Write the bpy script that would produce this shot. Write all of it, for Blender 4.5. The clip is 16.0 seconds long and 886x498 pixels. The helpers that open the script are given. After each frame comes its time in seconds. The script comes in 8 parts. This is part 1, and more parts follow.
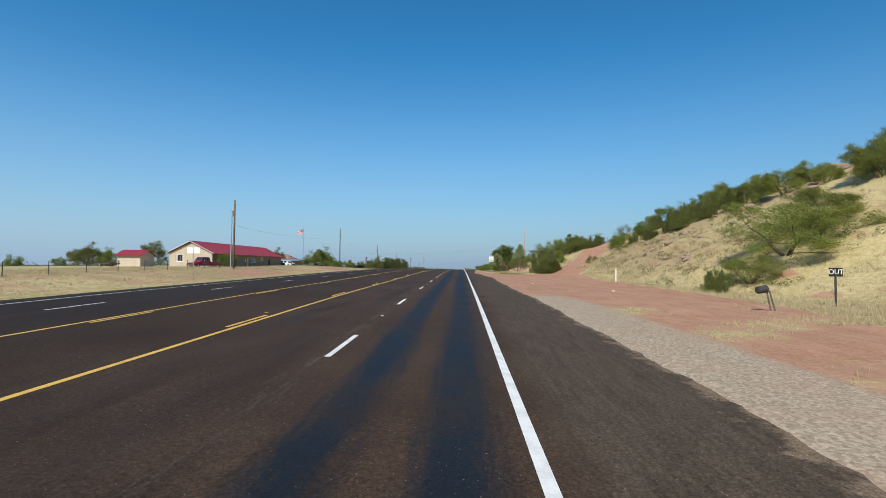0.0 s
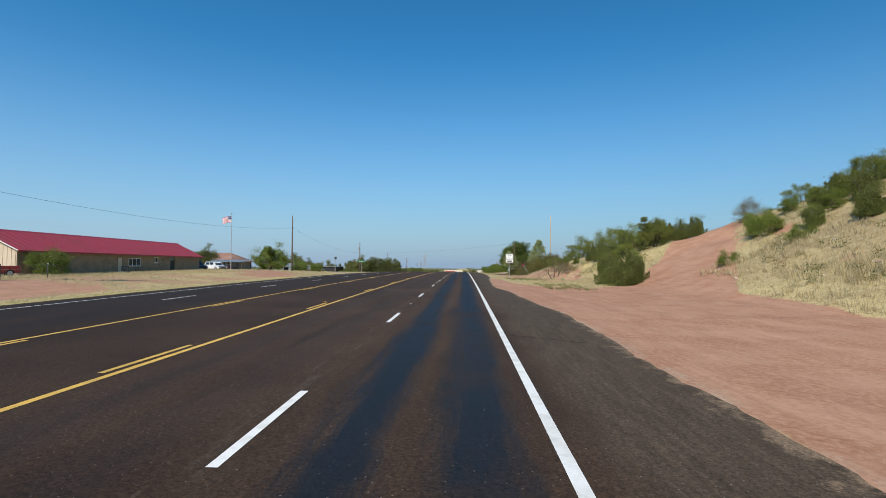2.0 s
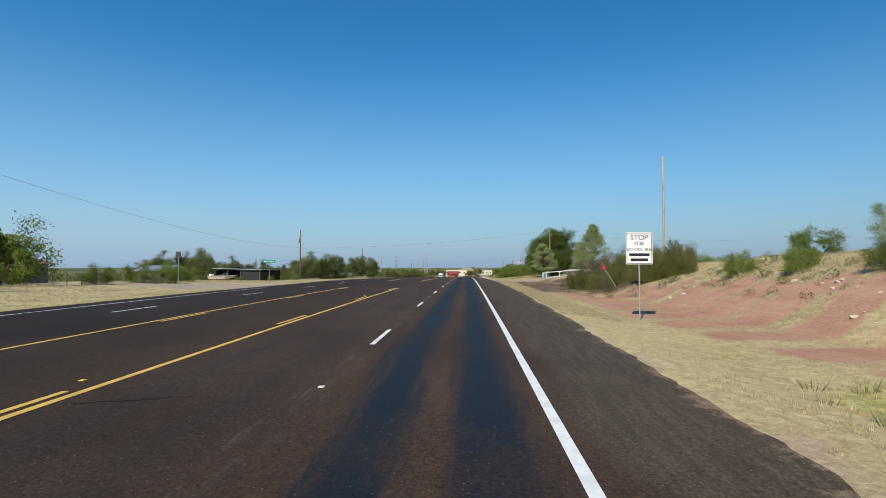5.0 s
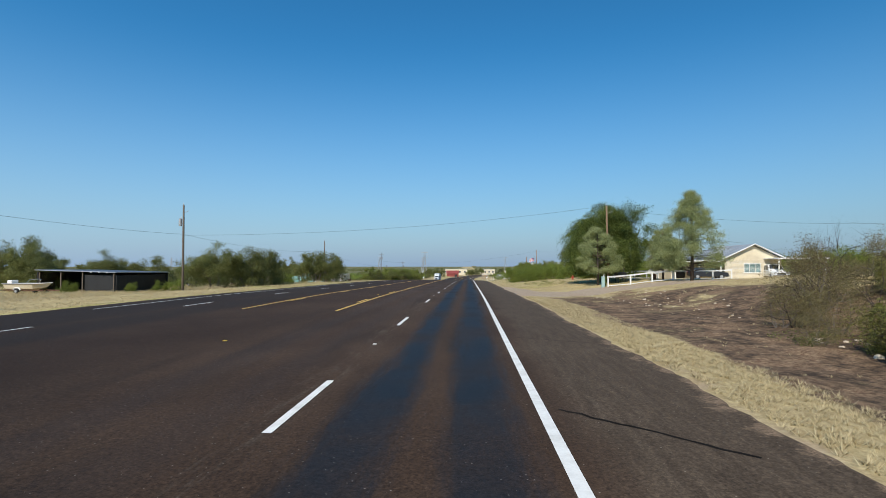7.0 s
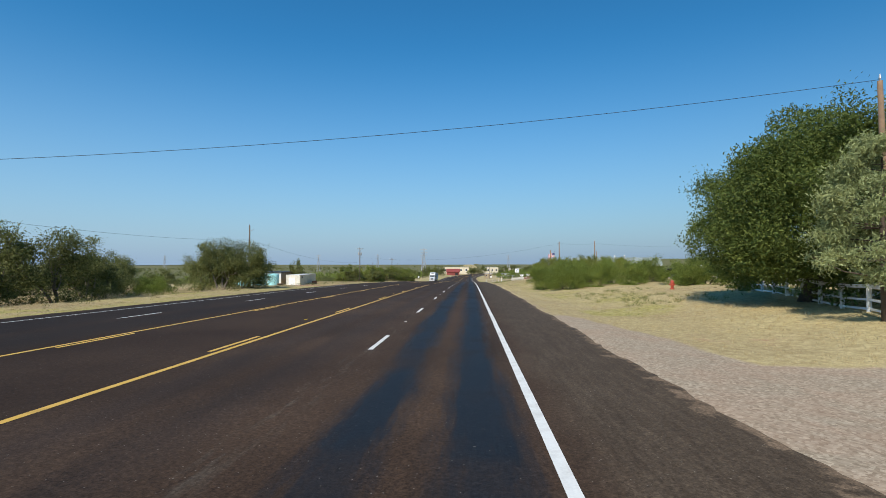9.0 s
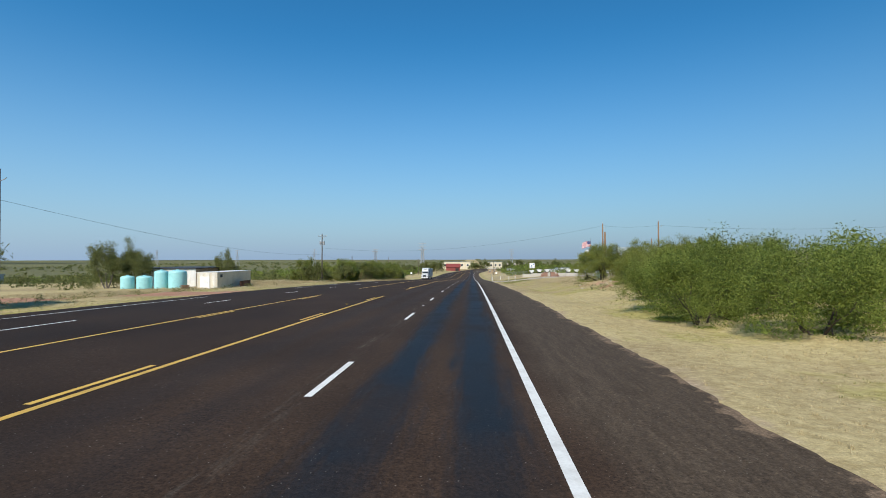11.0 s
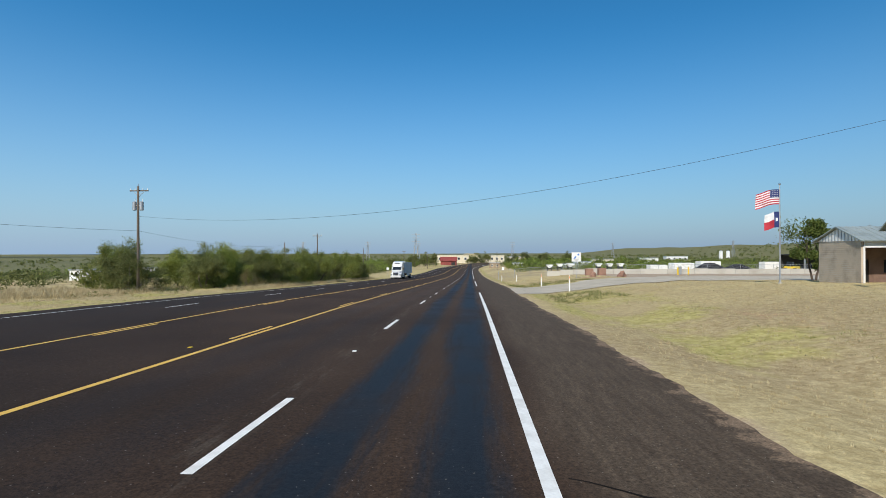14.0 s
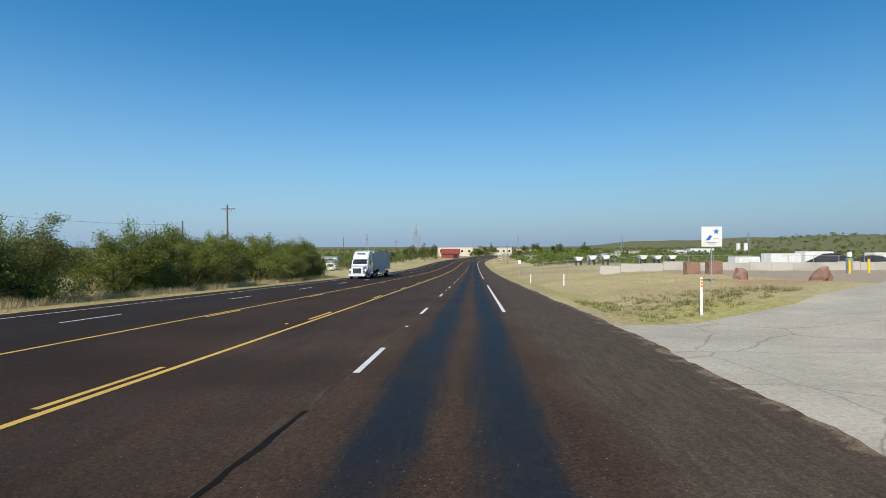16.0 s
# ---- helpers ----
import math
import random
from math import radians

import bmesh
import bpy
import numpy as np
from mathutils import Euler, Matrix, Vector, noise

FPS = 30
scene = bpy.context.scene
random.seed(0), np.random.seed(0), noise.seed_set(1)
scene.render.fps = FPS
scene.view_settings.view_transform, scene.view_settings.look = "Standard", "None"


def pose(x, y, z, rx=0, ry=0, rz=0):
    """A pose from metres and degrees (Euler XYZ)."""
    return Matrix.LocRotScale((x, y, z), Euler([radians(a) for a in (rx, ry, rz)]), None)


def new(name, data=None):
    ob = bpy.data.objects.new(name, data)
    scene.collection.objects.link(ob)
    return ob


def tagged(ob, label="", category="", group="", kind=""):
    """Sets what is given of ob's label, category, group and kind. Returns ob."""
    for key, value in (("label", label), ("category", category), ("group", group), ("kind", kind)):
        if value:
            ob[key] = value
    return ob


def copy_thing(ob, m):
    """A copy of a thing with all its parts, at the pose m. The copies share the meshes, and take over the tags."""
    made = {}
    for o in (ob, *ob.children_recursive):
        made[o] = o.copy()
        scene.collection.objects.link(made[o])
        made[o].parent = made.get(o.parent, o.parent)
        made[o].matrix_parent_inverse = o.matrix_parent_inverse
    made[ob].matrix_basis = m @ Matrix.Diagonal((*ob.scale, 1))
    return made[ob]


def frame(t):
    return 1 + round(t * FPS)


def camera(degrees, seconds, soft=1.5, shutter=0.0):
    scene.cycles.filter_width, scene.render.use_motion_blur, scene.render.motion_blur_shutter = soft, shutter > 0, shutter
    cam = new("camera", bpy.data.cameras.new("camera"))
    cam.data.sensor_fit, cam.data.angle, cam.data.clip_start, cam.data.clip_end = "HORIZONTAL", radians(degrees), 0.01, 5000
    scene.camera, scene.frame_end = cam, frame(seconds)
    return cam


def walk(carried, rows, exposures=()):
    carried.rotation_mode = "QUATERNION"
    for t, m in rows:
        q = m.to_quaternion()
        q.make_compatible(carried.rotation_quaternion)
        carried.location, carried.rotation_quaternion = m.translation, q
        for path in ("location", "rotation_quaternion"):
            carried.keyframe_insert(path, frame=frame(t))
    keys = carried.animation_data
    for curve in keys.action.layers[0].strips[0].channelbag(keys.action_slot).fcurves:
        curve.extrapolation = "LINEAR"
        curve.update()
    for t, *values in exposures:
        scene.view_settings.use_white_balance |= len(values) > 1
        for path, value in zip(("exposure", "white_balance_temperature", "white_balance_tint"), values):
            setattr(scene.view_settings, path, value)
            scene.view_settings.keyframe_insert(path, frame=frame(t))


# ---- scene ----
cam = camera(81.38, 16.0, soft=0.9)
WALK = (
    (0.0, 2.810, -6.590, 1.997, 2.001, 1.969, -0.495),
    (0.5, 2.718, 3.725, 2.171, 1.930, 1.978, -0.527),
    (1.0, 2.648, 14.046, 2.355, 1.981, 2.008, -0.527),
    (1.5, 2.577, 24.807, 2.516, 2.111, 1.972, -0.443),
    (2.0, 2.538, 35.655, 2.642, 2.269, 1.931, -0.278),
    (2.5, 2.491, 46.460, 2.772, 2.457, 1.869, -0.111),
    (3.0, 2.481, 57.262, 2.903, 2.603, 1.812, -0.023),
    (3.5, 2.466, 67.944, 3.022, 2.712, 1.844, 0.002),
    (4.0, 2.458, 78.815, 3.130, 2.740, 1.868, 0.014),
    (6.5, 2.551, 133.283, 3.385, 2.777, 1.753, 0.035),
    (7.0, 2.573, 144.068, 3.359, 2.840, 1.714, 0.065),
    (7.5, 2.628, 154.771, 3.300, 3.018, 1.669, 0.103),
    (8.0, 2.664, 164.908, 3.244, 3.198, 1.476, 0.127),
    (8.5, 2.707, 175.319, 3.186, 3.130, 1.464, 0.148),
    (9.0, 2.676, 185.663, 3.071, 3.042, 1.492, 0.126),
    (9.5, 2.643, 195.879, 2.907, 2.989, 1.417, 0.038),
    (12.0, 2.694, 249.052, 2.025, 3.325, 0.760, 0.220),
    (12.5, 2.730, 259.468, 1.810, 3.227, 0.730, 0.128),
    (13.0, 2.780, 269.895, 1.563, 2.985, 0.418, 0.055),
    (13.5, 2.872, 280.755, 1.280, 2.998, 0.329, 0.079),
    (14.0, 2.898, 291.764, 0.971, 3.080, 0.284, 0.154),
    (14.5, 2.877, 302.717, 0.650, 3.213, -0.048, 0.194),
    (15.0, 2.722, 313.717, 0.325, 3.317, -0.267, 0.215),
    (15.5, 2.540, 324.719, -0.049, 3.422, -0.322, 0.229),
    (16.0, 2.316, 335.709, -0.479, 3.475, -0.442, 0.219),
)
walk(cam, [(t, pose(x, y, z, 90 + p, r, yw)) for t, x, y, z, yw, p, r in WALK])

# ---- world, sun, exposure ----
SUN_TO = Vector((-0.36, -0.93, 0.0)).normalized()
SUN_ELEV = radians(40)
world = bpy.data.worlds.new("sky")
scene.world = world
world.use_nodes = True
wn = world.node_tree.nodes
wn.clear()
sky = wn.new("ShaderNodeTexSky")
sky.sky_type, sky.sun_disc = "NISHITA", False
sky.sun_elevation = SUN_ELEV
sky.sun_rotation = math.atan2(SUN_TO.x, SUN_TO.y)
sky.altitude, sky.air_density, sky.dust_density, sky.ozone_density = 600, 1.0, 0.45, 3.0
bgn = wn.new("ShaderNodeBackground")
bgn.inputs["Strength"].default_value = 0.127
wout = wn.new("ShaderNodeOutputWorld")
tint = wn.new("ShaderNodeMix")
tint.data_type, tint.blend_type = "RGBA", "MULTIPLY"
tint.inputs[0].default_value, tint.inputs[7].default_value = 1.0, (0.82, 1.04, 1.07, 1)
deep_sky = wn.new("ShaderNodeHueSaturation")
deep_sky.inputs["Saturation"].default_value = 1.22
world.node_tree.links.new(sky.outputs[0], tint.inputs[6])
world.node_tree.links.new(tint.outputs[2], deep_sky.inputs["Color"])
# thin pale haze mixed into the sky's colour, strongest at the horizon
height = wn.new("ShaderNodeSeparateXYZ")
world.node_tree.links.new(wn.new("ShaderNodeTexCoord").outputs["Generated"], height.inputs[0])
low = wn.new("ShaderNodeMapRange")
low.inputs[1].default_value, low.inputs[2].default_value, low.inputs[3].default_value, low.inputs[4].default_value = 0.0, 0.40, 1.0, 0.0
world.node_tree.links.new(height.outputs[2], low.inputs[0])
thin_out = wn.new("ShaderNodeMath")
thin_out.operation, thin_out.inputs[1].default_value = "POWER", 1.7
world.node_tree.links.new(low.outputs[0], thin_out.inputs[0])
haze = wn.new("ShaderNodeMix")
haze.data_type = "RGBA"
haze.inputs[7].default_value = (2.32, 3.28, 4.5, 1)
world.node_tree.links.new(thin_out.outputs[0], haze.inputs[0])
world.node_tree.links.new(deep_sky.outputs[0], haze.inputs[6])
# a brightness gradient put into the sky: paler towards the west, darker opposite
west = wn.new("ShaderNodeMath")
west.operation, west.inputs[1].default_value, west.inputs[2].default_value = "MULTIPLY_ADD", -0.17, 0.985
world.node_tree.links.new(height.outputs[0], west.inputs[0])
sky_gradient = wn.new("ShaderNodeMix")
sky_gradient.data_type, sky_gradient.blend_type = "RGBA", "MULTIPLY"
sky_gradient.inputs[0].default_value = 1.0
world.node_tree.links.new(haze.outputs[2], sky_gradient.inputs[6])
world.node_tree.links.new(west.outputs[0], sky_gradient.inputs[7])
world.node_tree.links.new(sky_gradient.outputs[2], bgn.inputs[0])
world.node_tree.links.new(bgn.outputs[0], wout.inputs[0])
sun_data = bpy.data.lights.new("sun", "SUN")
sun_data.energy, sun_data.angle, sun_data.color = 4.8, radians(0.5), (1.0, 0.93, 0.82)
sun = new("sun", sun_data)
sun_dir = Vector((SUN_TO.x * math.cos(SUN_ELEV), SUN_TO.y * math.cos(SUN_ELEV), math.sin(SUN_ELEV)))
sun.rotation_euler = sun_dir.to_track_quat("Z", "Y").to_euler()
sun.location = sun_dir * 300
scene.view_settings.exposure = 0.0


# ---- materials ----
def nodes_of(name):
    m = bpy.data.materials.new(name)
    m.use_nodes = True
    nt = m.node_tree
    bsdf = nt.nodes["Principled BSDF"]
    return m, nt, bsdf


def add(nt, kind, **kw):
    n = nt.nodes.new(kind)
    for k, v in kw.items():
        setattr(n, k, v)
    return n


def noise_node(nt, scale, detail=4.0, rough=0.6, vec=None):
    n = nt.nodes.new("ShaderNodeTexNoise")
    n.inputs["Scale"].default_value, n.inputs["Detail"].default_value, n.inputs["Roughness"].default_value = scale, detail, rough
    if vec is not None:
        nt.links.new(vec, n.inputs["Vector"])
    return n


def ramp(nt, src, a, b, lo=(0, 0, 0, 1), hi=(1, 1, 1, 1)):
    r = nt.nodes.new("ShaderNodeValToRGB")
    r.color_ramp.elements[0].position, r.color_ramp.elements[1].position = a, b
    r.color_ramp.elements[0].color, r.color_ramp.elements[1].color = lo, hi
    nt.links.new(src, r.inputs[0])
    return r.outputs[0]


def mix(nt, fac, a, b, blend="MIX"):
    n = nt.nodes.new("ShaderNodeMix")
    n.data_type, n.blend_type = "RGBA", blend
    for sock, val in ((n.inputs[0], fac), (n.inputs[6], a), (n.inputs[7], b)):
        if isinstance(val, (int, float)):
            sock.default_value = val
        elif isinstance(val, tuple):
            sock.default_value = (*val, 1.0) if len(val) == 3 else val
        else:
            nt.links.new(val, sock)
    return n.outputs[2]


def math_node(nt, op, a, b=0.0, clamp=False):
    n = nt.nodes.new("ShaderNodeMath")
    n.operation, n.use_clamp = op, clamp
    for sock, val in ((n.inputs[0], a), (n.inputs[1], b)):
        if isinstance(val, (int, float)):
            sock.default_value = val
        else:
            nt.links.new(val, sock)
    return n.outputs[0]


def bump(nt, bsdf, height, strength, dist=0.02):
    b = nt.nodes.new("ShaderNodeBump")
    b.inputs["Strength"].default_value, b.inputs["Distance"].default_value = strength, dist
    nt.links.new(height, b.inputs["Height"])
    nt.links.new(b.outputs[0], bsdf.inputs["Normal"])


def surface(name, col, rough=0.6, metal=0.0, dirt=None, fine=18.0, coarse=1.3, var=0.18, relief=0.15, spec=0.5, coat=0.0):
    """A worn surface: base colour with grain, larger stains, and fine relief."""
    m, nt, bsdf = nodes_of(name)
    co = add(nt, "ShaderNodeTexCoord").outputs["Object"]
    n1, n2 = noise_node(nt, fine, 3, 0.65, co), noise_node(nt, coarse, 4, 0.6, co)
    dirt = dirt or tuple(c * 0.55 for c in col)
    c = mix(nt, ramp(nt, n2.outputs[0], 0.45, 0.8), col, dirt)
    n_rand = add(nt, "ShaderNodeObjectInfo").outputs["Random"]
    g = math_node(nt, "MULTIPLY_ADD", n1.outputs[0], var * 2)
    g.node.inputs[2].default_value = 1.0 - var
    g2 = math_node(nt, "MULTIPLY", g, math_node(nt, "ADD", math_node(nt, "MULTIPLY", n_rand, 0.12), 0.94))
    c = mix(nt, 1.0, c, g2, "MULTIPLY")
    nt.links.new(c, bsdf.inputs["Base Color"])
    r = math_node(nt, "ADD", math_node(nt, "MULTIPLY", n2.outputs[0], 0.25), rough - 0.12, True)
    nt.links.new(r, bsdf.inputs["Roughness"])
    bsdf.inputs["Metallic"].default_value = metal
    bsdf.inputs["Specular IOR Level"].default_value = spec
    bsdf.inputs["Coat Weight"].default_value = coat
    bump(nt, bsdf, n1.outputs[0], relief, 0.01)
    return m


def leaf_material(name, cols, trans=0.35):
    m, nt, bsdf = nodes_of(name)
    geo = add(nt, "ShaderNodeNewGeometry").outputs["Random Per Island"]
    obr = add(nt, "ShaderNodeObjectInfo").outputs["Random"]
    r = nt.nodes.new("ShaderNodeValToRGB")
    el = r.color_ramp.elements
    el[0].color, el[1].color = (*cols[0], 1), (*cols[-1], 1)
    for i, c in enumerate(cols[1:-1]):
        e = el.new((i + 1) / (len(cols) - 1))
        e.color = (*c, 1)
    nt.links.new(geo, r.inputs[0])
    c = mix(nt, 1.0, r.outputs[0], math_node(nt, "ADD", math_node(nt, "MULTIPLY", obr, 0.35), 0.82), "MULTIPLY")
    nt.links.new(c, bsdf.inputs["Base Color"])
    bsdf.inputs["Roughness"].default_value = 0.62
    bsdf.inputs["Specular IOR Level"].default_value = 0.25
    tr = add(nt, "ShaderNodeBsdfTranslucent")
    nt.links.new(c, tr.inputs[0])
    mx = add(nt, "ShaderNodeMixShader")
    mx.inputs[0].default_value = trans
    nt.links.new(bsdf.outputs[0], mx.inputs[1])
    nt.links.new(tr.outputs[0], mx.inputs[2])
    nt.links.new(mx.outputs[0], nt.nodes["Material Output"].inputs[0])
    return m


def glass_dark(name, col=(0.02, 0.025, 0.03)):
    m, nt, bsdf = nodes_of(name)
    n = noise_node(nt, 2.0, 2)
    nt.links.new(mix(nt, ramp(nt, n.outputs[0], 0.4, 0.7), col, tuple(c * 1.8 for c in col)), bsdf.inputs["Base Color"])
    bsdf.inputs["Roughness"].default_value = 0.06
    bsdf.inputs["Coat Weight"].default_value = 0.6
    return m


def asphalt_material():
    """Old brown seal coat; black bled wheel paths in the lanes, sparse pale chips, fine grain."""
    m, nt, bsdf = nodes_of("asphalt")
    co = add(nt, "ShaderNodeTexCoord").outputs["Object"]
    sep = add(nt, "ShaderNodeSeparateXYZ")
    nt.links.new(co, sep.inputs[0])
    stretch = add(nt, "ShaderNodeMapping")
    stretch.inputs["Scale"].default_value = (1.0, 0.10, 1.0)
    nt.links.new(co, stretch.inputs[0])
    streak = noise_node(nt, 1.1, 4, 0.6, stretch.outputs[0])
    patch = noise_node(nt, 0.22, 4, 0.6, co)
    grain = noise_node(nt, 17.0, 4, 0.8, co)
    frayed = noise_node(nt, 7.0, 3, 0.7, stretch.outputs[0])
    wob = math_node(nt, "ADD", math_node(nt, "MULTIPLY", math_node(nt, "SUBTRACT", streak.outputs[0], 0.5), 0.9), math_node(nt, "MULTIPLY", math_node(nt, "SUBTRACT", frayed.outputs[0], 0.5), 0.7))
    x = math_node(nt, "ADD", sep.outputs[0], wob)

    def band(centre, half, soft):
        d = math_node(nt, "ABSOLUTE", math_node(nt, "SUBTRACT", x, centre))
        mr = add(nt, "ShaderNodeMapRange", interpolation_type="SMOOTHSTEP")
        nt.links.new(d, mr.inputs[0])
        mr.inputs[1].default_value, mr.inputs[2].default_value = half + soft, half - soft
        return mr.outputs[0]

    def top(a, b):
        return math_node(nt, "MAXIMUM", a, b)

    wet = top(band(1.22, 0.42, 0.3), band(2.80, 0.48, 0.32))
    gap = ramp(nt, patch.outputs[0], 0.36, 0.52)
    wet = math_node(nt, "MULTIPLY", wet, math_node(nt, "ADD", math_node(nt, "MULTIPLY", gap, 0.4), 0.6))
    far = top(band(-10.2, 1.2, 0.6), band(-14.4, 2.6, 0.7))
    faint = math_node(nt, "MULTIPLY", top(band(-2.6, 0.4, 0.35), band(-1.1, 0.4, 0.35)), 0.18)
    black = top(wet, faint)
    brown = mix(nt, ramp(nt, patch.outputs[0], 0.35, 0.7), (0.0325, 0.0208, 0.0140), (0.052, 0.0340, 0.0230))
    brown = mix(nt, ramp(nt, streak.outputs[0], 0.5, 0.75), brown, (0.025, 0.017, 0.012))
    west = add(nt, "ShaderNodeMapRange", interpolation_type="SMOOTHSTEP")
    nt.links.new(x, west.inputs[0])
    west.inputs[1].default_value, west.inputs[2].default_value = -3.0, -5.5
    brown = mix(nt, math_node(nt, "MULTIPLY", west.outputs[0], 0.8), brown, mix(nt, ramp(nt, patch.outputs[0], 0.35, 0.7), (0.0245, 0.0150, 0.0098), (0.038, 0.0245, 0.0160)))
    brown = mix(nt, math_node(nt, "MULTIPLY", far, 0.7), brown, mix(nt, ramp(nt, streak.outputs[0], 0.4, 0.7), (0.0150, 0.0122, 0.0108), (0.0225, 0.0172, 0.0140)))
    # a darker stretch of the road, from about 226 m to 322 m
    dark_stretch = None
    for a, b in ((226, 246), (322, 306)):
        mr = add(nt, "ShaderNodeMapRange", interpolation_type="SMOOTHSTEP")
        nt.links.new(sep.outputs[1], mr.inputs[0])
        mr.inputs[1].default_value, mr.inputs[2].default_value = a, b
        dark_stretch = mr.outputs[0] if dark_stretch is None else math_node(nt, "MULTIPLY", dark_stretch, mr.outputs[0])
    brown = mix(nt, math_node(nt, "MULTIPLY", dark_stretch, 0.75), brown, mix(nt, ramp(nt, patch.outputs[0], 0.35, 0.7), (0.021, 0.0138, 0.0096), (0.033, 0.0215, 0.0145)))
    c = mix(nt, black, brown, (0.0080, 0.0086, 0.0105))
    # the paved shoulder is greyer and paler, with dust along its edge
    rim = add(nt, "ShaderNodeMapRange", interpolation_type="SMOOTHSTEP")
    nt.links.new(math_node(nt, "ADD", sep.outputs[0], math_node(nt, "MULTIPLY", math_node(nt, "SUBTRACT", patch.outputs[0], 0.5), 1.5)), rim.inputs[0])
    rim.inputs[1].default_value, rim.inputs[2].default_value = 3.6, 4.6
    pale = mix(nt, ramp(nt, frayed.outputs[0], 0.35, 0.7), (0.040, 0.0310, 0.0225), (0.066, 0.052, 0.0385))
    c = mix(nt, math_node(nt, "MULTIPLY", rim.outputs[0], 0.85), c, pale)
    verge = add(nt, "ShaderNodeAttribute")
    verge.attribute_name = "verge"
    spill = math_node(nt, "ADD", verge.outputs["Fac"], math_node(nt, "MULTIPLY", math_node(nt, "SUBTRACT", noise_node(nt, 1.6, 5, 0.7, co).outputs[0], 0.5), 0.75))
    c = mix(nt, math_node(nt, "MULTIPLY", ramp(nt, spill, 0.93, 1.12), 0.6), c, (0.17, 0.125, 0.088))
    scuff = math_node(nt, "MULTIPLY", band(-0.05, 0.22, 0.2), ramp(nt, frayed.outputs[0], 0.5, 0.72))
    c = mix(nt, math_node(nt, "MULTIPLY", scuff, 0.5), c, (0.085, 0.075, 0.062))
    cell = add(nt, "ShaderNodeTexVoronoi")
    cell.inputs["Scale"].default_value = 42.0
    nt.links.new(co, cell.inputs["Vector"])
    c = mix(nt, 1.0, c, ramp(nt, cell.outputs["Color"], 0.15, 0.95, (0.74, 0.74, 0.74, 1), (1.34, 1.31, 1.28, 1)), "MULTIPLY")
    chip = add(nt, "ShaderNodeTexVoronoi")
    chip.inputs["Scale"].default_value = 11.0
    nt.links.new(co, chip.inputs["Vector"])
    sel = math_node(nt, "LESS_THAN", chip.outputs["Distance"], 0.10)
    rare = math_node(nt, "GREATER_THAN", noise_node(nt, 14.0, 1, 0.5, co).outputs[0], 0.50)
    spark = math_node(nt, "MULTIPLY", math_node(nt, "MULTIPLY", sel, rare), 0.5)
    c = mix(nt, spark, c, (0.22, 0.20, 0.18))
    gg = math_node(nt, "ADD", math_node(nt, "MULTIPLY", ramp(nt, grain.outputs[0], 0.3, 0.7), 0.9), 0.52)
    c = mix(nt, 1.0, c, gg, "MULTIPLY")
    nt.links.new(c, bsdf.inputs["Base Color"])
    rr = math_node(nt, "SUBTRACT", 0.86, math_node(nt, "MULTIPLY", black, 0.25))
    nt.links.new(rr, bsdf.inputs["Roughness"])
    nt.links.new(math_node(nt, "ADD", math_node(nt, "MULTIPLY", black, 0.10), 0.12), bsdf.inputs["Specular IOR Level"])
    bsdf.inputs["Diffuse Roughness"].default_value = 1.0
    bump(nt, bsdf, grain.outputs[0], 0.35, 0.012)
    return m


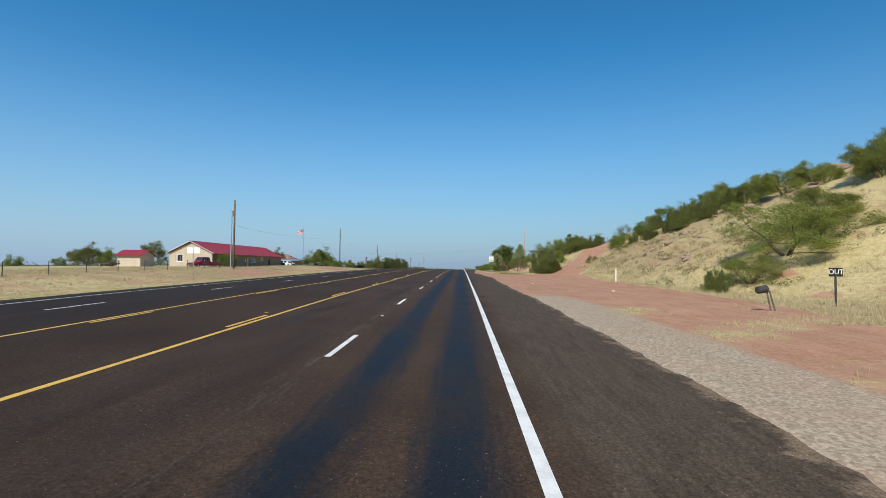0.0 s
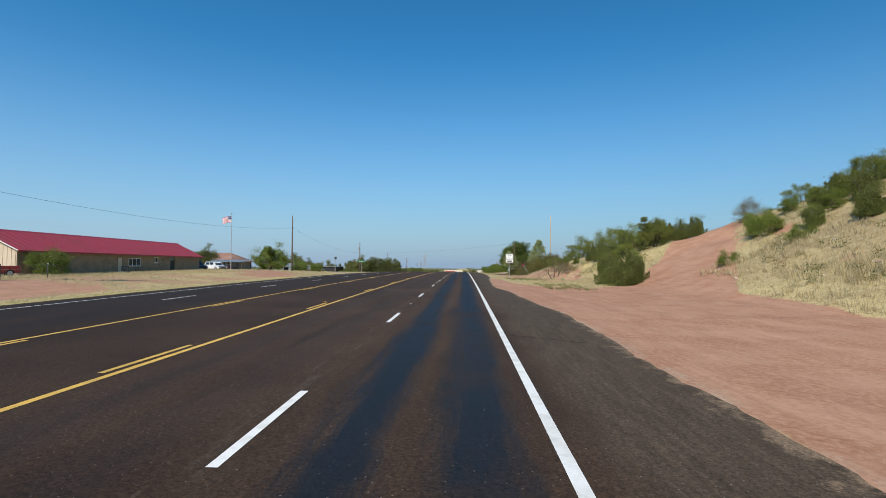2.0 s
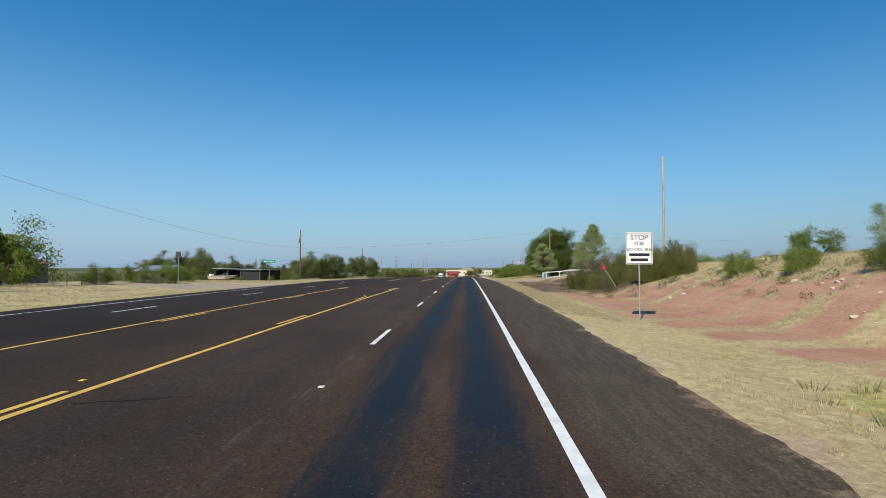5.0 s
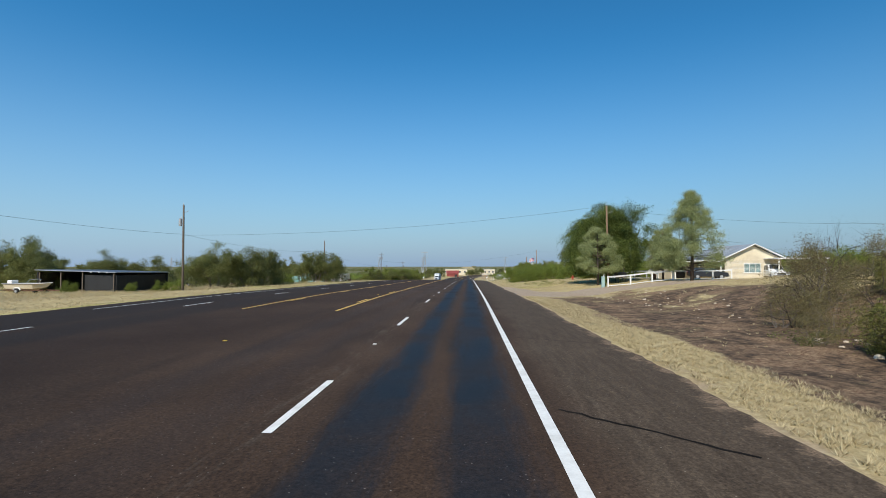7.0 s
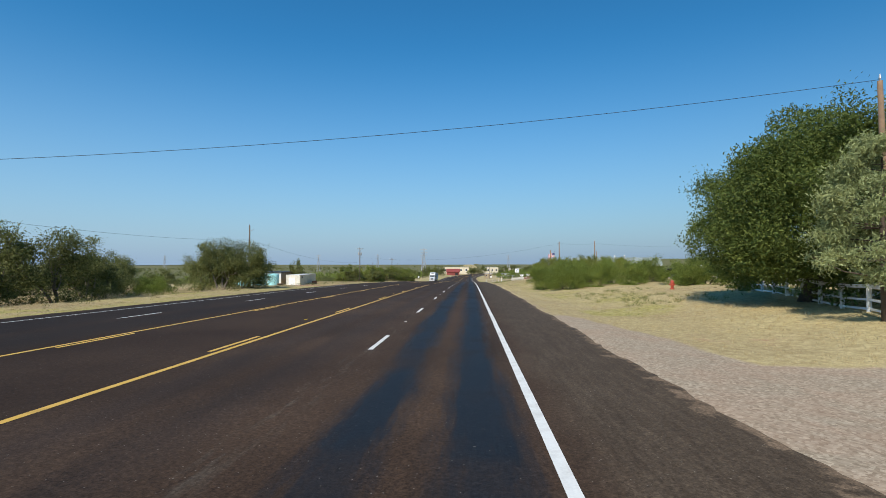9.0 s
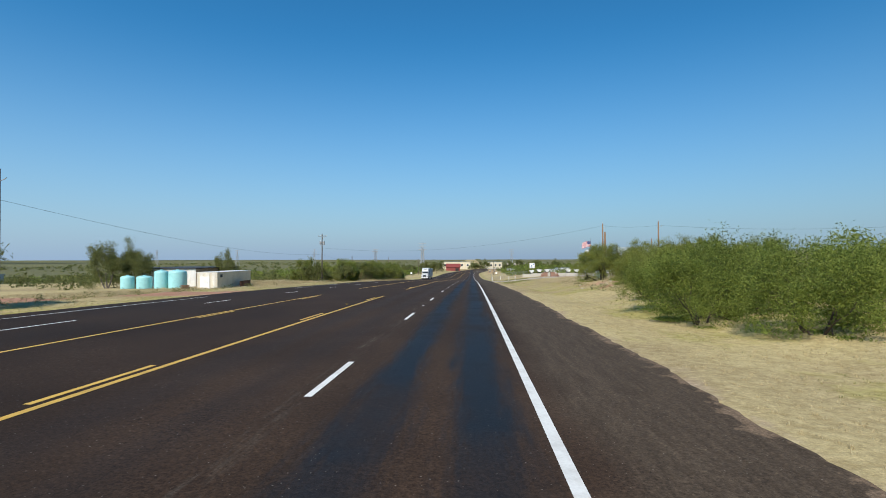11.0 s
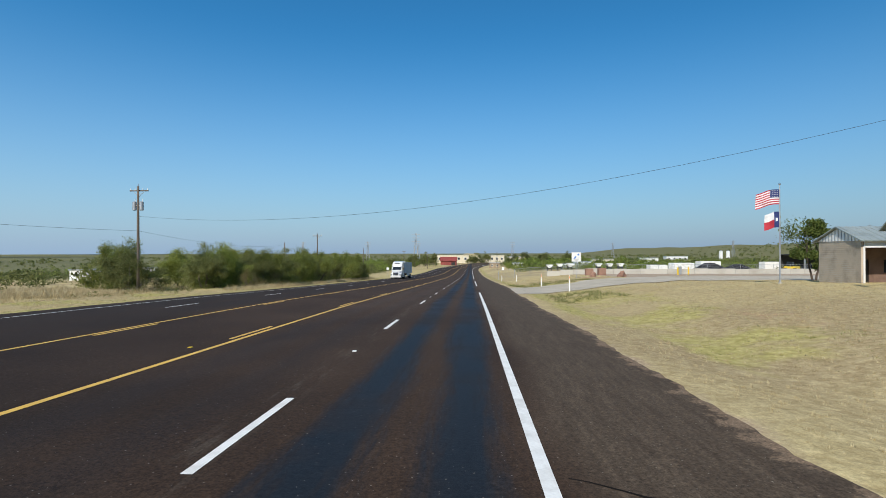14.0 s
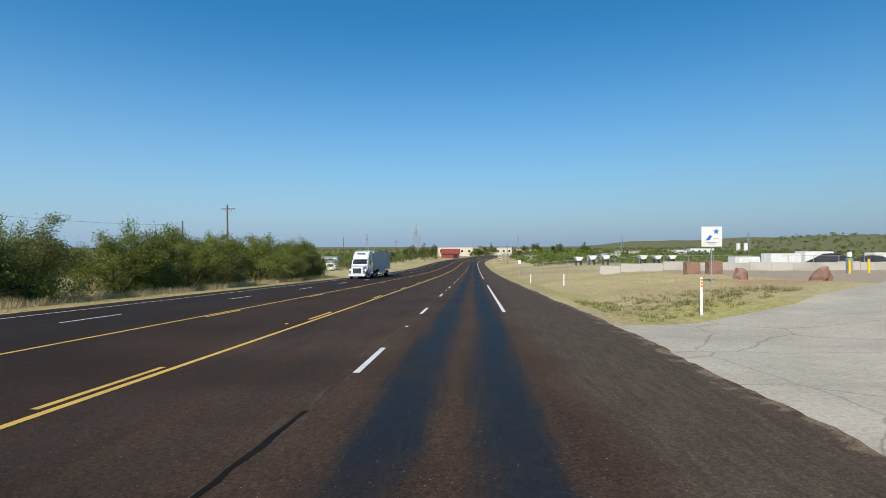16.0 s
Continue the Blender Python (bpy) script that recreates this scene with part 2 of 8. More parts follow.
def ground_material():
    """Dry pasture, red dirt, pale gravel, ash and green shoots, mixed by the ground's own fields and broken up by noise."""
    m, nt, bsdf = nodes_of("ground")
    co = add(nt, "ShaderNodeTexCoord").outputs["Object"]
    big, mid, fine = noise_node(nt, 0.045, 4, 0.6, co), noise_node(nt, 0.6, 5, 0.65, co), noise_node(nt, 9.0, 4, 0.7, co)
    tuft = noise_node(nt, 3.0, 5, 0.7, co)

    def field(name):
        a = add(nt, "ShaderNodeAttribute")
        a.attribute_name = name
        return a.outputs["Fac"]

    def edge(fac, amount=0.9, lo=0.38, hi=0.62):
        jit = math_node(nt, "MULTIPLY", math_node(nt, "SUBTRACT", mid.outputs[0], 0.5), amount)
        mr = add(nt, "ShaderNodeMapRange", interpolation_type="SMOOTHSTEP")
        nt.links.new(math_node(nt, "ADD", fac, jit), mr.inputs[0])
        mr.inputs[1].default_value, mr.inputs[2].default_value = lo, hi
        return mr.outputs[0]

    straw = mix(nt, ramp(nt, tuft.outputs[0], 0.35, 0.7), (0.43, 0.345, 0.170), (0.63, 0.530, 0.285))
    straw = mix(nt, ramp(nt, big.outputs[0], 0.42, 0.62), straw, mix(nt, ramp(nt, tuft.outputs[0], 0.4, 0.7), (0.32, 0.245, 0.13), (0.50, 0.405, 0.23)))
    blades = noise_node(nt, 14.0, 5, 0.8, co)
    blades.inputs["Distortion"].default_value = 1.6
    straw = mix(nt, 1.0, straw, ramp(nt, blades.outputs[0], 0.34, 0.64, (0.72, 0.69, 0.63, 1), (1.16, 1.15, 1.13, 1)), "MULTIPLY")
    green = mix(nt, ramp(nt, tuft.outputs[0], 0.35, 0.65), (0.29, 0.25, 0.075), (0.50, 0.43, 0.165))
    dirt = mix(nt, ramp(nt, mid.outputs[0], 0.35, 0.7), (0.37, 0.182, 0.110), (0.50, 0.295, 0.195))
    dirt = mix(nt, ramp(nt, fine.outputs[0], 0.4, 0.7), dirt, (0.43, 0.255, 0.17))
    along = add(nt, "ShaderNodeMapping")
    along.inputs["Rotation"].default_value, along.inputs["Scale"].default_value = (0, 0, radians(31)), (1.0, 0.09, 1.0)
    nt.links.new(co, along.inputs[0])
    ruts = noise_node(nt, 1.3, 5, 0.75, along.outputs[0])
    ruts.inputs["Distortion"].default_value = 0.9
    dirt = mix(nt, 1.0, dirt, ramp(nt, ruts.outputs[0], 0.30, 0.70, (0.84, 0.80, 0.77, 1), (1.08, 1.07, 1.06, 1)), "MULTIPLY")
    stone = add(nt, "ShaderNodeTexVoronoi")
    stone.inputs["Scale"].default_value = 19.0
    nt.links.new(co, stone.inputs["Vector"])
    gravel = mix(nt, ramp(nt, stone.outputs["Color"], 0.2, 0.9), (0.29, 0.225, 0.155), (0.50, 0.41, 0.30))
    ash = mix(nt, ramp(nt, tuft.outputs[0], 0.42, 0.72), (0.050, 0.035, 0.024), (0.25, 0.165, 0.10))
    ash = mix(nt, ramp(nt, mid.outputs[0], 0.46, 0.62), ash, mix(nt, ramp(nt, fine.outputs[0], 0.4, 0.65), (0.15, 0.085, 0.05), (0.34, 0.24, 0.145)))
    c = mix(nt, edge(field("green"), 0.8), straw, green)
    c = mix(nt, edge(field("dirt"), 0.8), c, dirt)
    gravel = mix(nt, ramp(nt, mid.outputs[0], 0.42, 0.62), gravel, mix(nt, 0.22, gravel, dirt))
    c = mix(nt, edge(field("gravel"), 0.9, 0.3, 0.7), c, gravel)
    c = mix(nt, edge(field("burnt"), 1.1), c, ash)
    scrub = mix(nt, ramp(nt, mid.outputs[0], 0.4, 0.6), (0.080, 0.098, 0.036), (0.19, 0.175, 0.08))
    c = mix(nt, edge(field("scrub"), 0.9), c, scrub)
    c = mix(nt, 1.0, c, math_node(nt, "ADD", math_node(nt, "MULTIPLY", fine.outputs[0], 0.8), 0.6), "MULTIPLY")
    nt.links.new(c, bsdf.inputs["Base Color"])
    bsdf.inputs["Roughness"].default_value = 0.95
    bsdf.inputs["Specular IOR Level"].default_value = 0.15
    hgt = math_node(nt, "ADD", math_node(nt, "MULTIPLY", tuft.outputs[0], 1.0), math_node(nt, "MULTIPLY", fine.outputs[0], 0.5))
    worn = math_node(nt, "SUBTRACT", 1.0, math_node(nt, "MULTIPLY", math_node(nt, "MAXIMUM", edge(field("dirt"), 0.8), edge(field("gravel"), 0.6)), 0.8))
    bump(nt, bsdf, math_node(nt, "MULTIPLY", hgt, worn), 0.5, 0.07)
    return m


ASPHALT, GROUND = asphalt_material(), ground_material()
PAINT_WHITE = surface("road_paint_white", (0.78, 0.77, 0.72), 0.6, fine=30, coarse=2.5, dirt=(0.55, 0.53, 0.48), var=0.15)
PAINT_YELLOW = surface("road_paint_yellow", (0.72, 0.44, 0.07), 0.6, fine=30, coarse=2.5, dirt=(0.50, 0.31, 0.07), var=0.18)
TAR = surface("tar", (0.014, 0.0115, 0.0095), 0.95, fine=20, spec=0.1)
CONCRETE = surface("concrete", (0.46, 0.43, 0.37), 0.9, fine=6, coarse=0.35, dirt=(0.33, 0.30, 0.25), var=0.22, relief=0.3)
def cracked_material():
    """Old pale paving with a net of dark cracks and stains."""
    m, nt, bsdf = nodes_of("cracked_paving")
    co = add(nt, "ShaderNodeTexCoord").outputs["Object"]
    warp = mix(nt, 0.35, co, noise_node(nt, 0.9, 4, 0.6, co).outputs["Color"], "ADD")
    crack = add(nt, "ShaderNodeTexVoronoi", feature="DISTANCE_TO_EDGE")
    crack.inputs["Scale"].default_value = 0.23
    nt.links.new(warp, crack.inputs["Vector"])
    stain, grit = noise_node(nt, 0.4, 5, 0.65, co), noise_node(nt, 12.0, 4, 0.75, co)
    c = mix(nt, ramp(nt, stain.outputs[0], 0.38, 0.68), (0.51, 0.445, 0.340), (0.40, 0.345, 0.260))
    c = mix(nt, 1.0, c, ramp(nt, grit.outputs[0], 0.3, 0.72, (0.72, 0.72, 0.72, 1), (1.2, 1.2, 1.2, 1)), "MULTIPLY")
    c = mix(nt, ramp(nt, crack.outputs[0], 0.0015, 0.006, (0.55, 0.55, 0.55, 1), (0, 0, 0, 1)), c, (0.12, 0.10, 0.075))
    nt.links.new(c, bsdf.inputs["Base Color"])
    bsdf.inputs["Roughness"].default_value = 0.92
    bump(nt, bsdf, grit.outputs[0], 0.3, 0.01)
    return m


CRACKED = cracked_material()
WOOD_POLE = surface("pole_wood", (0.125, 0.10, 0.078), 0.85, fine=12, coarse=1.0, var=0.3, relief=0.5)
WOOD_PALE = surface("pale_wood", (0.42, 0.33, 0.23), 0.85, fine=12, coarse=1.0, var=0.25, relief=0.4)
CACTUS = surface("cactus_pad", (0.30, 0.34, 0.14), 0.7, fine=16, coarse=4.0, dirt=(0.48, 0.44, 0.24), var=0.2)
WOOD_POLE_RED = surface("pole_wood_fresh", (0.23, 0.145, 0.085), 0.85, fine=12, coarse=1.0, var=0.3, relief=0.5)
BARK = surface("bark", (0.075, 0.055, 0.04), 0.9, fine=25, coarse=3, var=0.35, relief=0.8)
BARK_GREY = surface("bark_grey", (0.17, 0.14, 0.115), 0.9, fine=25, coarse=3, var=0.35, relief=0.8)
CHAR = surface("charred_wood", (0.05, 0.035, 0.028), 0.9, fine=25, coarse=3, var=0.4, relief=0.8)
STEEL = surface("galvanised_steel", (0.42, 0.43, 0.44), 0.5, 0.6, fine=14, var=0.12)
STEEL_DARK = surface("dark_steel", (0.05, 0.05, 0.052), 0.6, 0.3, fine=14)
RUST = surface("rusty_steel", (0.13, 0.06, 0.035), 0.85, 0.2, fine=18, var=0.3)
WHITE = surface("white_paint", (0.80, 0.79, 0.76), 0.5, fine=10, coarse=0.8, dirt=(0.62, 0.60, 0.55), var=0.08)
CREAM = surface("cream_paint", (0.68, 0.60, 0.44), 0.6, fine=10, coarse=0.6, dirt=(0.52, 0.44, 0.32), var=0.1)
TAN_METAL = surface("tan_siding", (0.56, 0.465, 0.345), 0.5, fine=9, coarse=0.5, var=0.08, dirt=(0.46, 0.37, 0.25))
TAN_STONE = surface("tan_stone", (0.34, 0.255, 0.165), 0.9, fine=5, coarse=1.4, var=0.3, relief=0.5)
ANNEX_BRICK = surface("annex_brick", (0.50, 0.41, 0.31), 0.9, fine=14, coarse=1.2, var=0.18, relief=0.4)
BROWN_BRICK = surface("brown_brick", (0.20, 0.13, 0.10), 0.9, fine=14, coarse=1.2, var=0.25, relief=0.4)
RED_ROOF = surface("red_metal_roof", (0.34, 0.035, 0.045), 0.42, 0.0, fine=6, coarse=0.4, var=0.1, dirt=(0.28, 0.05, 0.05))
RUST_ROOF = surface("rusted_tin_roof", (0.30, 0.15, 0.10), 0.7, 0.0, fine=6, coarse=0.9, var=0.3, dirt=(0.36, 0.28, 0.22))
TIN_ROOF = surface("tin_roof", (0.42, 0.45, 0.47), 0.42, 0.5, fine=6, coarse=0.6, var=0.1)
GREEN_TIN = surface("green_grey_roof", (0.33, 0.38, 0.37), 0.5, 0.2, fine=6, coarse=0.6, var=0.12)
GLASS = glass_dark("window_glass")
GLASS_PALE = glass_dark("pale_window_glass", (0.16, 0.24, 0.24))
BLACK = surface("black_paint", (0.012, 0.012, 0.013), 0.6, fine=12)
RUBBER = surface("rubber", (0.018, 0.018, 0.019), 0.85, fine=20)
CHROME = surface("chrome", (0.62, 0.62, 0.62), 0.2, 0.95, fine=8, var=0.05, relief=0.0)
CAR_RED = surface("car_red", (0.22, 0.012, 0.018), 0.3, fine=4, var=0.05, relief=0.0, coat=0.8)
CAR_WHITE = surface("car_white", (0.78, 0.78, 0.77), 0.3, fine=4, var=0.04, relief=0.0, coat=0.8)
CAR_DARK = surface("car_dark", (0.015, 0.02, 0.03), 0.3, fine=4, var=0.05, relief=0.0, coat=0.8)
TRAILER_GREY = surface("trailer_panel", (0.52, 0.54, 0.56), 0.45, 0.15, fine=5, coarse=0.5, var=0.06)
AQUA = surface("aqua_plastic", (0.33, 0.66, 0.68), 0.5, fine=5, coarse=0.8, var=0.06, dirt=(0.26, 0.52, 0.54), relief=0.03)
SIGN_GREEN = surface("sign_green", (0.0, 0.25, 0.12), 0.4, fine=8, var=0.06, relief=0.0)
SIGN_BLUE = surface("sign_blue", (0.02, 0.16, 0.50), 0.4, fine=8, var=0.06, relief=0.0)
FLAG_RED = surface("flag_red", (0.48, 0.03, 0.05), 0.8, fine=30, var=0.08)
FLAG_BLUE = surface("flag_blue", (0.02, 0.035, 0.14), 0.8, fine=30, var=0.08)
FLAG_WHITE = surface("flag_white", (0.78, 0.78, 0.78), 0.8, fine=30, var=0.06)
YELLOW = surface("safety_yellow", (0.75, 0.52, 0.02), 0.5, fine=8, var=0.1)
ORANGE = surface("reflector_orange", (0.75, 0.25, 0.03), 0.5, fine=8, var=0.1)
HYDRANT_RED = surface("hydrant_red", (0.42, 0.06, 0.03), 0.5, fine=12, var=0.15)
TEAL = surface("faded_teal", (0.30, 0.43, 0.40), 0.6, fine=8, var=0.12)
ROCK = surface("sandstone", (0.34, 0.25, 0.185), 0.9, fine=7, coarse=1.2, var=0.3, relief=0.8, dirt=(0.24, 0.135, 0.095))
ROCK_PALE = surface("pale_limestone", (0.55, 0.47, 0.36), 0.9, fine=7, coarse=1.6, var=0.25, relief=0.7, dirt=(0.40, 0.29, 0.2))
BLOCK_RED = surface("red_block", (0.30, 0.17, 0.12), 0.9, fine=9, coarse=1.3, var=0.25, relief=0.5)
COAL = surface("black_stockpile", (0.02, 0.02, 0.022), 0.95, fine=6, coarse=0.6, var=0.4, relief=0.8)
BARN_RED = surface("barn_red", (0.26, 0.055, 0.045), 0.7, fine=6, coarse=0.4, var=0.15)
WIRE = surface("cable", (0.03, 0.03, 0.032), 0.7, fine=5)
LEAF_MESQ = leaf_material("mesquite_leaves", ((0.118, 0.140, 0.030), (0.240, 0.272, 0.058), (0.385, 0.408, 0.110)), 0.5)
LEAF_CEDAR = leaf_material("juniper_leaves", ((0.080, 0.096, 0.026), (0.155, 0.180, 0.046), (0.24, 0.262, 0.072)), 0.35)
LEAF_PINE = leaf_material("pine_needles", ((0.1456, 0.168, 0.0672), (0.2464, 0.28, 0.1176), (0.3472, 0.3808, 0.1736)), 0.3)
LEAF_PECAN = leaf_material("pecan_leaves", ((0.070, 0.102, 0.023), (0.135, 0.182, 0.040), (0.23, 0.272, 0.066)), 0.42)
LEAF_OLIVE = leaf_material("olive_leaves", ((0.076, 0.090, 0.027), (0.160, 0.176, 0.055), (0.262, 0.270, 0.098)), 0.42)
LEAF_BROWN = leaf_material("scorched_leaves", ((0.095, 0.072, 0.03), (0.165, 0.13, 0.058), (0.20, 0.185, 0.078)), 0.25)
LEAF_SINGED = leaf_material("singed_juniper", ((0.115, 0.0862, 0.0403), (0.1495, 0.1437, 0.0403), (0.184, 0.1898, 0.046), (0.253, 0.2472, 0.0633)), 0.3)
LEAF_BRIGHT = leaf_material("bright_leaves", ((0.095, 0.132, 0.024), (0.200, 0.250, 0.047), (0.315, 0.362, 0.083)), 0.5)
GRASS_DRY = leaf_material("dry_grass", ((0.35, 0.275, 0.150), (0.48, 0.395, 0.225), (0.58, 0.49, 0.30)), 0.3)
GRASS_GREEN = leaf_material("green_grass", ((0.17, 0.185, 0.055), (0.28, 0.28, 0.10), (0.38, 0.345, 0.15)), 0.35)


# ---- small mesh kit ----
class Geo:
    """Collects verts and faces of one mesh."""

    def __init__(self):
        self.v, self.f = [], []

    def add(self, verts, faces):
        k = len(self.v)
        self.v += [tuple(p) for p in verts]
        self.f += [tuple(i + k for i in q) for q in faces]
        return self

    def box(self, cx, cy, cz, sx, sy, sz, m=None):
        p = [Vector((cx + a * sx / 2, cy + b * sy / 2, cz + c * sz / 2)) for a in (-1, 1) for b in (-1, 1) for c in (-1, 1)]
        if m is not None:
            p = [m @ q for q in p]
        return self.add(p, [(0, 1, 3, 2), (4, 6, 7, 5), (0, 4, 5, 1), (2, 3, 7, 6), (0, 2, 6, 4), (1, 5, 7, 3)])

    def tube(self, pts, radii, n=6, cap=True):
        pts = [Vector(p) for p in pts]
        rings = []
        for i, p in enumerate(pts):
            d = (pts[min(i + 1, len(pts) - 1)] - pts[max(i - 1, 0)]).normalized()
            a = d.orthogonal().normalized() if abs(d.z) > 0.9 else d.cross(Vector((0, 0, 1))).normalized()
            b = d.cross(a)
            rings.append([p + (a * math.cos(2 * math.pi * k / n) + b * math.sin(2 * math.pi * k / n)) * radii[i] for k in range(n)])
        v = [q for r in rings for q in r]
        f = [(i * n + k, i * n + (k + 1) % n, (i + 1) * n + (k + 1) % n, (i + 1) * n + k) for i in range(len(pts) - 1) for k in range(n)]
        if cap:
            f += [tuple(range(n))[::-1], tuple((len(pts) - 1) * n + k for k in range(n))]
        return self.add(v, f)

    def cyl(self, p0, p1, r0, r1=None, n=10):
        return self.tube([p0, p1], [r0, r0 if r1 is None else r1], n)

    def prism(self, poly, axis, a, b, m=None):
        """A flat outline pushed along an axis: 'x' takes (y, z), 'y' takes (x, z), 'z' takes (x, y)."""
        def at(p, h):
            q = {"x": (h, p[0], p[1]), "y": (p[0], h, p[1]), "z": (p[0], p[1], h)}[axis]
            return m @ Vector(q) if m is not None else q
        n = len(poly)
        v = [at(p, a) for p in poly] + [at(p, b) for p in poly]
        return self.add(v, [tuple(range(n)), tuple(range(2 * n - 1, n - 1, -1))] + [(i, n + i, n + (i + 1) % n, (i + 1) % n) for i in range(n)])

    def mesh(self, name, mat, bevel=0.0, smooth=False):
        me = bpy.data.meshes.new(name)
        me.from_pydata(self.v, [], self.f)
        bm = bmesh.new()
        bm.from_mesh(me)
        bmesh.ops.recalc_face_normals(bm, faces=bm.faces)
        if bevel:
            bmesh.ops.bevel(bm, geom=bm.edges[:], offset=bevel, segments=1, affect="EDGES", clamp_overlap=True)
        bm.to_mesh(me)
        bm.free()
        me.materials.append(mat)
        if smooth:
            me.polygons.foreach_set("use_smooth", [True] * len(me.polygons))
        return me

    def part(self, name, mat, parent=None, label="", bevel=0.0, smooth=False):
        ob = new(name, self.mesh(name, mat, bevel, smooth))
        ob.parent = parent
        return tagged(ob, label)


def thing(name, label, category, at=(0, 0, 0), rz=0.0, group="", kind=""):
    ob = new(name)
    ob.location, ob.rotation_euler = at, (0, 0, radians(rz))
    return tagged(ob, label, category, group, kind)


def part(name, geo, mat, parent, label="", bevel=0.0, smooth=False):
    return geo.part(name, mat, parent, label, bevel, smooth)


def words(text, size, mat, parent, m, label=""):
    cu = bpy.data.curves.new("lettering", "FONT")
    cu.body, cu.size, cu.align_x, cu.align_y, cu.extrude = text, size, "CENTER", "CENTER", 0.002
    tmp = bpy.data.objects.new("lettering", cu)
    scene.collection.objects.link(tmp)
    bpy.context.view_layer.update()
    me = bpy.data.meshes.new_from_object(tmp.evaluated_get(bpy.context.evaluated_depsgraph_get()))
    bpy.data.objects.remove(tmp)
    me.materials.clear()
    me.materials.append(mat)
    ob = new("lettering", me)
    ob.parent, ob.matrix_local = parent, m
    return tagged(ob, label)


def quick_mesh(name, verts, faces, mat, smooth=False):
    """verts: (n, 3) array, faces: (k, 3 or 4) array."""
    me = bpy.data.meshes.new(name)
    verts, faces = np.asarray(verts, np.float32), np.asarray(faces, np.int32)
    k = faces.shape[1]
    me.vertices.add(len(verts))
    me.vertices.foreach_set("co", verts.ravel())
    me.loops.add(faces.size)
    me.loops.foreach_set("vertex_index", faces.ravel())
    me.polygons.add(len(faces))
    me.polygons.foreach_set("loop_start", np.arange(0, faces.size, k, dtype=np.int32))
    me.update(calc_edges=True)
    me.validate()
    me.materials.append(mat)
    if smooth:
        me.polygons.foreach_set("use_smooth", [True] * len(me.polygons))
    return me


# ---- the lie of the land ----
PROFILE = (
    -1.05, -0.70, -0.35, 0.00, 0.35, 0.59, 0.83, 1.04, 1.18, 1.27, 1.27, 1.16, 1.04, 0.74, 0.42, 0.09, -0.31, -0.80,
    -1.38, -1.98, -2.75, -3.53, -4.29, -5.03, -5.77, -6.45, -7.05, -7.60, -8.05, -8.40, -8.70, -8.92, -9.08, -9.22, -9.36, -9.50,
    -9.62, -9.74, -9.85, -9.9, -9.95, -10.0, -10.0, -10.0, -10.0, -10.0, -10.0, -10.0, -10.0, -10.0, -10.0,
)


def prof(y):
    """Height of the road along its line, every 20 m from -60 m, joined smoothly."""
    z = np.asarray(PROFILE)
    y = np.clip(np.asarray(y, float), -39.9, -60 + 20 * (len(z) - 3))
    i = ((y + 60) // 20).astype(int)
    u = (y + 60) / 20 - i
    a, b, c, d = z[i - 1], z[i], z[i + 1], z[i + 2]
    return b + 0.5 * u * (c - a + u * (2 * a - 5 * b + 4 * c - d + u * (3 * (b - c) + d - a)))


def road_right(y):
    """Where the paved shoulder ends on the right."""
    e = np.interp(y, (-60, 15, 40, 57, 65, 74, 77, 88, 98, 110, 150, 200, 275, 320, 345, 352, 400, 900), (7.0, 7.0, 6.6, 6.7, 6.15, 5.6, 5.15, 5.25, 5.7, 6.35, 6.8, 6.55, 6.9, 6.7, 7.1, 7.5, 7.2, 6.5))
    e = e + 0.06 * np.sin(y * 0.37) + 0.05 * np.sin(y * 0.9) + 0.04 * np.sin(y * 2.3 + 1) * np.sin(y * 0.31)
    return e + 0.035 * np.sin(y * 5.1) * np.sin(y * 0.53 + 2) + 0.03 * np.sin(y * 8.7 + 1) * np.sin(y * 1.27)


ROAD_LEFT = -18.0


def bend(y):
    """How far the road has swung to the right, past the foot of the slope."""
    u = np.clip(np.asarray(y, float) - 560, 0, 190)
    return 0.00055 * u * u + np.clip(np.asarray(y, float) - 750, 0, 150) * 0.2


CROSS_X, CROSS_Z = (-18.2, -15.42, -11.76, -8.1, -5.9, -3.67, 0.0, 3.66, 7.2), (0.0, 0.107, 0.14, 0.132, 0.10, 0.053, 0.0, -0.03, -0.11)


def road_z(x, y):
    return prof(y) + np.interp(x, CROSS_X, CROSS_Z)


def smooth01(u):
    u = np.clip(u, 0, 1)
    return u * u * (3 - 2 * u)


RIPPLES = {}


def waves(x, y, s, seed):
    """Cheap smooth bumps between about -1 and 1."""
    if seed not in RIPPLES:
        r = np.random.RandomState(seed)
        RIPPLES[seed] = [(r.uniform(0, 6.28), r.uniform(0.6, 1.6), r.uniform(0, 6.28)) for _ in range(5)]
    out = 0
    for a, b, p in RIPPLES[seed]:
        out = out + np.sin((x * math.cos(a) + y * math.sin(a)) * (b * 6.28 / s) + p)
    return out / 3.0


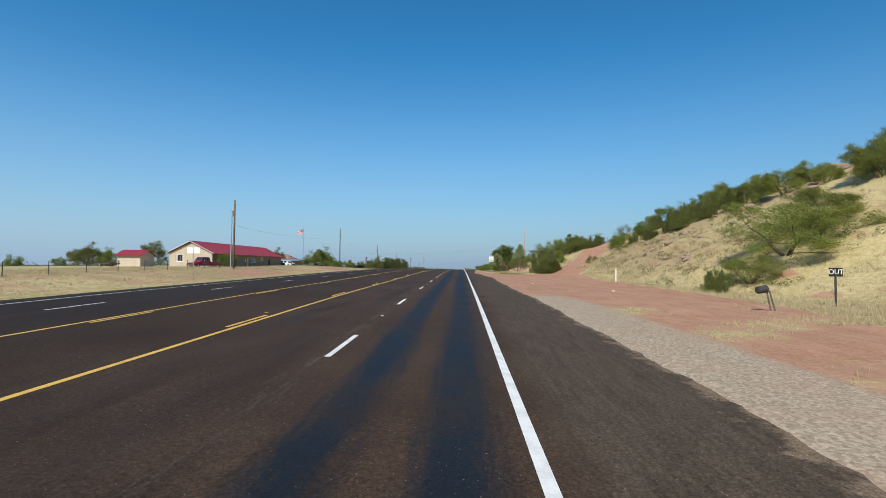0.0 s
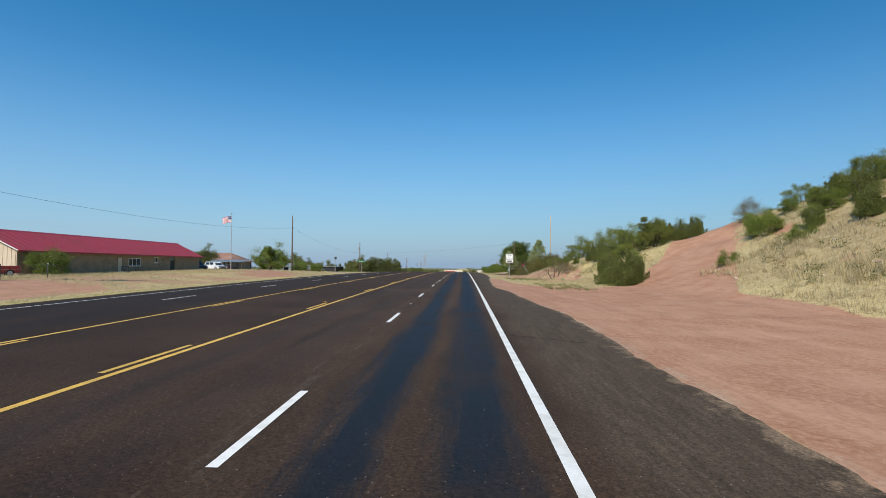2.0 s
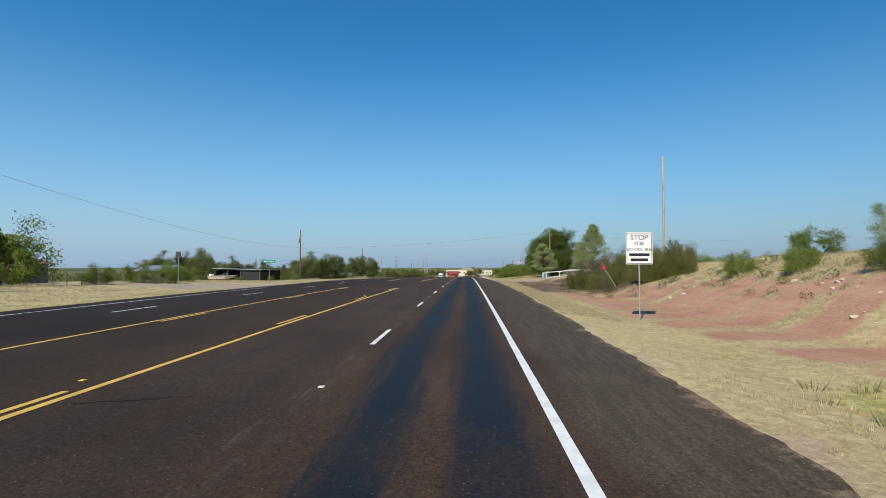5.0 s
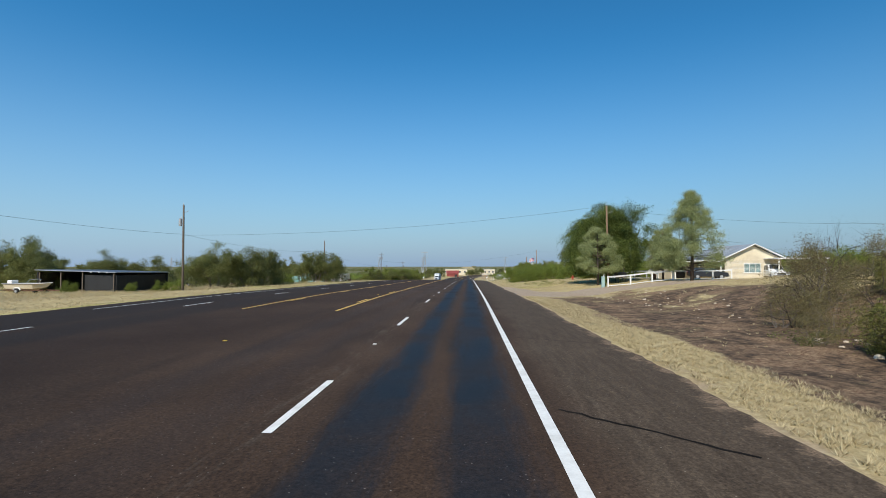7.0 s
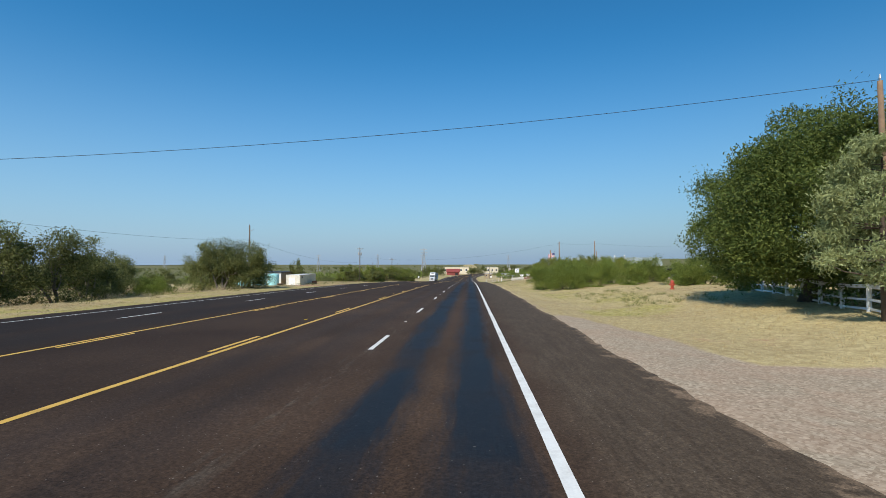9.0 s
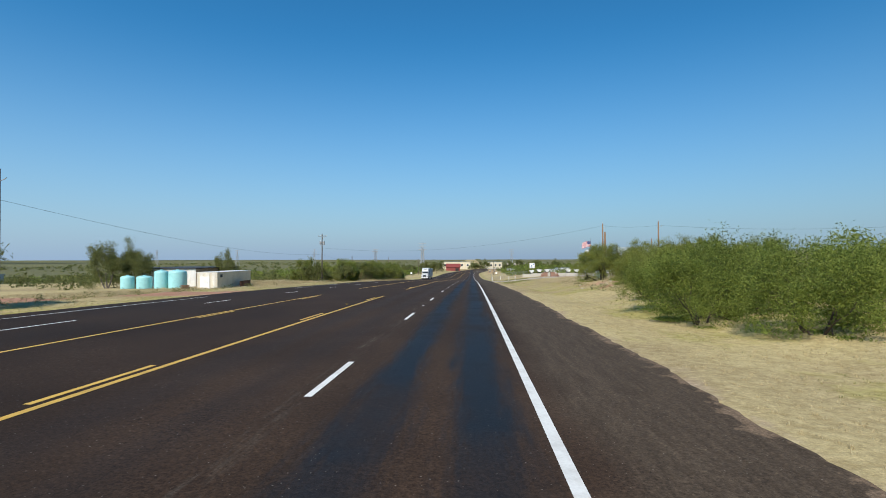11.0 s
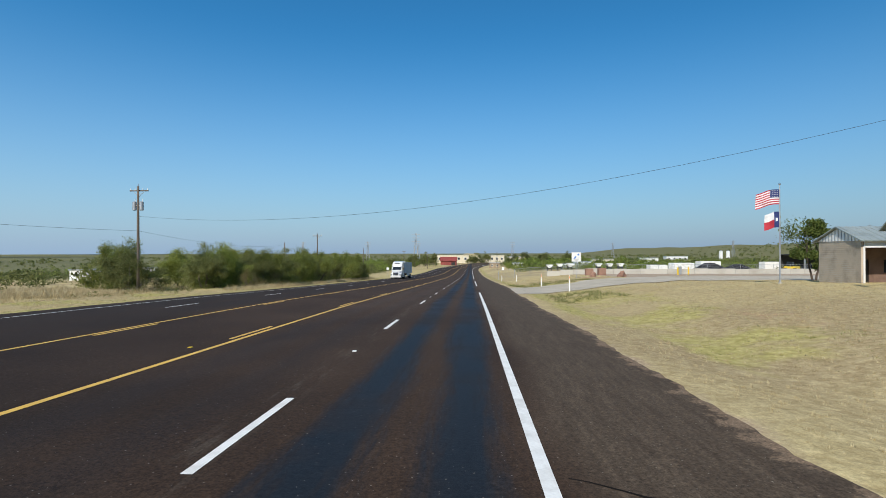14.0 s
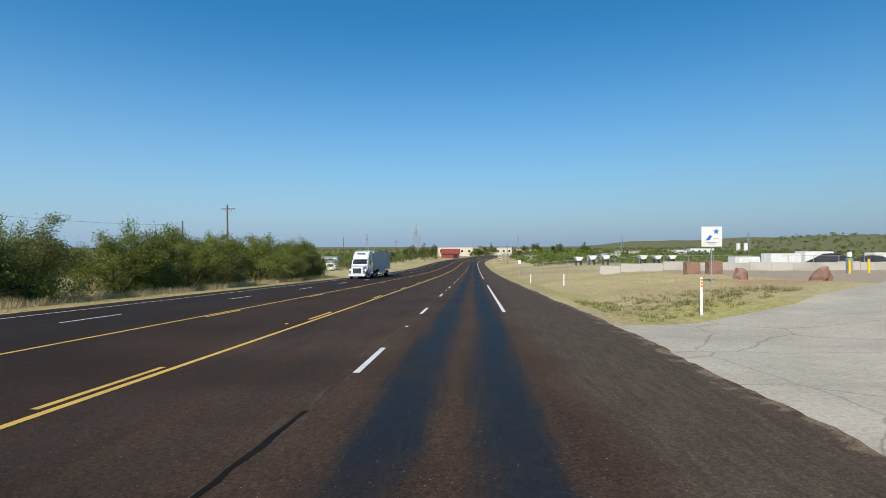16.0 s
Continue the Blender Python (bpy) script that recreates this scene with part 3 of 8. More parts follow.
def land(x, y):
    """Height of the open ground."""
    x, y = np.asarray(x, float), np.asarray(y, float)
    far_x = x
    x = x - bend(y)
    base = prof(y)
    # left: shallow ditch, then the lots
    lots = np.interp(y, (-60, 0, 60, 90, 120, 150, 175, 200, 260, 310, 345, 420, 520), (0.2, 0.2, 0.55, 0.35, 0.5, 0.15, -0.2, -0.6, -0.8, -0.95, -0.3, 0.0, 0.3))
    left = np.interp(-x, (18.0, 19, 21.5, 24.5, 27), (-0.02, -0.06, -0.14, -0.2, -0.05))
    left = left + (lots + 0.05) * smooth01((-x - 25) / 7)
    left = left - 0.013 * np.clip(-x - 62, 0, 400)
    # right: toe of the bank, its height and breadth along the road
    ky = (-60, 10, 25, 45, 60, 75, 90, 100, 110, 120, 135, 150, 165, 180, 195, 240, 290, 330, 380, 450)
    toe = np.interp(y, ky, (26, 26, 25, 20.5, 18.5, 19, 19, 17.5, 15.3, 14.6, 15, 16, 17, 16, 13, 11, 10.5, 10, 9.5, 10))
    top = np.interp(y, ky, (16, 16, 16, 16, 15.5, 13.5, 9.5, 5.8, 3.5, 2.9, 2.7, 2.5, 2.2, 1.8, 1.1, 0.9, 0.9, 1.0, 1.1, 1.6))
    wide = np.interp(y, ky, (36, 36, 36, 38, 40, 32, 24, 16, 8.5, 8, 9, 10, 11, 14, 16, 16, 14, 14, 14, 30))
    dip = np.interp(y, ky, (0.02, 0.02, 0.05, 0.05, 0.05, 0.05, 0.02, 0.1, 0.25, 0.4, 0.4, 0.35, 0.3, 0.25, 0.15, 0.15, 0.25, 0.3, 0.2, 0.3))
    dip = dip * (1 - np.exp(-((y - 347) / 12) ** 4))
    er = road_right(y)
    rise = np.clip((x - toe) / wide, 0, 1)
    bank = top * (0.5 * smooth01(rise) + 0.5 * (1 - (1 - rise) ** 1.4))
    right = -0.13 - dip * smooth01((x - er) / 3.5) * (1 - smooth01((x - toe) / 3)) + bank
    right = right + 0.5 * smooth01((x - 14.0) / 3.0) * np.exp(-((y - 281) / 9) ** 4) * (1 - smooth01((x - 26) / 8))
    right = right + 0.35 * smooth01((x - toe - 2) / 6) * smooth01(top / 4) * waves(x, y, 9, 3)
    out = np.where(x < -6, left, right)
    # far off: the plain, and a low mesa to the right
    farness = smooth01((np.hypot(np.clip(np.abs(x) - 60, 0, None), np.clip(y - 680, 0, None)) - 60) / 500)
    x = far_x
    plain = -15.0 + 1.5 * waves(x, y, 900, 5)
    z = base + out
    z = z * (1 - farness) + plain * farness
    mesa = 42 * smooth01((x - 540 - 0.10 * np.abs(y - 1500)) / 420) * smooth01((y - 780) / 420)
    z = z + mesa * (0.85 + 0.15 * waves(x, y, 260, 8))
    z = z + 0.05 * smooth01((np.abs(x + 6) - 14) / 6) * waves(x, y, 4.5, 11)
    inside = (x - bend(y) > ROAD_LEFT) & (x - bend(y) < er)
    return np.where(inside, road_z(x, y) - 0.10, z)


def land_at(x, y):
    return float(land(np.array([float(x)]), np.array([float(y)]))[0])


def seg_dist(x, y, ax, ay, bx, by):
    dx, dy = bx - ax, by - ay
    u = np.clip(((x - ax) * dx + (y - ay) * dy) / (dx * dx + dy * dy), 0, 1)
    return np.hypot(x - ax - u * dx, y - ay - u * dy)


def fields(x, y):
    """How far each spot is dirt, gravel, ash, green or scrub, 0 to 1."""
    w = waves(x, y, 14, 21)
    er = road_right(y)
    dirt = 0.20 + 0.14 * w
    fan = smooth01((x - er + 0.8) / 1.5) * (1 - smooth01((x - np.interp(y, (-20, 10, 20, 40, 55, 70, 77, 83, 88, 104), (15, 16.5, 18, 18.3, 18, 19, 13.5, 8.5, 6.6, 6.2))) / 2.0)) * (0.62 + 0.38 * smooth01((y - 14) / 16) + 0.2 * waves(x, y, 7, 77) * (1 - smooth01((y - 14) / 16))) * (1 - smooth01((y - 100) / 10))
    track = 1 - smooth01((seg_dist(x, y, 14, 69, 31.5, 98) - np.interp(x, (13, 22, 31), (5.4, 4.2, 2.6))) / 1.0)
    toe_dirt = smooth01((x - np.interp(y, (92, 100, 108, 125, 168), (11.0, 11.5, 11.0, 9.6, 9.0))) / 1.5) * (1 - smooth01((x - np.interp(y, (92, 100, 110, 140, 160), (14, 16.5, 18.6, 18.2, 15.5))) / 2)) * (0.72 + 0.28 * waves(x, y, 5, 83)) * smooth01((y - 91) / 6) * (1 - smooth01((y - 152) / 8)) * 0.85
    hill_dirt = smooth01((x - 21) / 4) * (1 - smooth01((y - 150) / 20)) * (0.29 + 0.16 * waves(x, y, 9, 31) + 0.22 * waves(x, y, 3.5, 32))
    lot = smooth01((-x - 20.5) / 2.5) * (1 - smooth01((-x - 33) / 5)) * (1 - smooth01((y - 120) / 30)) * (0.50 + 0.2 * w)
    lane = np.exp(-((y - 272) / 7) ** 2) * smooth01((-x - 17) / 2) * 0.8
    cut = np.exp(-((x - 16.0 - 0.5 * np.sin(y * 0.9)) / 1.7) ** 4 - ((y - 281) / 8) ** 4) * (0.48 + 0.24 * waves(x, y, 3, 91))
    bare = np.exp(-((x - 15) / 4) ** 2 - ((y - 312) / 14) ** 2) * 0.42 + np.exp(-((x - 24) / 9) ** 2 - ((y - 372) / 6) ** 2) * 0.55
    lot2 = np.exp(-((x + 31) / 6) ** 2 - ((y - 327) / 7) ** 2) * 0.75
    dirt = np.maximum.reduce([dirt, fan, track, toe_dirt, hill_dirt, lot, lane, bare, lot2, cut])
    gravel = smooth01((x - er + 1) / 1) * (1 - smooth01((x - np.interp(y, (-60, 5, 20, 42), (9.0, 8.7, 8.3, 7.4))) / 2.5)) * (1 - smooth01((y - 20) / 10))
    drive = 1 - smooth01((seg_dist(x, y, 5, 192, 42, 204) - np.interp(x, (6, 12, 20), (6.0, 3.6, 2.6))) / 1.5)
    strip = smooth01((x - er + 0.8)) * (1 - smooth01((x - er - np.interp(y, (196, 204, 212), (3.2, 2.4, 0.4))) / 1.0)) * smooth01((y - 192) / 3) * (1 - smooth01((y - 210) / 4))
    lip = (1 - smooth01((x - er - 0.35) / 0.5)) * smooth01((x - er + 0.5) / 0.4) * 0.45
    yard = smooth01((x - 24 - np.clip(367 - y, 0, 99) * 0.6) / 5) * smooth01((y - 352) / 5) * (1 - smooth01((y - 428) / 6)) * (1 - smooth01((x - 95) / 10))
    side = np.exp(-((y - 156) / 8) ** 4) * smooth01((-x - 17) / 1.5) * (1 - smooth01((-x - 60) / 8))
    gravel = np.maximum.reduce([gravel, drive, strip, lip, yard, side])
    burnt = np.exp(-((y - 169) / 23) ** 4) * smooth01((x - 8.3 - 0.5 * np.sin(y * 0.4)) / 1.8) * (1 - smooth01((x - 21) / 5)) * (0.80 + 0.20 * waves(x, y, 6, 44))
    burnt = burnt * (1 - drive)
    green = 0.17 + 0.18 * waves(x, y, 9, 52)
    verge = np.maximum(np.exp(-((x + 19.2) / 1.3) ** 2), np.exp(-((x - er - 1.8) / 1.5) ** 2) * smooth01((y - 300) / 20)) * 0.62
    shoots = np.exp(-((x - 10.5) / 2.5) ** 2) * smooth01((y - 84) / 6) * (1 - smooth01((y - 112) / 10)) * (0.5 + 0.3 * waves(x, y, 5, 61))
    lawn = np.exp(-((x - 15) / 4) ** 2 - ((y - 228) / 10) ** 2) * 0.5 + np.exp(-((x - 14) / 7) ** 2 - ((y - 352) / 9) ** 2) * 0.55 + np.exp(-((x - 13) / 5) ** 2 - ((y - 331) / 8) ** 2) * 0.5 + np.exp(-((x - 13) / 6) ** 2 - ((y - 361) / 5) ** 2) * 0.45
    sward = smooth01((x - er - 1.0) / 2) * (1 - smooth01((x - er - 7) / 4)) * smooth01((y - 205) / 10) * (1 - smooth01((y - 345) / 15)) * (0.46 + 0.16 * waves(x, y, 11, 57))
    left_sward = smooth01((-x - 18.4) / 1.5) * (1 - smooth01((-x - 27) / 4)) * smooth01((y - 190) / 15) * (0.44 + 0.16 * waves(x, y, 11, 58))
    green = np.maximum.reduce([green, verge, shoots, lawn, sward, left_sward])
    scrub = np.maximum(smooth01((-x - 50 + 25 * w) / 110), smooth01((y - 470) / 60) * smooth01((np.abs(x + 6) - 18) / 20))
    scrub = np.maximum(scrub, smooth01((x - 50 + 20 * w) / 90)) * 0.62
    return dirt, gravel, burnt, green, scrub


def steps(*spans):
    out = []
    for a, b, s in spans:
        n = max(1, round((b - a) / s))
        out += [a + (b - a) * i / n for i in range(n)]
    return np.array(out + [spans[-1][1]])


def sheet(xs, ys, zfun):
    X, Y = np.meshgrid(xs, ys)
    V = np.stack([X.ravel(), Y.ravel(), zfun(X.ravel(), Y.ravel())], 1)
    nx, ny = len(xs), len(ys)
    i = np.arange((nx - 1) * (ny - 1))
    a = (i // (nx - 1)) * nx + i % (nx - 1)
    return V, np.stack([a, a + 1, a + nx + 1, a + nx], 1)


def outward(far, near, n):
    return [near * (far / near) ** (i / n) for i in range(n + 1)]


# ground: one sheet out to the horizon
gx = np.array([-v for v in outward(4400, 210, 16)] + list(steps((-200, -60, 7), (-60, -26, 1.6), (-26, -18, 0.8), (-18, 4.6, 5.6), (4.6, 32, 0.55), (32, 60, 1.4), (60, 130, 4), (130, 400, 18)))[0:] + outward(4400, 430, 16))
gy = np.array(list(steps((-300, -60, 30), (-60, -8, 3), (-8, 400, 0.8), (400, 480, 2), (480, 760, 8))) + outward(4600, 780, 26))
gv, gf = sheet(gx, gy, land)
gme = quick_mesh("ground", gv, gf, GROUND, True)
for fname, vals in zip(("dirt", "gravel", "burnt", "green", "scrub"), fields(gv[:, 0], gv[:, 1])):
    at = gme.attributes.new(fname, "FLOAT", "POINT")
    at.data.foreach_set("value", np.asarray(vals, np.float32))
ground = tagged(new("ground", gme), "dry straw grass, red dirt and pale gravel beside the highway", "ground", kind="structure")

# road
ry = steps((-60, -10, 1.0), (-10, 400, 0.25), (400, 440, 1.0), (440, 900, 8))
rows, faces = [], []
for y in ry:
    er, el = float(road_right(y)), ROAD_LEFT + 0.08 * math.sin(y * 1.1) + 0.05 * math.sin(y * 3.7)
    for x in (el, *CROSS_X[1:8], er):
        rows.append((x + float(bend(y)), y, float(road_z(x, y))))
nc = 9
rf = [(i * nc + k, i * nc + k + 1, (i + 1) * nc + k + 1, (i + 1) * nc + k) for i in range(len(ry) - 1) for k in range(nc - 1)]
road_mesh = quick_mesh("road", rows, rf, ASPHALT, True)
road_mesh.attributes.new("verge", "FLOAT", "POINT").data.foreach_set("value", np.tile(np.array([0.0] * (nc - 1) + [1.0], np.float32), len(ry)))
road = tagged(new("road", road_mesh), "brown-black five-lane asphalt highway with dark wheel paths", "road", kind="structure")


def stripe(name, x0, x1, y0, y1, mat, step=2.0, lift=0.006):
    """A painted strip that follows the road."""
    ys = steps((y0, y1, step))
    v, f = [], []
    for i, y in enumerate(ys):
        for x in (x0, x1):
            v.append((x + float(bend(y)), y, float(road_z(x, y)) + lift))
        if i:
            f.append((2 * i - 2, 2 * i - 1, 2 * i + 1, 2 * i))
    ob = new(name, quick_mesh(name, v, f, mat))
    ob.parent = road
    return ob


CYC, DASH, PHASE = 12.192, 3.048, 4.25
for k in range(-4, 58):
    y = PHASE + CYC * k
    stripe("lane_dash", -0.06, 0.07, y, y + DASH, PAINT_WHITE, 1.0)
    stripe("lane_dash", -11.97, -11.84, y + 6.95, y + 6.95 + DASH, PAINT_WHITE, 1.0)
    yy = y + (3.85 if y < 146 else 11.3 if y < 262 else 9.2)
    if not (143 < yy < 168 or 262 < yy < 276):
        stripe("yellow_dash", -3.99, -3.87, yy, yy + DASH, PAINT_YELLOW, 1.0)
        stripe("yellow_dash", -8.02, -7.90, yy, yy + DASH, PAINT_YELLOW, 1.0)
for a, b in ((-60, 146.2), (168.2, 264.5), (277.0, 720)):
    stripe("yellow_line", -3.74, -3.60, a, b, PAINT_YELLOW)
    stripe("yellow_line", -8.26, -8.13, a, b, PAINT_YELLOW)
for a, b in ((-60, 146), (168, 262), (278.6, 720)):
    stripe("edge_line", -15.49, -15.36, a, b, PAINT_WHITE)
for a, b in ((-60, 337.9), (359.2, 389.5), (412, 720)):
    stripe("edge_line", 3.58, 3.74, a, b, PAINT_WHITE)
mk = Geo().box(0, 0, 0.01, 0.10, 0.10, 0.018).mesh("reflector", WHITE, 0.006)
mky = Geo().box(0, 0, 0.01, 0.10, 0.10, 0.018).mesh("reflector", YELLOW, 0.006)
for k in range(-2, 20):
    for x, me in ((0.0, mk), (-4.2, mky)):
        y = PHASE + 2 * CYC * k + 7.6
        ob = new("reflector", me)
        ob.parent, ob.location = road, (x, y, float(road_z(x, y)))


def tar_seam(pts, w):
    v, f = [], []
    for i, (x, y) in enumerate(pts):
        q = Vector(pts[min(i + 1, len(pts) - 1)]) - Vector(pts[max(i - 1, 0)])
        n = Vector((-q.y, q.x)).normalized() * w * (0.6 + 0.5 * random.random())
        for s in (-1, 1):
            v.append((x + s * n.x, y + s * n.y, float(road_z(x, y)) + 0.004))
        if i:
            f.append((2 * i - 2, 2 * i - 1, 2 * i + 1, 2 * i))
    ob = new("tar_seam", quick_mesh("tar_seam", v, f, TAR))
    ob.parent = road


for x0, y0, x1, y1, w in ((3.9, 50.5, 5.8, 49.5, 0.034), (3.9, 152, 5.9, 150.2, 0.034), (4.0, 160, 6.3, 159.2, 0.02), (3.9, 171, 6.3, 170.5, 0.034), (4, 182, 6.3, 181.6, 0.034), (-3.2, 62, -2.9, 84, 0.025), (-2.8, 13, -1.6, 16, 0.025), (3.9, 262, 5.6, 261, 0.034), (3.9, 277, 6.4, 276.6, 0.034), (3.9, 288, 6.2, 287.8, 0.034), (3.9, 297, 6.0, 296, 0.02), (-0.3, 338, -0.1, 343, 0.05), (-3.4, 108, -1.8, 108.6, 0.02), (4, 20, 6.5, 19, 0.02), (3.9, 88, 5, 87.9, 0.02)):
    n = 14
    tar_seam([(x0 + (x1 - x0) * i / n + random.uniform(-0.03, 0.03), y0 + (y1 - y0) * i / n + random.uniform(-0.05, 0.05)) for i in range(n + 1)], w)

# paved apron to the yard on the right, and the lane to the left
def flat_patch(name, outline, mat, lift, label, category):
    """A paved patch that lies on the ground, filled by a fine grid cut to its outline."""
    bm = bmesh.new()
    bm.faces.new([bm.verts.new((x, y, 0)) for x, y in outline])
    bmesh.ops.triangulate(bm, faces=bm.faces[:])
    for _ in range(6):
        long = [e for e in bm.edges if e.calc_length() > 1.6]
        if long:
            bmesh.ops.subdivide_edges(bm, edges=long, cuts=1)
            bmesh.ops.triangulate(bm, faces=bm.faces[:])
    for v in bm.verts:
        z = land_at(v.co.x, v.co.y)
        over = v.co.x - float(road_right(v.co.y))
        flush = float(road_z(7.2, v.co.y))
        v.co.z = flush - 0.03 if over < 0.02 else max(z + lift * min(1, 0.3 + over), flush - 0.01 - 0.05 * over)
    bmesh.ops.recalc_face_normals(bm, faces=bm.faces)
    me = bpy.data.meshes.new(name)
    bm.to_mesh(me)
    bm.free()
    me.materials.append(mat)
    return tagged(new(name, me), label, category, kind="structure")


flat_patch("pavement_1", [(6.7, 343.0), (6.7, 337.0), (8.6, 337.8), (11, 340.0), (16, 342.4), (26, 345.0), (40, 348), (62, 352), (62, 384), (40, 383), (33, 376), (25, 366), (16, 358.6), (10.6, 355.4), (6.9, 354.6), (6.8, 349)], CRACKED, 0.045, "pale cracked concrete apron leading into a yard", "pavement")


# ---- trees, bushes and grass ----
def leaf_quads(centres, size, ratio, rng, droop=0.0, up=0.0):
    """One small pointed leaf per centre, each turned its own way."""
    n = len(centres)
    a = rng.normal(size=(n, 3))
    a[:, 2] = a[:, 2] * (1 - up) - droop
    a /= np.linalg.norm(a, axis=1, keepdims=True)
    b = np.cross(a, rng.normal(size=(n, 3)))
    b /= np.linalg.norm(b, axis=1, keepdims=True)
    s = size * rng.uniform(0.6, 1.35, (n, 1))
    a, b = a * s, b * s * ratio
    v = np.stack([centres - a - b * 0.4, centres + b, centres + a - b * 0.4], 1).reshape(-1, 3)
    return v, np.arange(3 * n).reshape(-1, 3)


def grow(geo, tips, rng, p, d, length, r, depth, kids, spread, rise, wander=0.18, sides=5):
    """A limb of three joints that forks at its end; tips gathers the ends of the finest twigs."""
    pts, rad = [p], [r]
    for i in range(3):
        d = (d + Vector(rng.normal(size=3)) * wander + Vector((0, 0, rise))).normalized()
        p = p + d * length / 3
        pts.append(p)
        rad.append(r * (1 - 0.16 * (i + 1)))
        if depth <= 1:
            tips.append((p.copy(), d.copy()))
    geo.tube(pts, rad, sides if r > 0.03 else 4, cap=False)
    if depth > 0:
        for k in range(kids):
            q = (d + Vector(rng.normal(size=3)) * spread).normalized()
            j = 3 if k < 2 else 2
            grow(geo, tips, rng, pts[j], q, length * rng.uniform(0.62, 0.85), rad[j] * 0.62, depth - 1, kids, spread, rise, wander, 4)


def tree(name, label, category, leaf, bark, seed, height, width, trunk=0.16, stems=1, lean=0.3, first=0.3, depth=3, kids=3, spread=0.6, rise=0.05,
         leaves=6000, size=0.12, ratio=0.45, cloud=0.35, droop=0.0, base_fill=0.0, group="", up=0.0, lumps=0, skirt=0.2, plume=0.75, spires=0):
    """A tree that stands at the origin: trunk with limbs, and a crown of separate leaves round the twig ends."""
    rng = np.random.RandomState(seed)
    geo, tips = Geo(), []
    for s in range(stems):
        a = 2 * math.pi * (s + rng.uniform(0, 0.6)) / stems
        d = Vector((math.cos(a) * lean, math.sin(a) * lean, 1)).normalized()
        grow(geo, tips, rng, Vector((0.12 * math.cos(a) * (stems > 1), 0.12 * math.sin(a) * (stems > 1), -0.15)), d, height * first, trunk * (1 if stems == 1 else 0.75), depth, kids, spread, rise)
    P = np.array([t[0] for t in tips])
    top = np.percentile(P[:, 2], 98)
    half = np.percentile(np.hypot(P[:, 0], P[:, 1]), 95)
    sx, sz = (width / 2) / half, (height * 0.93) / top
    geo.v = [(x * sx, y * sx, z * sz) for x, y, z in geo.v]
    P = P * (sx, sx, sz)
    ob = thing(name, label, category, group=group)
    part("trunk", geo, bark, ob, smooth=True)
    if leaves:
        # denser outside, with whole twigs left bare here and there
        keep = rng.rand(len(P)) > 0.12
        P = P[keep]
        w = 0.35 + np.hypot(P[:, 0] / (width / 2), P[:, 1] / (width / 2)) + np.clip(P[:, 2] / height, 0, 1)
        w *= rng.gamma(0.7, 1.0, len(P)) + 0.12
        pick = rng.choice(len(P), leaves, p=w / w.sum())
        C = P[pick] + np.clip(rng.normal(size=(leaves, 3)), -2.2, 2.2) * cloud * np.array([1, 1, 0.75])
        if base_fill:
            n = int(leaves * base_fill)
            clumps = 46
            a, hz = rng.uniform(0, 6.28, clumps), rng.uniform(0.05, 0.62, clumps)
            rr = width / 2 * np.sqrt(rng.uniform(0.15, 1, clumps)) * np.sqrt(1 - (hz * 0.9) ** 2) * 0.88
            heart = np.stack([np.cos(a) * rr, np.sin(a) * rr, hz * height], 1)
            which = rng.choice(clumps, n, p=rng.dirichlet(np.full(clumps, 2.0)))
            fill = heart[which] + np.clip(rng.normal(size=(n, 3)), -2, 2) * np.array([1, 1, 0.7]) * width * 0.055
            C = np.concatenate([C[: leaves - n], fill])
        if lumps:
            # rounded boughs that stand out from one broad crown, with hollows between them
            q = rng.normal(size=(lumps, 3))
            q /= np.linalg.norm(q, axis=1, keepdims=True)
            rad = rng.uniform(0.07, 0.15, lumps) * width
            hz = np.clip(0.5 + 0.5 * q[:, 2], 0, 1) * (0.97 - skirt) + skirt
            brim = np.interp((hz - skirt) / (1 - skirt), (0.0, 0.12, 0.28, 0.52, 0.75, 0.91, 1.0), (0.66, 0.9, 1.0, 0.84, 0.62, 0.4, 0.2))
            out = (width / 2 * brim - rad * 0.8) * rng.uniform(0.55, 1.0, lumps) ** 0.6 / np.maximum(np.hypot(q[:, 0], q[:, 1]), 0.05)
            bearing = np.arctan2(q[:, 1], q[:, 0])
            out *= 0.86 + 0.16 * np.sin(2 * bearing + seed) + 0.12 * np.sin(5 * bearing + 2 * seed)
            hz *= 0.92 + 0.13 * np.sin(3 * bearing + seed)
            mid = np.stack([q[:, 0] * out, q[:, 1] * out, hz * height - rad * 0.5], 1)
            n = int(leaves * 0.85)
            w = rng.choice(lumps, n, p=rad ** 2 / (rad ** 2).sum())
            d = rng.normal(size=(n, 3))
            d /= np.linalg.norm(d, axis=1, keepdims=True)
            d *= (rad[w] * rng.uniform(0.25, 1.0, n) ** 0.4)[:, None] * (0.9 + 0.16 * np.sin(7 * d[:, :1] + w[:, None]) * np.sin(6 * d[:, 1:2]))
            C = np.concatenate([C[: leaves - n], mid[w] + d * (1, 1, plume)])
        if spires:
            # upright tapering sprays that lean apart, ragged at their tips
            a = rng.uniform(0, 6.28, spires)
            off = width / 2 * np.sqrt(rng.uniform(0, 1, spires)) * 0.72
            tall = height * (1.04 - 0.62 * (off / (width / 2)) ** 1.3) * rng.uniform(0.5, 1.06, spires)
            thick = width * rng.uniform(0.13, 0.24, spires)
            n = int(leaves * 0.92)
            w = rng.choice(spires, n, p=tall * thick / (tall * thick).sum())
            t = rng.uniform(0.0, 1.0, n) ** 1.15
            spin = rng.uniform(0, 6.28, n)
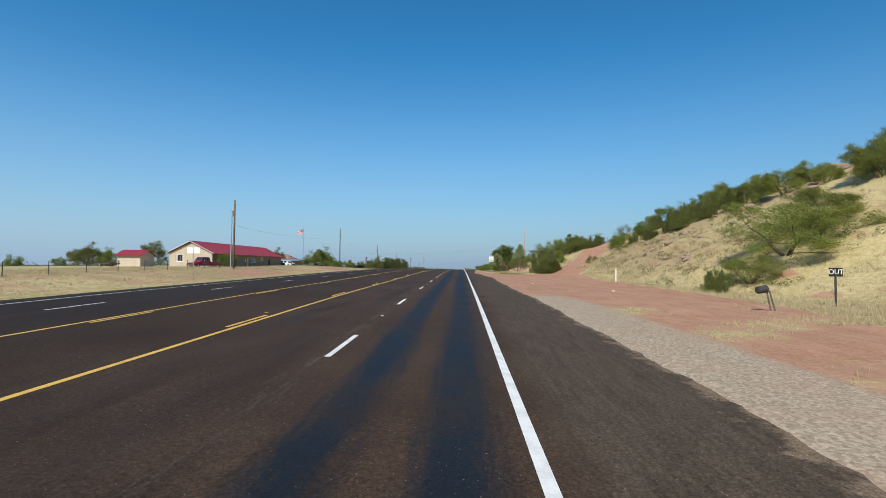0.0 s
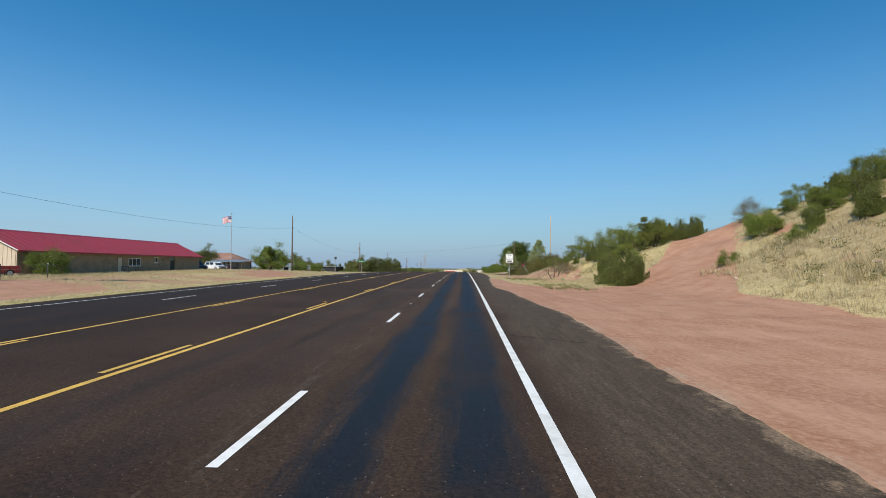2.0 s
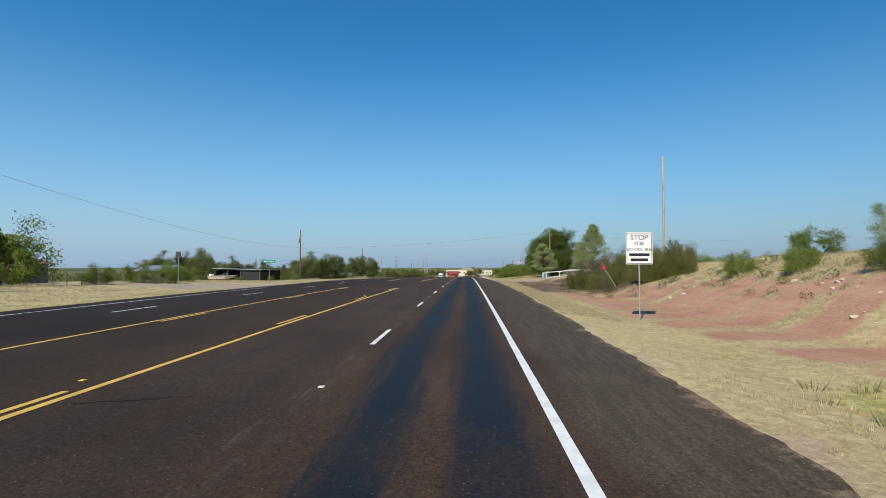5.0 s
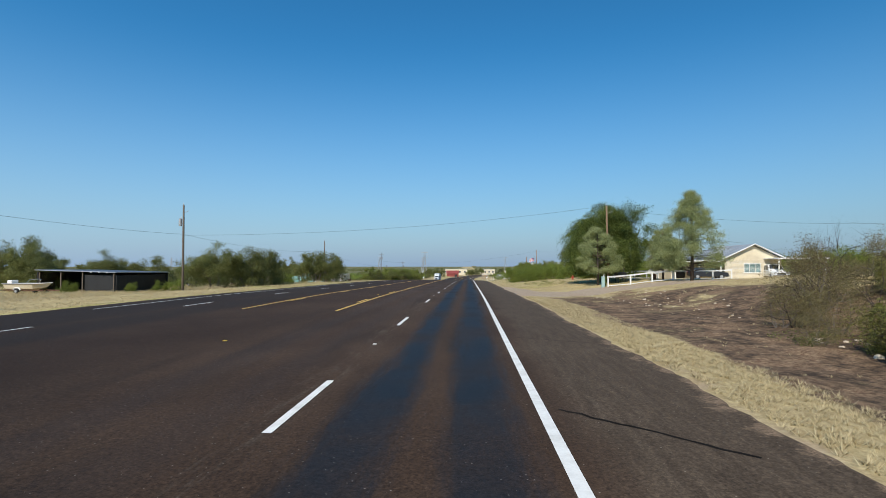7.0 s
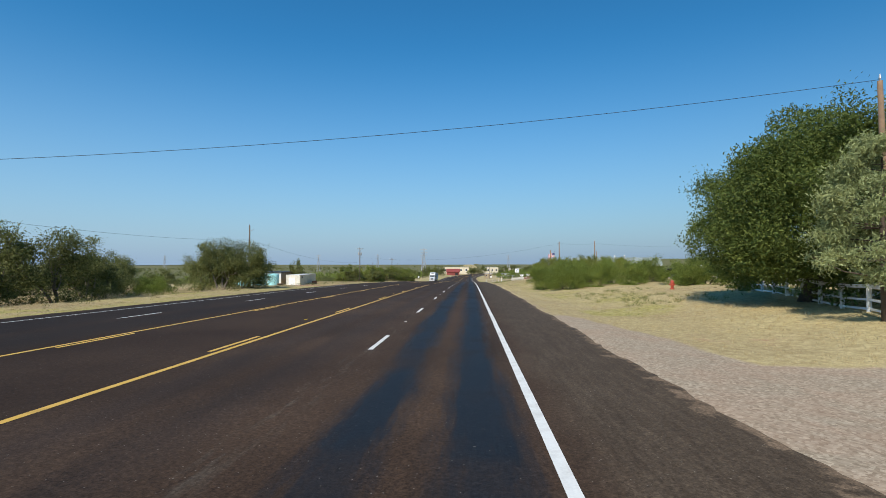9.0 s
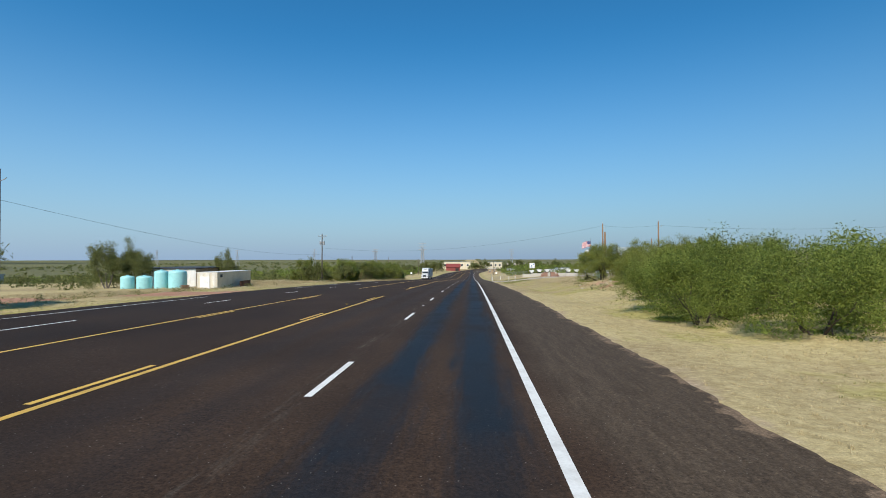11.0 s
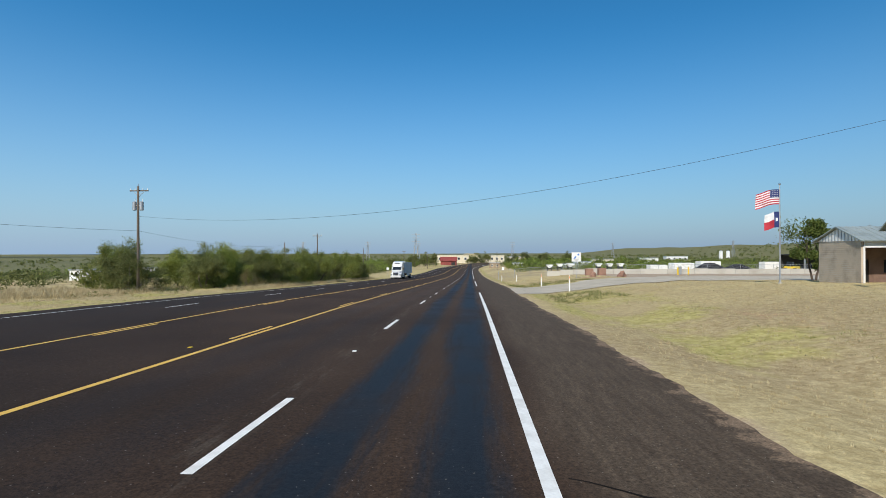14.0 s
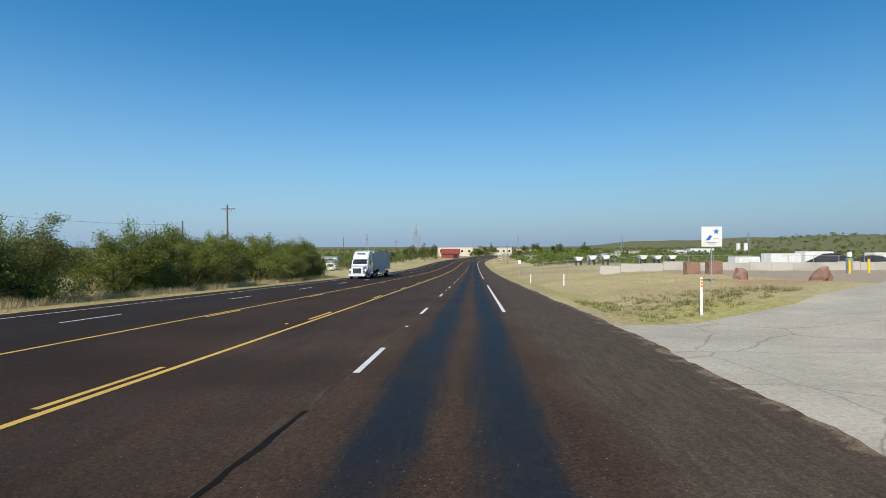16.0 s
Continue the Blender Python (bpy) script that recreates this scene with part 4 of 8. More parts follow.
            girth = thick[w] * np.sqrt(np.clip(t * 9 + 0.3, 0, 1)) * (1 - t) ** 0.62 * (0.82 + 0.3 * np.sin(11 * t + 2 * spin + w) * np.sin(3 * spin + 2 * w)) * rng.uniform(0.3, 1, n) ** 0.4
            lean_out = off[w] * (0.72 + 0.42 * t)
            C = np.concatenate([C[: leaves - n], np.stack([np.cos(a[w]) * lean_out + np.cos(spin) * girth, np.sin(a[w]) * lean_out + np.sin(spin) * girth, t * tall[w]], 1)])
        C[:, 2] = np.maximum(C[:, 2], 0.06)
        v, f = leaf_quads(C, size, ratio, rng, droop, up)
        crown = new("crown", quick_mesh("crown", v, f, leaf))
        crown.parent = ob
    return ob


def conifer(name, label, leaf, bark, seed, height, width, leaves, size, low=0.1, category="tree", group="", fuller=0.75, trunk=0.16):
    """A conical tree: straight trunk, tiers of limbs that lift at the ends, needles in tufts along them."""
    rng = np.random.RandomState(seed)
    geo = Geo().tube([(0, 0, -0.15), (0.05, 0, height * 0.4), (0, 0.04, height * 0.75), (0.02, 0, height * 0.98)], [trunk, trunk * 0.7, trunk * 0.35, 0.02], 7)
    tufts = []
    tiers = int(height * 3.2)
    for i in range(tiers):
        u = low + (1 - low) * (i + rng.uniform(-0.4, 0.4)) / tiers
        reach = width / 2 * (1 - u) ** fuller * rng.uniform(0.7, 1.15) + 0.15
        if u < low + 0.18:
            reach *= 0.72 + 1.5 * (u - low)
        for k in range(4 if u < 0.8 else 3):
            a = rng.uniform(0, 6.28)
            z = height * min(u, 0.97)
            dz = reach * rng.uniform(0.0, 0.4)
            pts = [(0, 0, z), (math.cos(a) * reach * 0.55, math.sin(a) * reach * 0.55, z + dz * 0.3), (math.cos(a + 0.15) * reach, math.sin(a + 0.15) * reach, z + dz)]
            geo.tube(pts, [0.045 * (1 - u) + 0.012, 0.02, 0.008], 4, cap=False)
            for s in np.linspace(0.3, 1, 6):
                side = (rng.rand(3) - 0.5) * reach * 0.45
                tufts.append(np.array(pts[1]) * (1 - s) + np.array(pts[2]) * s + side * (1, 1, 0.4))
    tufts = np.array(tufts)
    pick = rng.randint(0, len(tufts), leaves)
    C = tufts[pick] + rng.normal(size=(leaves, 3)) * np.array([0.17, 0.17, 0.13]) * (width / 4) ** 0.5
    C[:, 2] = np.maximum(C[:, 2], 0.08)
    ob = thing(name, label, category, group=group)
    part("trunk", geo, bark, ob, smooth=True)
    v, f = leaf_quads(C, size, 0.32, rng, -0.35)
    crown = new("crown", quick_mesh("crown", v, f, leaf))
    crown.parent = ob
    return ob


def plant(ob, x, y, rz=0.0, s=1.0, sz=None, first=[], sink=0.05):
    """The first call of a kind moves the thing itself, all others set copies."""
    m = Matrix.LocRotScale((x, y, land_at(x, y) - sink), Euler((0, 0, radians(rz))), None)
    if ob.name in first:
        ob = copy_thing(ob, m)
    else:
        first.append(ob.name)
        ob.matrix_basis = m
    ob.scale = (s, s, s if sz is None else sz)
    return ob


ML, CL = "feathery yellow-green mesquite with crooked dark limbs on dry ground", "dense dark green juniper bush on the stony bank"
MESQ_NEAR = [tree("mesquite_tree", ML, "tree", LEAF_MESQ, BARK, 14 + i, 4.6, 6.4, 0.15, 4, 0.75, 0.34, 4, 3, 0.62, 0.04, 42000, 0.060, 0.36, 0.20, 0.25, 0.16) for i in range(2)]
MESQ_OPEN = [tree("mesquite_tree", "airy grey-green mesquite with bare crooked limbs on the bank", "tree", LEAF_MESQ, BARK_GREY, 18 + i, 4.6, 6.4, 0.13, 3, 0.55, 0.36, 4, 3, 0.6, 0.04, 15000, 0.075, 0.36, 0.24, 0.2) for i in range(2)]
CEDAR_NEAR = [tree("juniper", CL, "bush", LEAF_CEDAR, BARK, 34 + i, 3.2, 3.4, 0.12, 3, 0.4, 0.33, 3, 3, 0.5, 0.10, 36000, 0.050, 0.5, 0.20, -0.3, spires=15) for i in range(2)]
MESQ = [tree("mesquite_tree", ML, "tree", LEAF_MESQ, BARK, 10 + i, 4.6, 6.4, 0.15, 4, 0.75, 0.34, 3, 3, 0.62, 0.04, 15000, 0.095, 0.45, 0.27, 0.25, 0.14) for i in range(2)]
CEDAR = [tree("juniper", CL, "bush", LEAF_CEDAR, BARK, 30 + i, 3.2, 3.2, 0.12, 3, 0.4, 0.33, 3, 3, 0.5, 0.10, 12000, 0.085, 0.5, 0.22, -0.3, spires=13) for i in range(3)]
OLIVE = [tree("scrub_tree", "dull olive-green scrub tree with grey twigs at the fence line", "tree", LEAF_OLIVE, BARK_GREY, 50 + i, 5.4, 6.0, 0.15, 3, 0.55, 0.32, 3, 3, 0.6, 0.05, 20000, 0.085, 0.5, 0.30, 0.05, 0.22) for i in range(3)]
BUSH = [tree("bush", "bright green rounded bush in dry grass", "bush", LEAF_BRIGHT, BARK, 70 + i, 2.4, 3.4, 0.07, 4, 0.9, 0.36, 3, 3, 0.6, 0.02, 10000, 0.070, 0.45, 0.24, 0.0, 0.35) for i in range(2)]
BUSH_NEAR = [tree("bush", "bright green rounded bush in dry grass", "bush", LEAF_BRIGHT, BARK, 74 + i, 2.4, 3.4, 0.07, 4, 0.9, 0.36, 4, 3, 0.6, 0.02, 26000, 0.042, 0.42, 0.20, 0.0, 0.32) for i in range(2)]
GREYB = [tree("bush", "half-bare brownish bush with tangled grey twigs", "bush", LEAF_BROWN, BARK_GREY, 80 + i, 2.6, 3.6, 0.07, 5, 1.0, 0.36, 4, 3, 0.6, 0.02, 8000, 0.042, 0.4, 0.20, 0.0, 0.08) for i in range(2)]
BARE = [tree("dead_tree", "leafless scorched tree with crooked dark branches", "tree", LEAF_BROWN, CHAR, 90 + i, 3.2, 4.4, 0.08, 3, 0.8, 0.36, 4, 3, 0.55, 0.03, 0) for i in range(2)]

# the hill on the right
for k, x, y, rz, s, sz in ((0, 29.5, 36.5, 20, 1.8, 0.95), (1, 34.5, 40.5, 140, 1.2, 0.72), (2, 24.8, 33.5, 250, 0.7, 0.5), (0, 46, 58, 70, 0.85, 0.55)):
    plant(MESQ_NEAR[k % 2], x, y, rz, s, sz)
for k, x, y, rz, s in ((0, 20.6, 30.4, 0, 0.62), (1, 33.5, 71.0, 60, 0.9), (2, 36.5, 74.5, 130, 1.0), (0, 38.8, 71.2, 200, 0.9), (1, 40.8, 70.6, 20, 0.95), (2, 44.3, 69.0, 100, 0.85),
                       (0, 47.2, 67.0, 170, 1.0), (1, 49.8, 64.5, 250, 0.75), (2, 30.8, 78.2, 10, 0.95), (0, 33.0, 80.5, 80, 1.05), (1, 36.6, 83.5, 160, 1.15), (2, 40.2, 86.0, 220, 1.15), (0, 43.5, 88.0, 290, 1.2),
                       (1, 40.0, 79.0, 30, 0.9), (2, 55.2, 62.5, 40, 0.95), (0, 58.5, 60.0, 100, 1.2), (1, 62, 58, 180, 1.3), (2, 66, 56, 240, 1.3), (0, 52.5, 57.2, 300, 0.7),
                       (0, 16.2, 84.6, 15, 1.05), (1, 18.3, 86.4, 95, 1.18), (2, 19.9, 88.6, 175, 1.0), (1, 20.5, 91.8, 40, 0.75),
                       (2, 20.5, 109.6, 15, 0.5), (1, 21.4, 107.2, 120, 0.95), (0, 21.9, 104.4, 250, 0.9), (1, 20.4, 101.6, 30, 0.7), (0, 24.4, 105.6, 200, 1.0), (2, 28.0, 104.6, 60, 1.25), (1, 30.0, 106.0, 200, 1.2), (0, 33.2, 110.5, 310, 1.2), (2, 36, 104, 0, 1.2), (1, 39, 97.5, 90, 1.1)):
    far_up = x > 30 or (26 < x and y > 99)
    plant((CEDAR if far_up else CEDAR_NEAR)[k if far_up else k % 2], x, y, rz, s * (0.74 if far_up else 1.0), s * (0.62 if far_up else 1.0))
for k, x, y, rz, s in ((0, 34.3, 68.6, 20, 1.25), (1, 37.2, 66.4, 140, 1.15), (0, 40.0, 64.6, 250, 1.2), (1, 31.6, 73.4, 60, 0.95), (0, 43.5, 62.8, 310, 1.0), (1, 36.6, 71.6, 200, 1.2)):
    plant(CEDAR_NEAR[k], x, y, rz, s, s * 0.85)
for k, x, y, rz, s in ((0, 29.4, 82.6, 40, 0.85), (1, 31.2, 86.0, 120, 0.9), (0, 33.0, 80.0, 200, 0.9), (1, 28.6, 76.6, 300, 0.6)):
    plant(BUSH[k], x, y, rz, s, s * 0.85)
for k, x, y, rz, s in ((0, 33.4, 92.5, 40, 0.9), (1, 35.0, 95.5, 120, 0.9), (0, 32.6, 88.4, 200, 0.7)):
    plant(GREYB[k], x, y, rz, s)
rh = np.random.RandomState(17)
for i in range(84):
    if i < 66:
        y = rh.uniform(36, 106)
        x = np.interp(y, (36, 60, 90, 106), (22, 18.5, 19, 16)) + np.interp(y, (36, 60, 75, 90, 100, 106), (37, 40, 32, 24, 16, 12)) * rh.uniform(0.5, 0.84)
        s = rh.uniform(0.5, 0.85)
    else:
        x, y, s = rh.uniform(22.5, 33), rh.uniform(99, 112), rh.uniform(0.4, 0.6)
    if float(seg_dist(x, y, 13, 64, 32, 98)) < 5.5:
        continue
    plant((CEDAR, MESQ, BUSH, GREYB)[rh.choice(4, p=(0.42, 0.28, 0.18, 0.12))][rh.randint(2)], x, y, rh.uniform(0, 360), s, s * rh.uniform(0.75, 1.0))
for k, x, y, rz, s in ((0, 28.0, 102.6, 20, 0.95), (1, 29.2, 100.6, 90, 0.9), (0, 30.6, 98.8, 160, 0.85), (1, 26.8, 104.4, 240, 0.8)):
    plant(CEDAR_NEAR[k], x, y, rz, s)
tall = conifer("juniper", "tall narrow dark green juniper on the bank", LEAF_CEDAR, BARK, 140, 5.2, 2.6, 6500, 0.10, 0.02, group="")
plant(tall, 25.4, 101.8, 0, 0.85)
plant(tall, 35.5, 114, 80, 1.0)
for k, x, y, rz, s, sz in ((1, 22.1, 122.6, 0, 0.85, 0.88), (2, 25.3, 116.5, 90, 1.0, 1.0), (1, 27.0, 112.0, 200, 1.0, 0.95), (0, 30.5, 116, 40, 1.0, 1.0), (0, 23.5, 126, 10, 0.6, 0.5), (2, 21.5, 163, 30, 0.6, 0.6)):
    plant((MESQ_OPEN if 110 < y < 124 else MESQ_NEAR)[k % 2], x, y, rz, s, sz)
for k, x, y, rz, s in ((0, 19.4, 113.4, 0, 0.4), (1, 19.6, 122.5, 60, 0.5), (0, 19.8, 128.5, 120, 0.55), (0, 30.2, 85, 30, 0.6), (1, 24.2, 79, 0, 0.5),
                       (1, 19.6, 134, 200, 0.6), (0, 23, 132, 250, 0.7)):
    plant(BUSH[k], x, y, rz, s)
for k, x, y, rz, s in ((0, 17.0, 116, 0, 0.8), (1, 15.6, 152, 90, 0.62), (0, 17.2, 157, 170, 0.7), (1, 19.5, 152, 230, 0.9), (1, 17.4, 109.5, 30, 0.6), (0, 26.5, 168, 50, 1.2)):
    plant(GREYB[k], x, y, rz, s)
plant(BARE[0], 15.5, 110.8, 0, 1.45, 1.15)
plant(GREYB[1], 17.2, 111.6, 20, 0.85, 0.75)
plant(BARE[1], 13.7, 112.0, 80, 0.55)
plant(BARE[1], 24.6, 176.5, 140, 1.05, 1.3)
plant(BARE[0], 27.0, 181.0, 40, 0.9, 1.25)
for k, x, y, rz, s, sz in ((0, 17.6, 162.6, 10, 0.9, 1.25), (1, 20.2, 165.4, 80, 1.0, 1.35), (0, 23.0, 166.2, 150, 1.0, 1.3), (1, 18.6, 168.4, 220, 0.9, 1.0), (0, 16.2, 166.4, 300, 0.8, 0.8)):
    plant(BARE[k], x, y, rz, s, sz)
for k, x, y, rz, s, sz in ((1, 19.8, 163.6, 110, 0.9, 1.2), (0, 22.2, 166.2, 190, 1.0, 1.3), (1, 16.6, 164.4, 260, 0.8, 0.9), (0, 17.8, 167.4, 20, 1.1, 1.2), (1, 15.6, 166.4, 80, 0.7, 0.7), (0, 19.6, 170.6, 300, 0.9, 1.0)):
    plant(GREYB[k], x, y, rz, s, sz)
SINGED = [tree("juniper", "half-scorched olive juniper with dead brown boughs on the burnt bank", "bush", LEAF_SINGED, CHAR, 44 + i, 3.2, 3.8, 0.12, 4, 0.7, 0.33, 4, 3, 0.6, 0.04, 26000, 0.052, 0.45, 0.15, 0.05, spires=30) for i in range(2)]
for k, x, y, rz, s, sz in ((0, 15.2, 159.4, 30, 0.8, 0.62), (1, 17.0, 161.0, 110, 0.85, 0.68), (0, 18.9, 158.6, 190, 0.95, 0.7), (1, 18.2, 155.6, 260, 0.85, 0.75), (0, 20.4, 154.2, 330, 1.0, 0.95), (1, 22.0, 158.0, 60, 1.0, 0.8), (0, 19.0, 149.6, 140, 0.85, 0.85), (1, 22.0, 149.6, 210, 1.0, 1.0), (0, 20.4, 145.4, 280, 0.9, 0.9), (1, 22.4, 163.0, 10, 1.0, 0.75), (0, 19.6, 151.8, 80, 0.8, 0.85), (1, 16.0, 156.0, 200, 0.7, 0.6), (0, 18.8, 147.4, 300, 0.9, 0.95), (1, 20.4, 161.0, 150, 0.9, 0.85), (1, 14.4, 157.4, 40, 0.78, 0.72)):
    plant(SINGED[k], x, y, rz, s, sz)
# scorched bushes before the drive
for k, x, y, rz, s in ((1, 22.4, 168.5, 200, 0.75), (0, 25.0, 164.5, 30, 0.85), (1, 28.5, 171, 20, 0.85)):
    plant(SINGED[k], x, y, rz, s)
for k, x, y, rz, s in ((1, 19.8, 169.5, 0, 0.95), (0, 21.8, 173.5, 70, 1.05), (1, 24.0, 171.0, 150, 1.05), (0, 26.5, 176, 230, 1.0), (1, 14.0, 161.5, 260, 0.5)):
    plant(GREYB[k], x, y, rz, s)
# yard of the cream house
pine_big = conifer("pine_tree", "tall grey-green pine in the fenced front yard", LEAF_PINE, BARK, 150, 9.2, 8.2, 60000, 0.085, 0.10, fuller=0.82, trunk=0.2)
plant(pine_big, 26.5, 200.6, 0, 1.0, 1.04)
pine_mid = conifer("pine_tree", "grey-green pine with a leaning trunk in the front yard", LEAF_PINE, BARK, 151, 6.2, 5.6, 44000, 0.080, 0.2, fuller=0.55, trunk=0.15)
plant(pine_mid, 25.2, 205.4, 0, 0.95)
plant(pine_mid, 17.7, 205.2, 120, 1.0, 1.08)
pecan = tree("pecan_tree", "large dark green broadleaf tree shading the yard fence", "tree", LEAF_PECAN, BARK, 160, 10.2, 13.8, 0.32, 1, 0.06, 0.24, 4, 3, 0.7, 0.06, 190000, 0.085, 0.5, 0.4, 0.25, 0.0, lumps=170, skirt=0.27)
plant(pecan, 20.5, 214.0, 120, 1.13, 1.02)
for k, x, y, rz, s in ((0, 30.5, 232, 0, 1.6), (1, 36, 236, 90, 1.8), (0, 43, 233, 180, 1.9), (1, 50, 228, 30, 1.8), (0, 55, 221, 70, 1.8), (0, 48, 214, 30, 1.5), (1, 51, 213, 100, 1.6), (0, 54.5, 212, 200, 1.6), (1, 25.0, 236, 100, 1.2), (0, 23.5, 236, 10, 0.9),
                       (1, 13.5, 244.5, 0, 1.2), (0, 11.8, 249, 60, 1.25), (1, 14.8, 251, 130, 1.4), (0, 17.5, 247, 200, 1.3), (1, 12.6, 254.5, 250, 1.15), (0, 16.5, 256.5, 20, 1.4), (1, 20.5, 253, 90, 1.25), (0, 21, 245, 160, 1.1),
                       (1, 24.5, 250, 220, 1.2), (0, 14.2, 261, 280, 1.05), (1, 19, 262, 330, 1.25), (0, 27, 258, 10, 1.3), (1, 24, 240, 60, 1.0), (0, 30, 244, 80, 1.4)):
    plant((BUSH_NEAR if x < 19 else BUSH)[k], x, y, rz, s)
for k, x, y, rz, s, sz in ((0, 18.2, 272.4, 0, 0.85, 0.86), (1, 19.0, 276.6, 80, 0.8, 0.7), (2, 22.6, 275.4, 160, 0.95, 0.85), (0, 25.6, 271.0, 240, 0.95, 0.8), (1, 16.9, 268.4, 200, 0.7, 0.62), (1, 16.4, 274.6, 150, 0.5, 0.5), (1, 17.6, 288.4, 30, 0.9, 0.95), (0, 19.4, 290.2, 130, 0.9, 0.95), (2, 22.0, 288.8, 110, 0.85, 0.8), (0, 24.6, 286.4, 200, 0.95, 0.84), (2, 27.4, 284, 300, 0.95, 0.84), (1, 30.8, 280.5, 60, 0.95, 0.84)):
    plant(MESQ_NEAR[k % 2], x, y, rz, s, sz)
yard_tree = tree("yard_tree", "bushy green tree beside the grey-roofed building", "tree", LEAF_PECAN, BARK, 161, 5.4, 4.6, 0.14, 2, 0.3, 0.3, 3, 3, 0.6, 0.05, 7000, 0.13, 0.5, 0.32, lumps=22)
plant(yard_tree, 38.0, 346.5, 0, 1.15, 1.25)
plant(BUSH_NEAR[0], 24.0, 227.6, 70, 0.62, 0.85)
plant(BUSH_NEAR[1], 23.4, 225.2, 190, 0.5, 0.7)

# left side of the road
for k, x, y, rz, s, sz in ((0, -92, 122, 0, 1.2, 1.05), (1, -98, 127, 60, 1.1, 0.9), (2, -76, 124, 120, 1.1, 1.2), (0, -49.5, 138.5, 0, 0.95, 0.95), (2, -53, 141, 80, 0.8, 0.75),
                           (0, -33.0, 214.5, 0, 1.3, 1.12), (1, -30.4, 219.0, 90, 1.25, 1.12), (2, -29.8, 224.5, 180, 1.25, 1.1), (0, -31.6, 230.0, 270, 1.15, 0.98), (1, -35.0, 221.5, 20, 1.3, 1.1),
                           (2, -29.0, 250.0, 40, 1.3, 1.25), (1, -26.6, 253.0, 130, 1.15, 1.12), (0, -32.4, 252, 210, 1.2, 1.1), (1, -28.6, 254.5, 300, 1.2, 1.2), (1, -33.5, 236, 70, 0.8, 0.8), (2, -36.5, 241, 190, 0.9, 0.85), (0, -31.8, 232.5, 310, 0.8, 0.8), (2, -58.5, 311, 60, 1.25, 1.45), (0, -56.0, 313.5, 100, 1.1, 1.45), (1, -44.6, 324.6, 0, 0.7, 1.28),
                           (1, -51, 205.5, 0, 0.9, 0.78), (0, -61.5, 205.5, 0, 1.25, 1.1), (1, -56, 209.5, 40, 1.35, 1.3), (2, -52.6, 206.5, 100, 1.1, 1.1), (0, -54, 222, 200, 1.2, 1.0), (1, -48, 225, 10, 1.15, 0.95), (2, -60, 216, 300, 1.2, 1.0), (1, -57, 229, 60, 1.0, 0.9), (2, -63, 233, 120, 1.2, 0.9), (0, -40, 240, 200, 0.8, 0.7), (1, -45, 231, 10, 0.8, 0.75), (2, -50, 244, 50, 0.9, 0.7), (1, -42, 258, 90, 0.8, 0.6)):
    plant(OLIVE[k], x, y, rz, s, sz)
oak = tree("tree", "round leafy green tree behind the parked cars", "tree", LEAF_BRIGHT, BARK, 165, 5.6, 7.4, 0.2, 2, 0.4, 0.3, 3, 3, 0.62, 0.05, 12000, 0.13, 0.48, 0.38, 0.0, 0.0, lumps=30)
plant(oak, -38.6, 143.5, 0, 1.15)
plant(oak, -114, 160, 60, 1.3)
for k, x, y, rz, s in ((0, -40.5, 87.8, 0, 1.15), (1, -35.6, 152, 60, 0.85), (0, -33.2, 160, 120, 0.8), (1, -37.5, 162, 200, 1.0), (0, -36.8, 170, 30, 1.0), (1, -41.5, 174, 300, 1.2), (0, -33.2, 205.8, 0, 0.62), (1, -31.2, 238, 50, 0.9),
                       (1, -33.2, 243, 170, 0.95), (0, -108, 132, 0, 1.1), (1, -118, 128, 60, 1.3), (0, -86, 118, 90, 0.9), (1, -43.0, 200.6, 0, 0.55), (0, -37.5, 203.5, 40, 0.5), (1, -35.8, 206.5, 40, 0.55)):
    plant(BUSH[k], x, y, rz, s)
rb = np.random.RandomState(7)
for i in range(46):
    y = 345 + i * 1.75 + rb.uniform(-0.8, 0.8)
    x = np.interp(y, (337, 345, 352, 362, 400, 425), (-33.5, -32.5, -27.5, -24.8, -24.5, -26)) - rb.choice((0.0, 0.0, 3.4, 6.5)) - rb.uniform(0, 1.2)
    which = rb.choice(3, p=(0.45, 0.2, 0.35))
    low = 0.72 if which == 2 else 1.0
    plant((MESQ, BUSH, OLIVE)[which][rb.randint(2)], x, y, rb.uniform(0, 360), rb.uniform(0.9, 1.2), rb.uniform(1.0, 1.35) * (low if which != 1 else 1.7))
for k, x, y, rz, s, sz in ((0, -28.5, 650, 0, 1.5, 1.7), (1, -23.5, 662, 80, 1.3, 1.7), (2, -35, 640, 150, 1.6, 1.6), (1, 10.0, 775, 20, 2.0, 1.5), (2, 3.0, 770, 220, 1.6, 1.2), (0, 17.0, 770, 70, 1.5, 1.9), (1, 36, 690, 120, 1.6, 1.5), (2, 46, 700, 10, 1.7, 1.7), (0, -46, 600, 60, 1.4, 1.2), (1, -40, 585, 200, 1.2, 1.1), (2, 60, 690, 90, 1.8, 1.6), (0, 75, 680, 10, 1.8, 1.6)):
    plant(OLIVE[k], x, y, rz, s, sz)
plant(GREYB[1], -24.2, 353.5, 0, 0.9)
plant(GREYB[0], -23.6, 361.5, 90, 0.8)

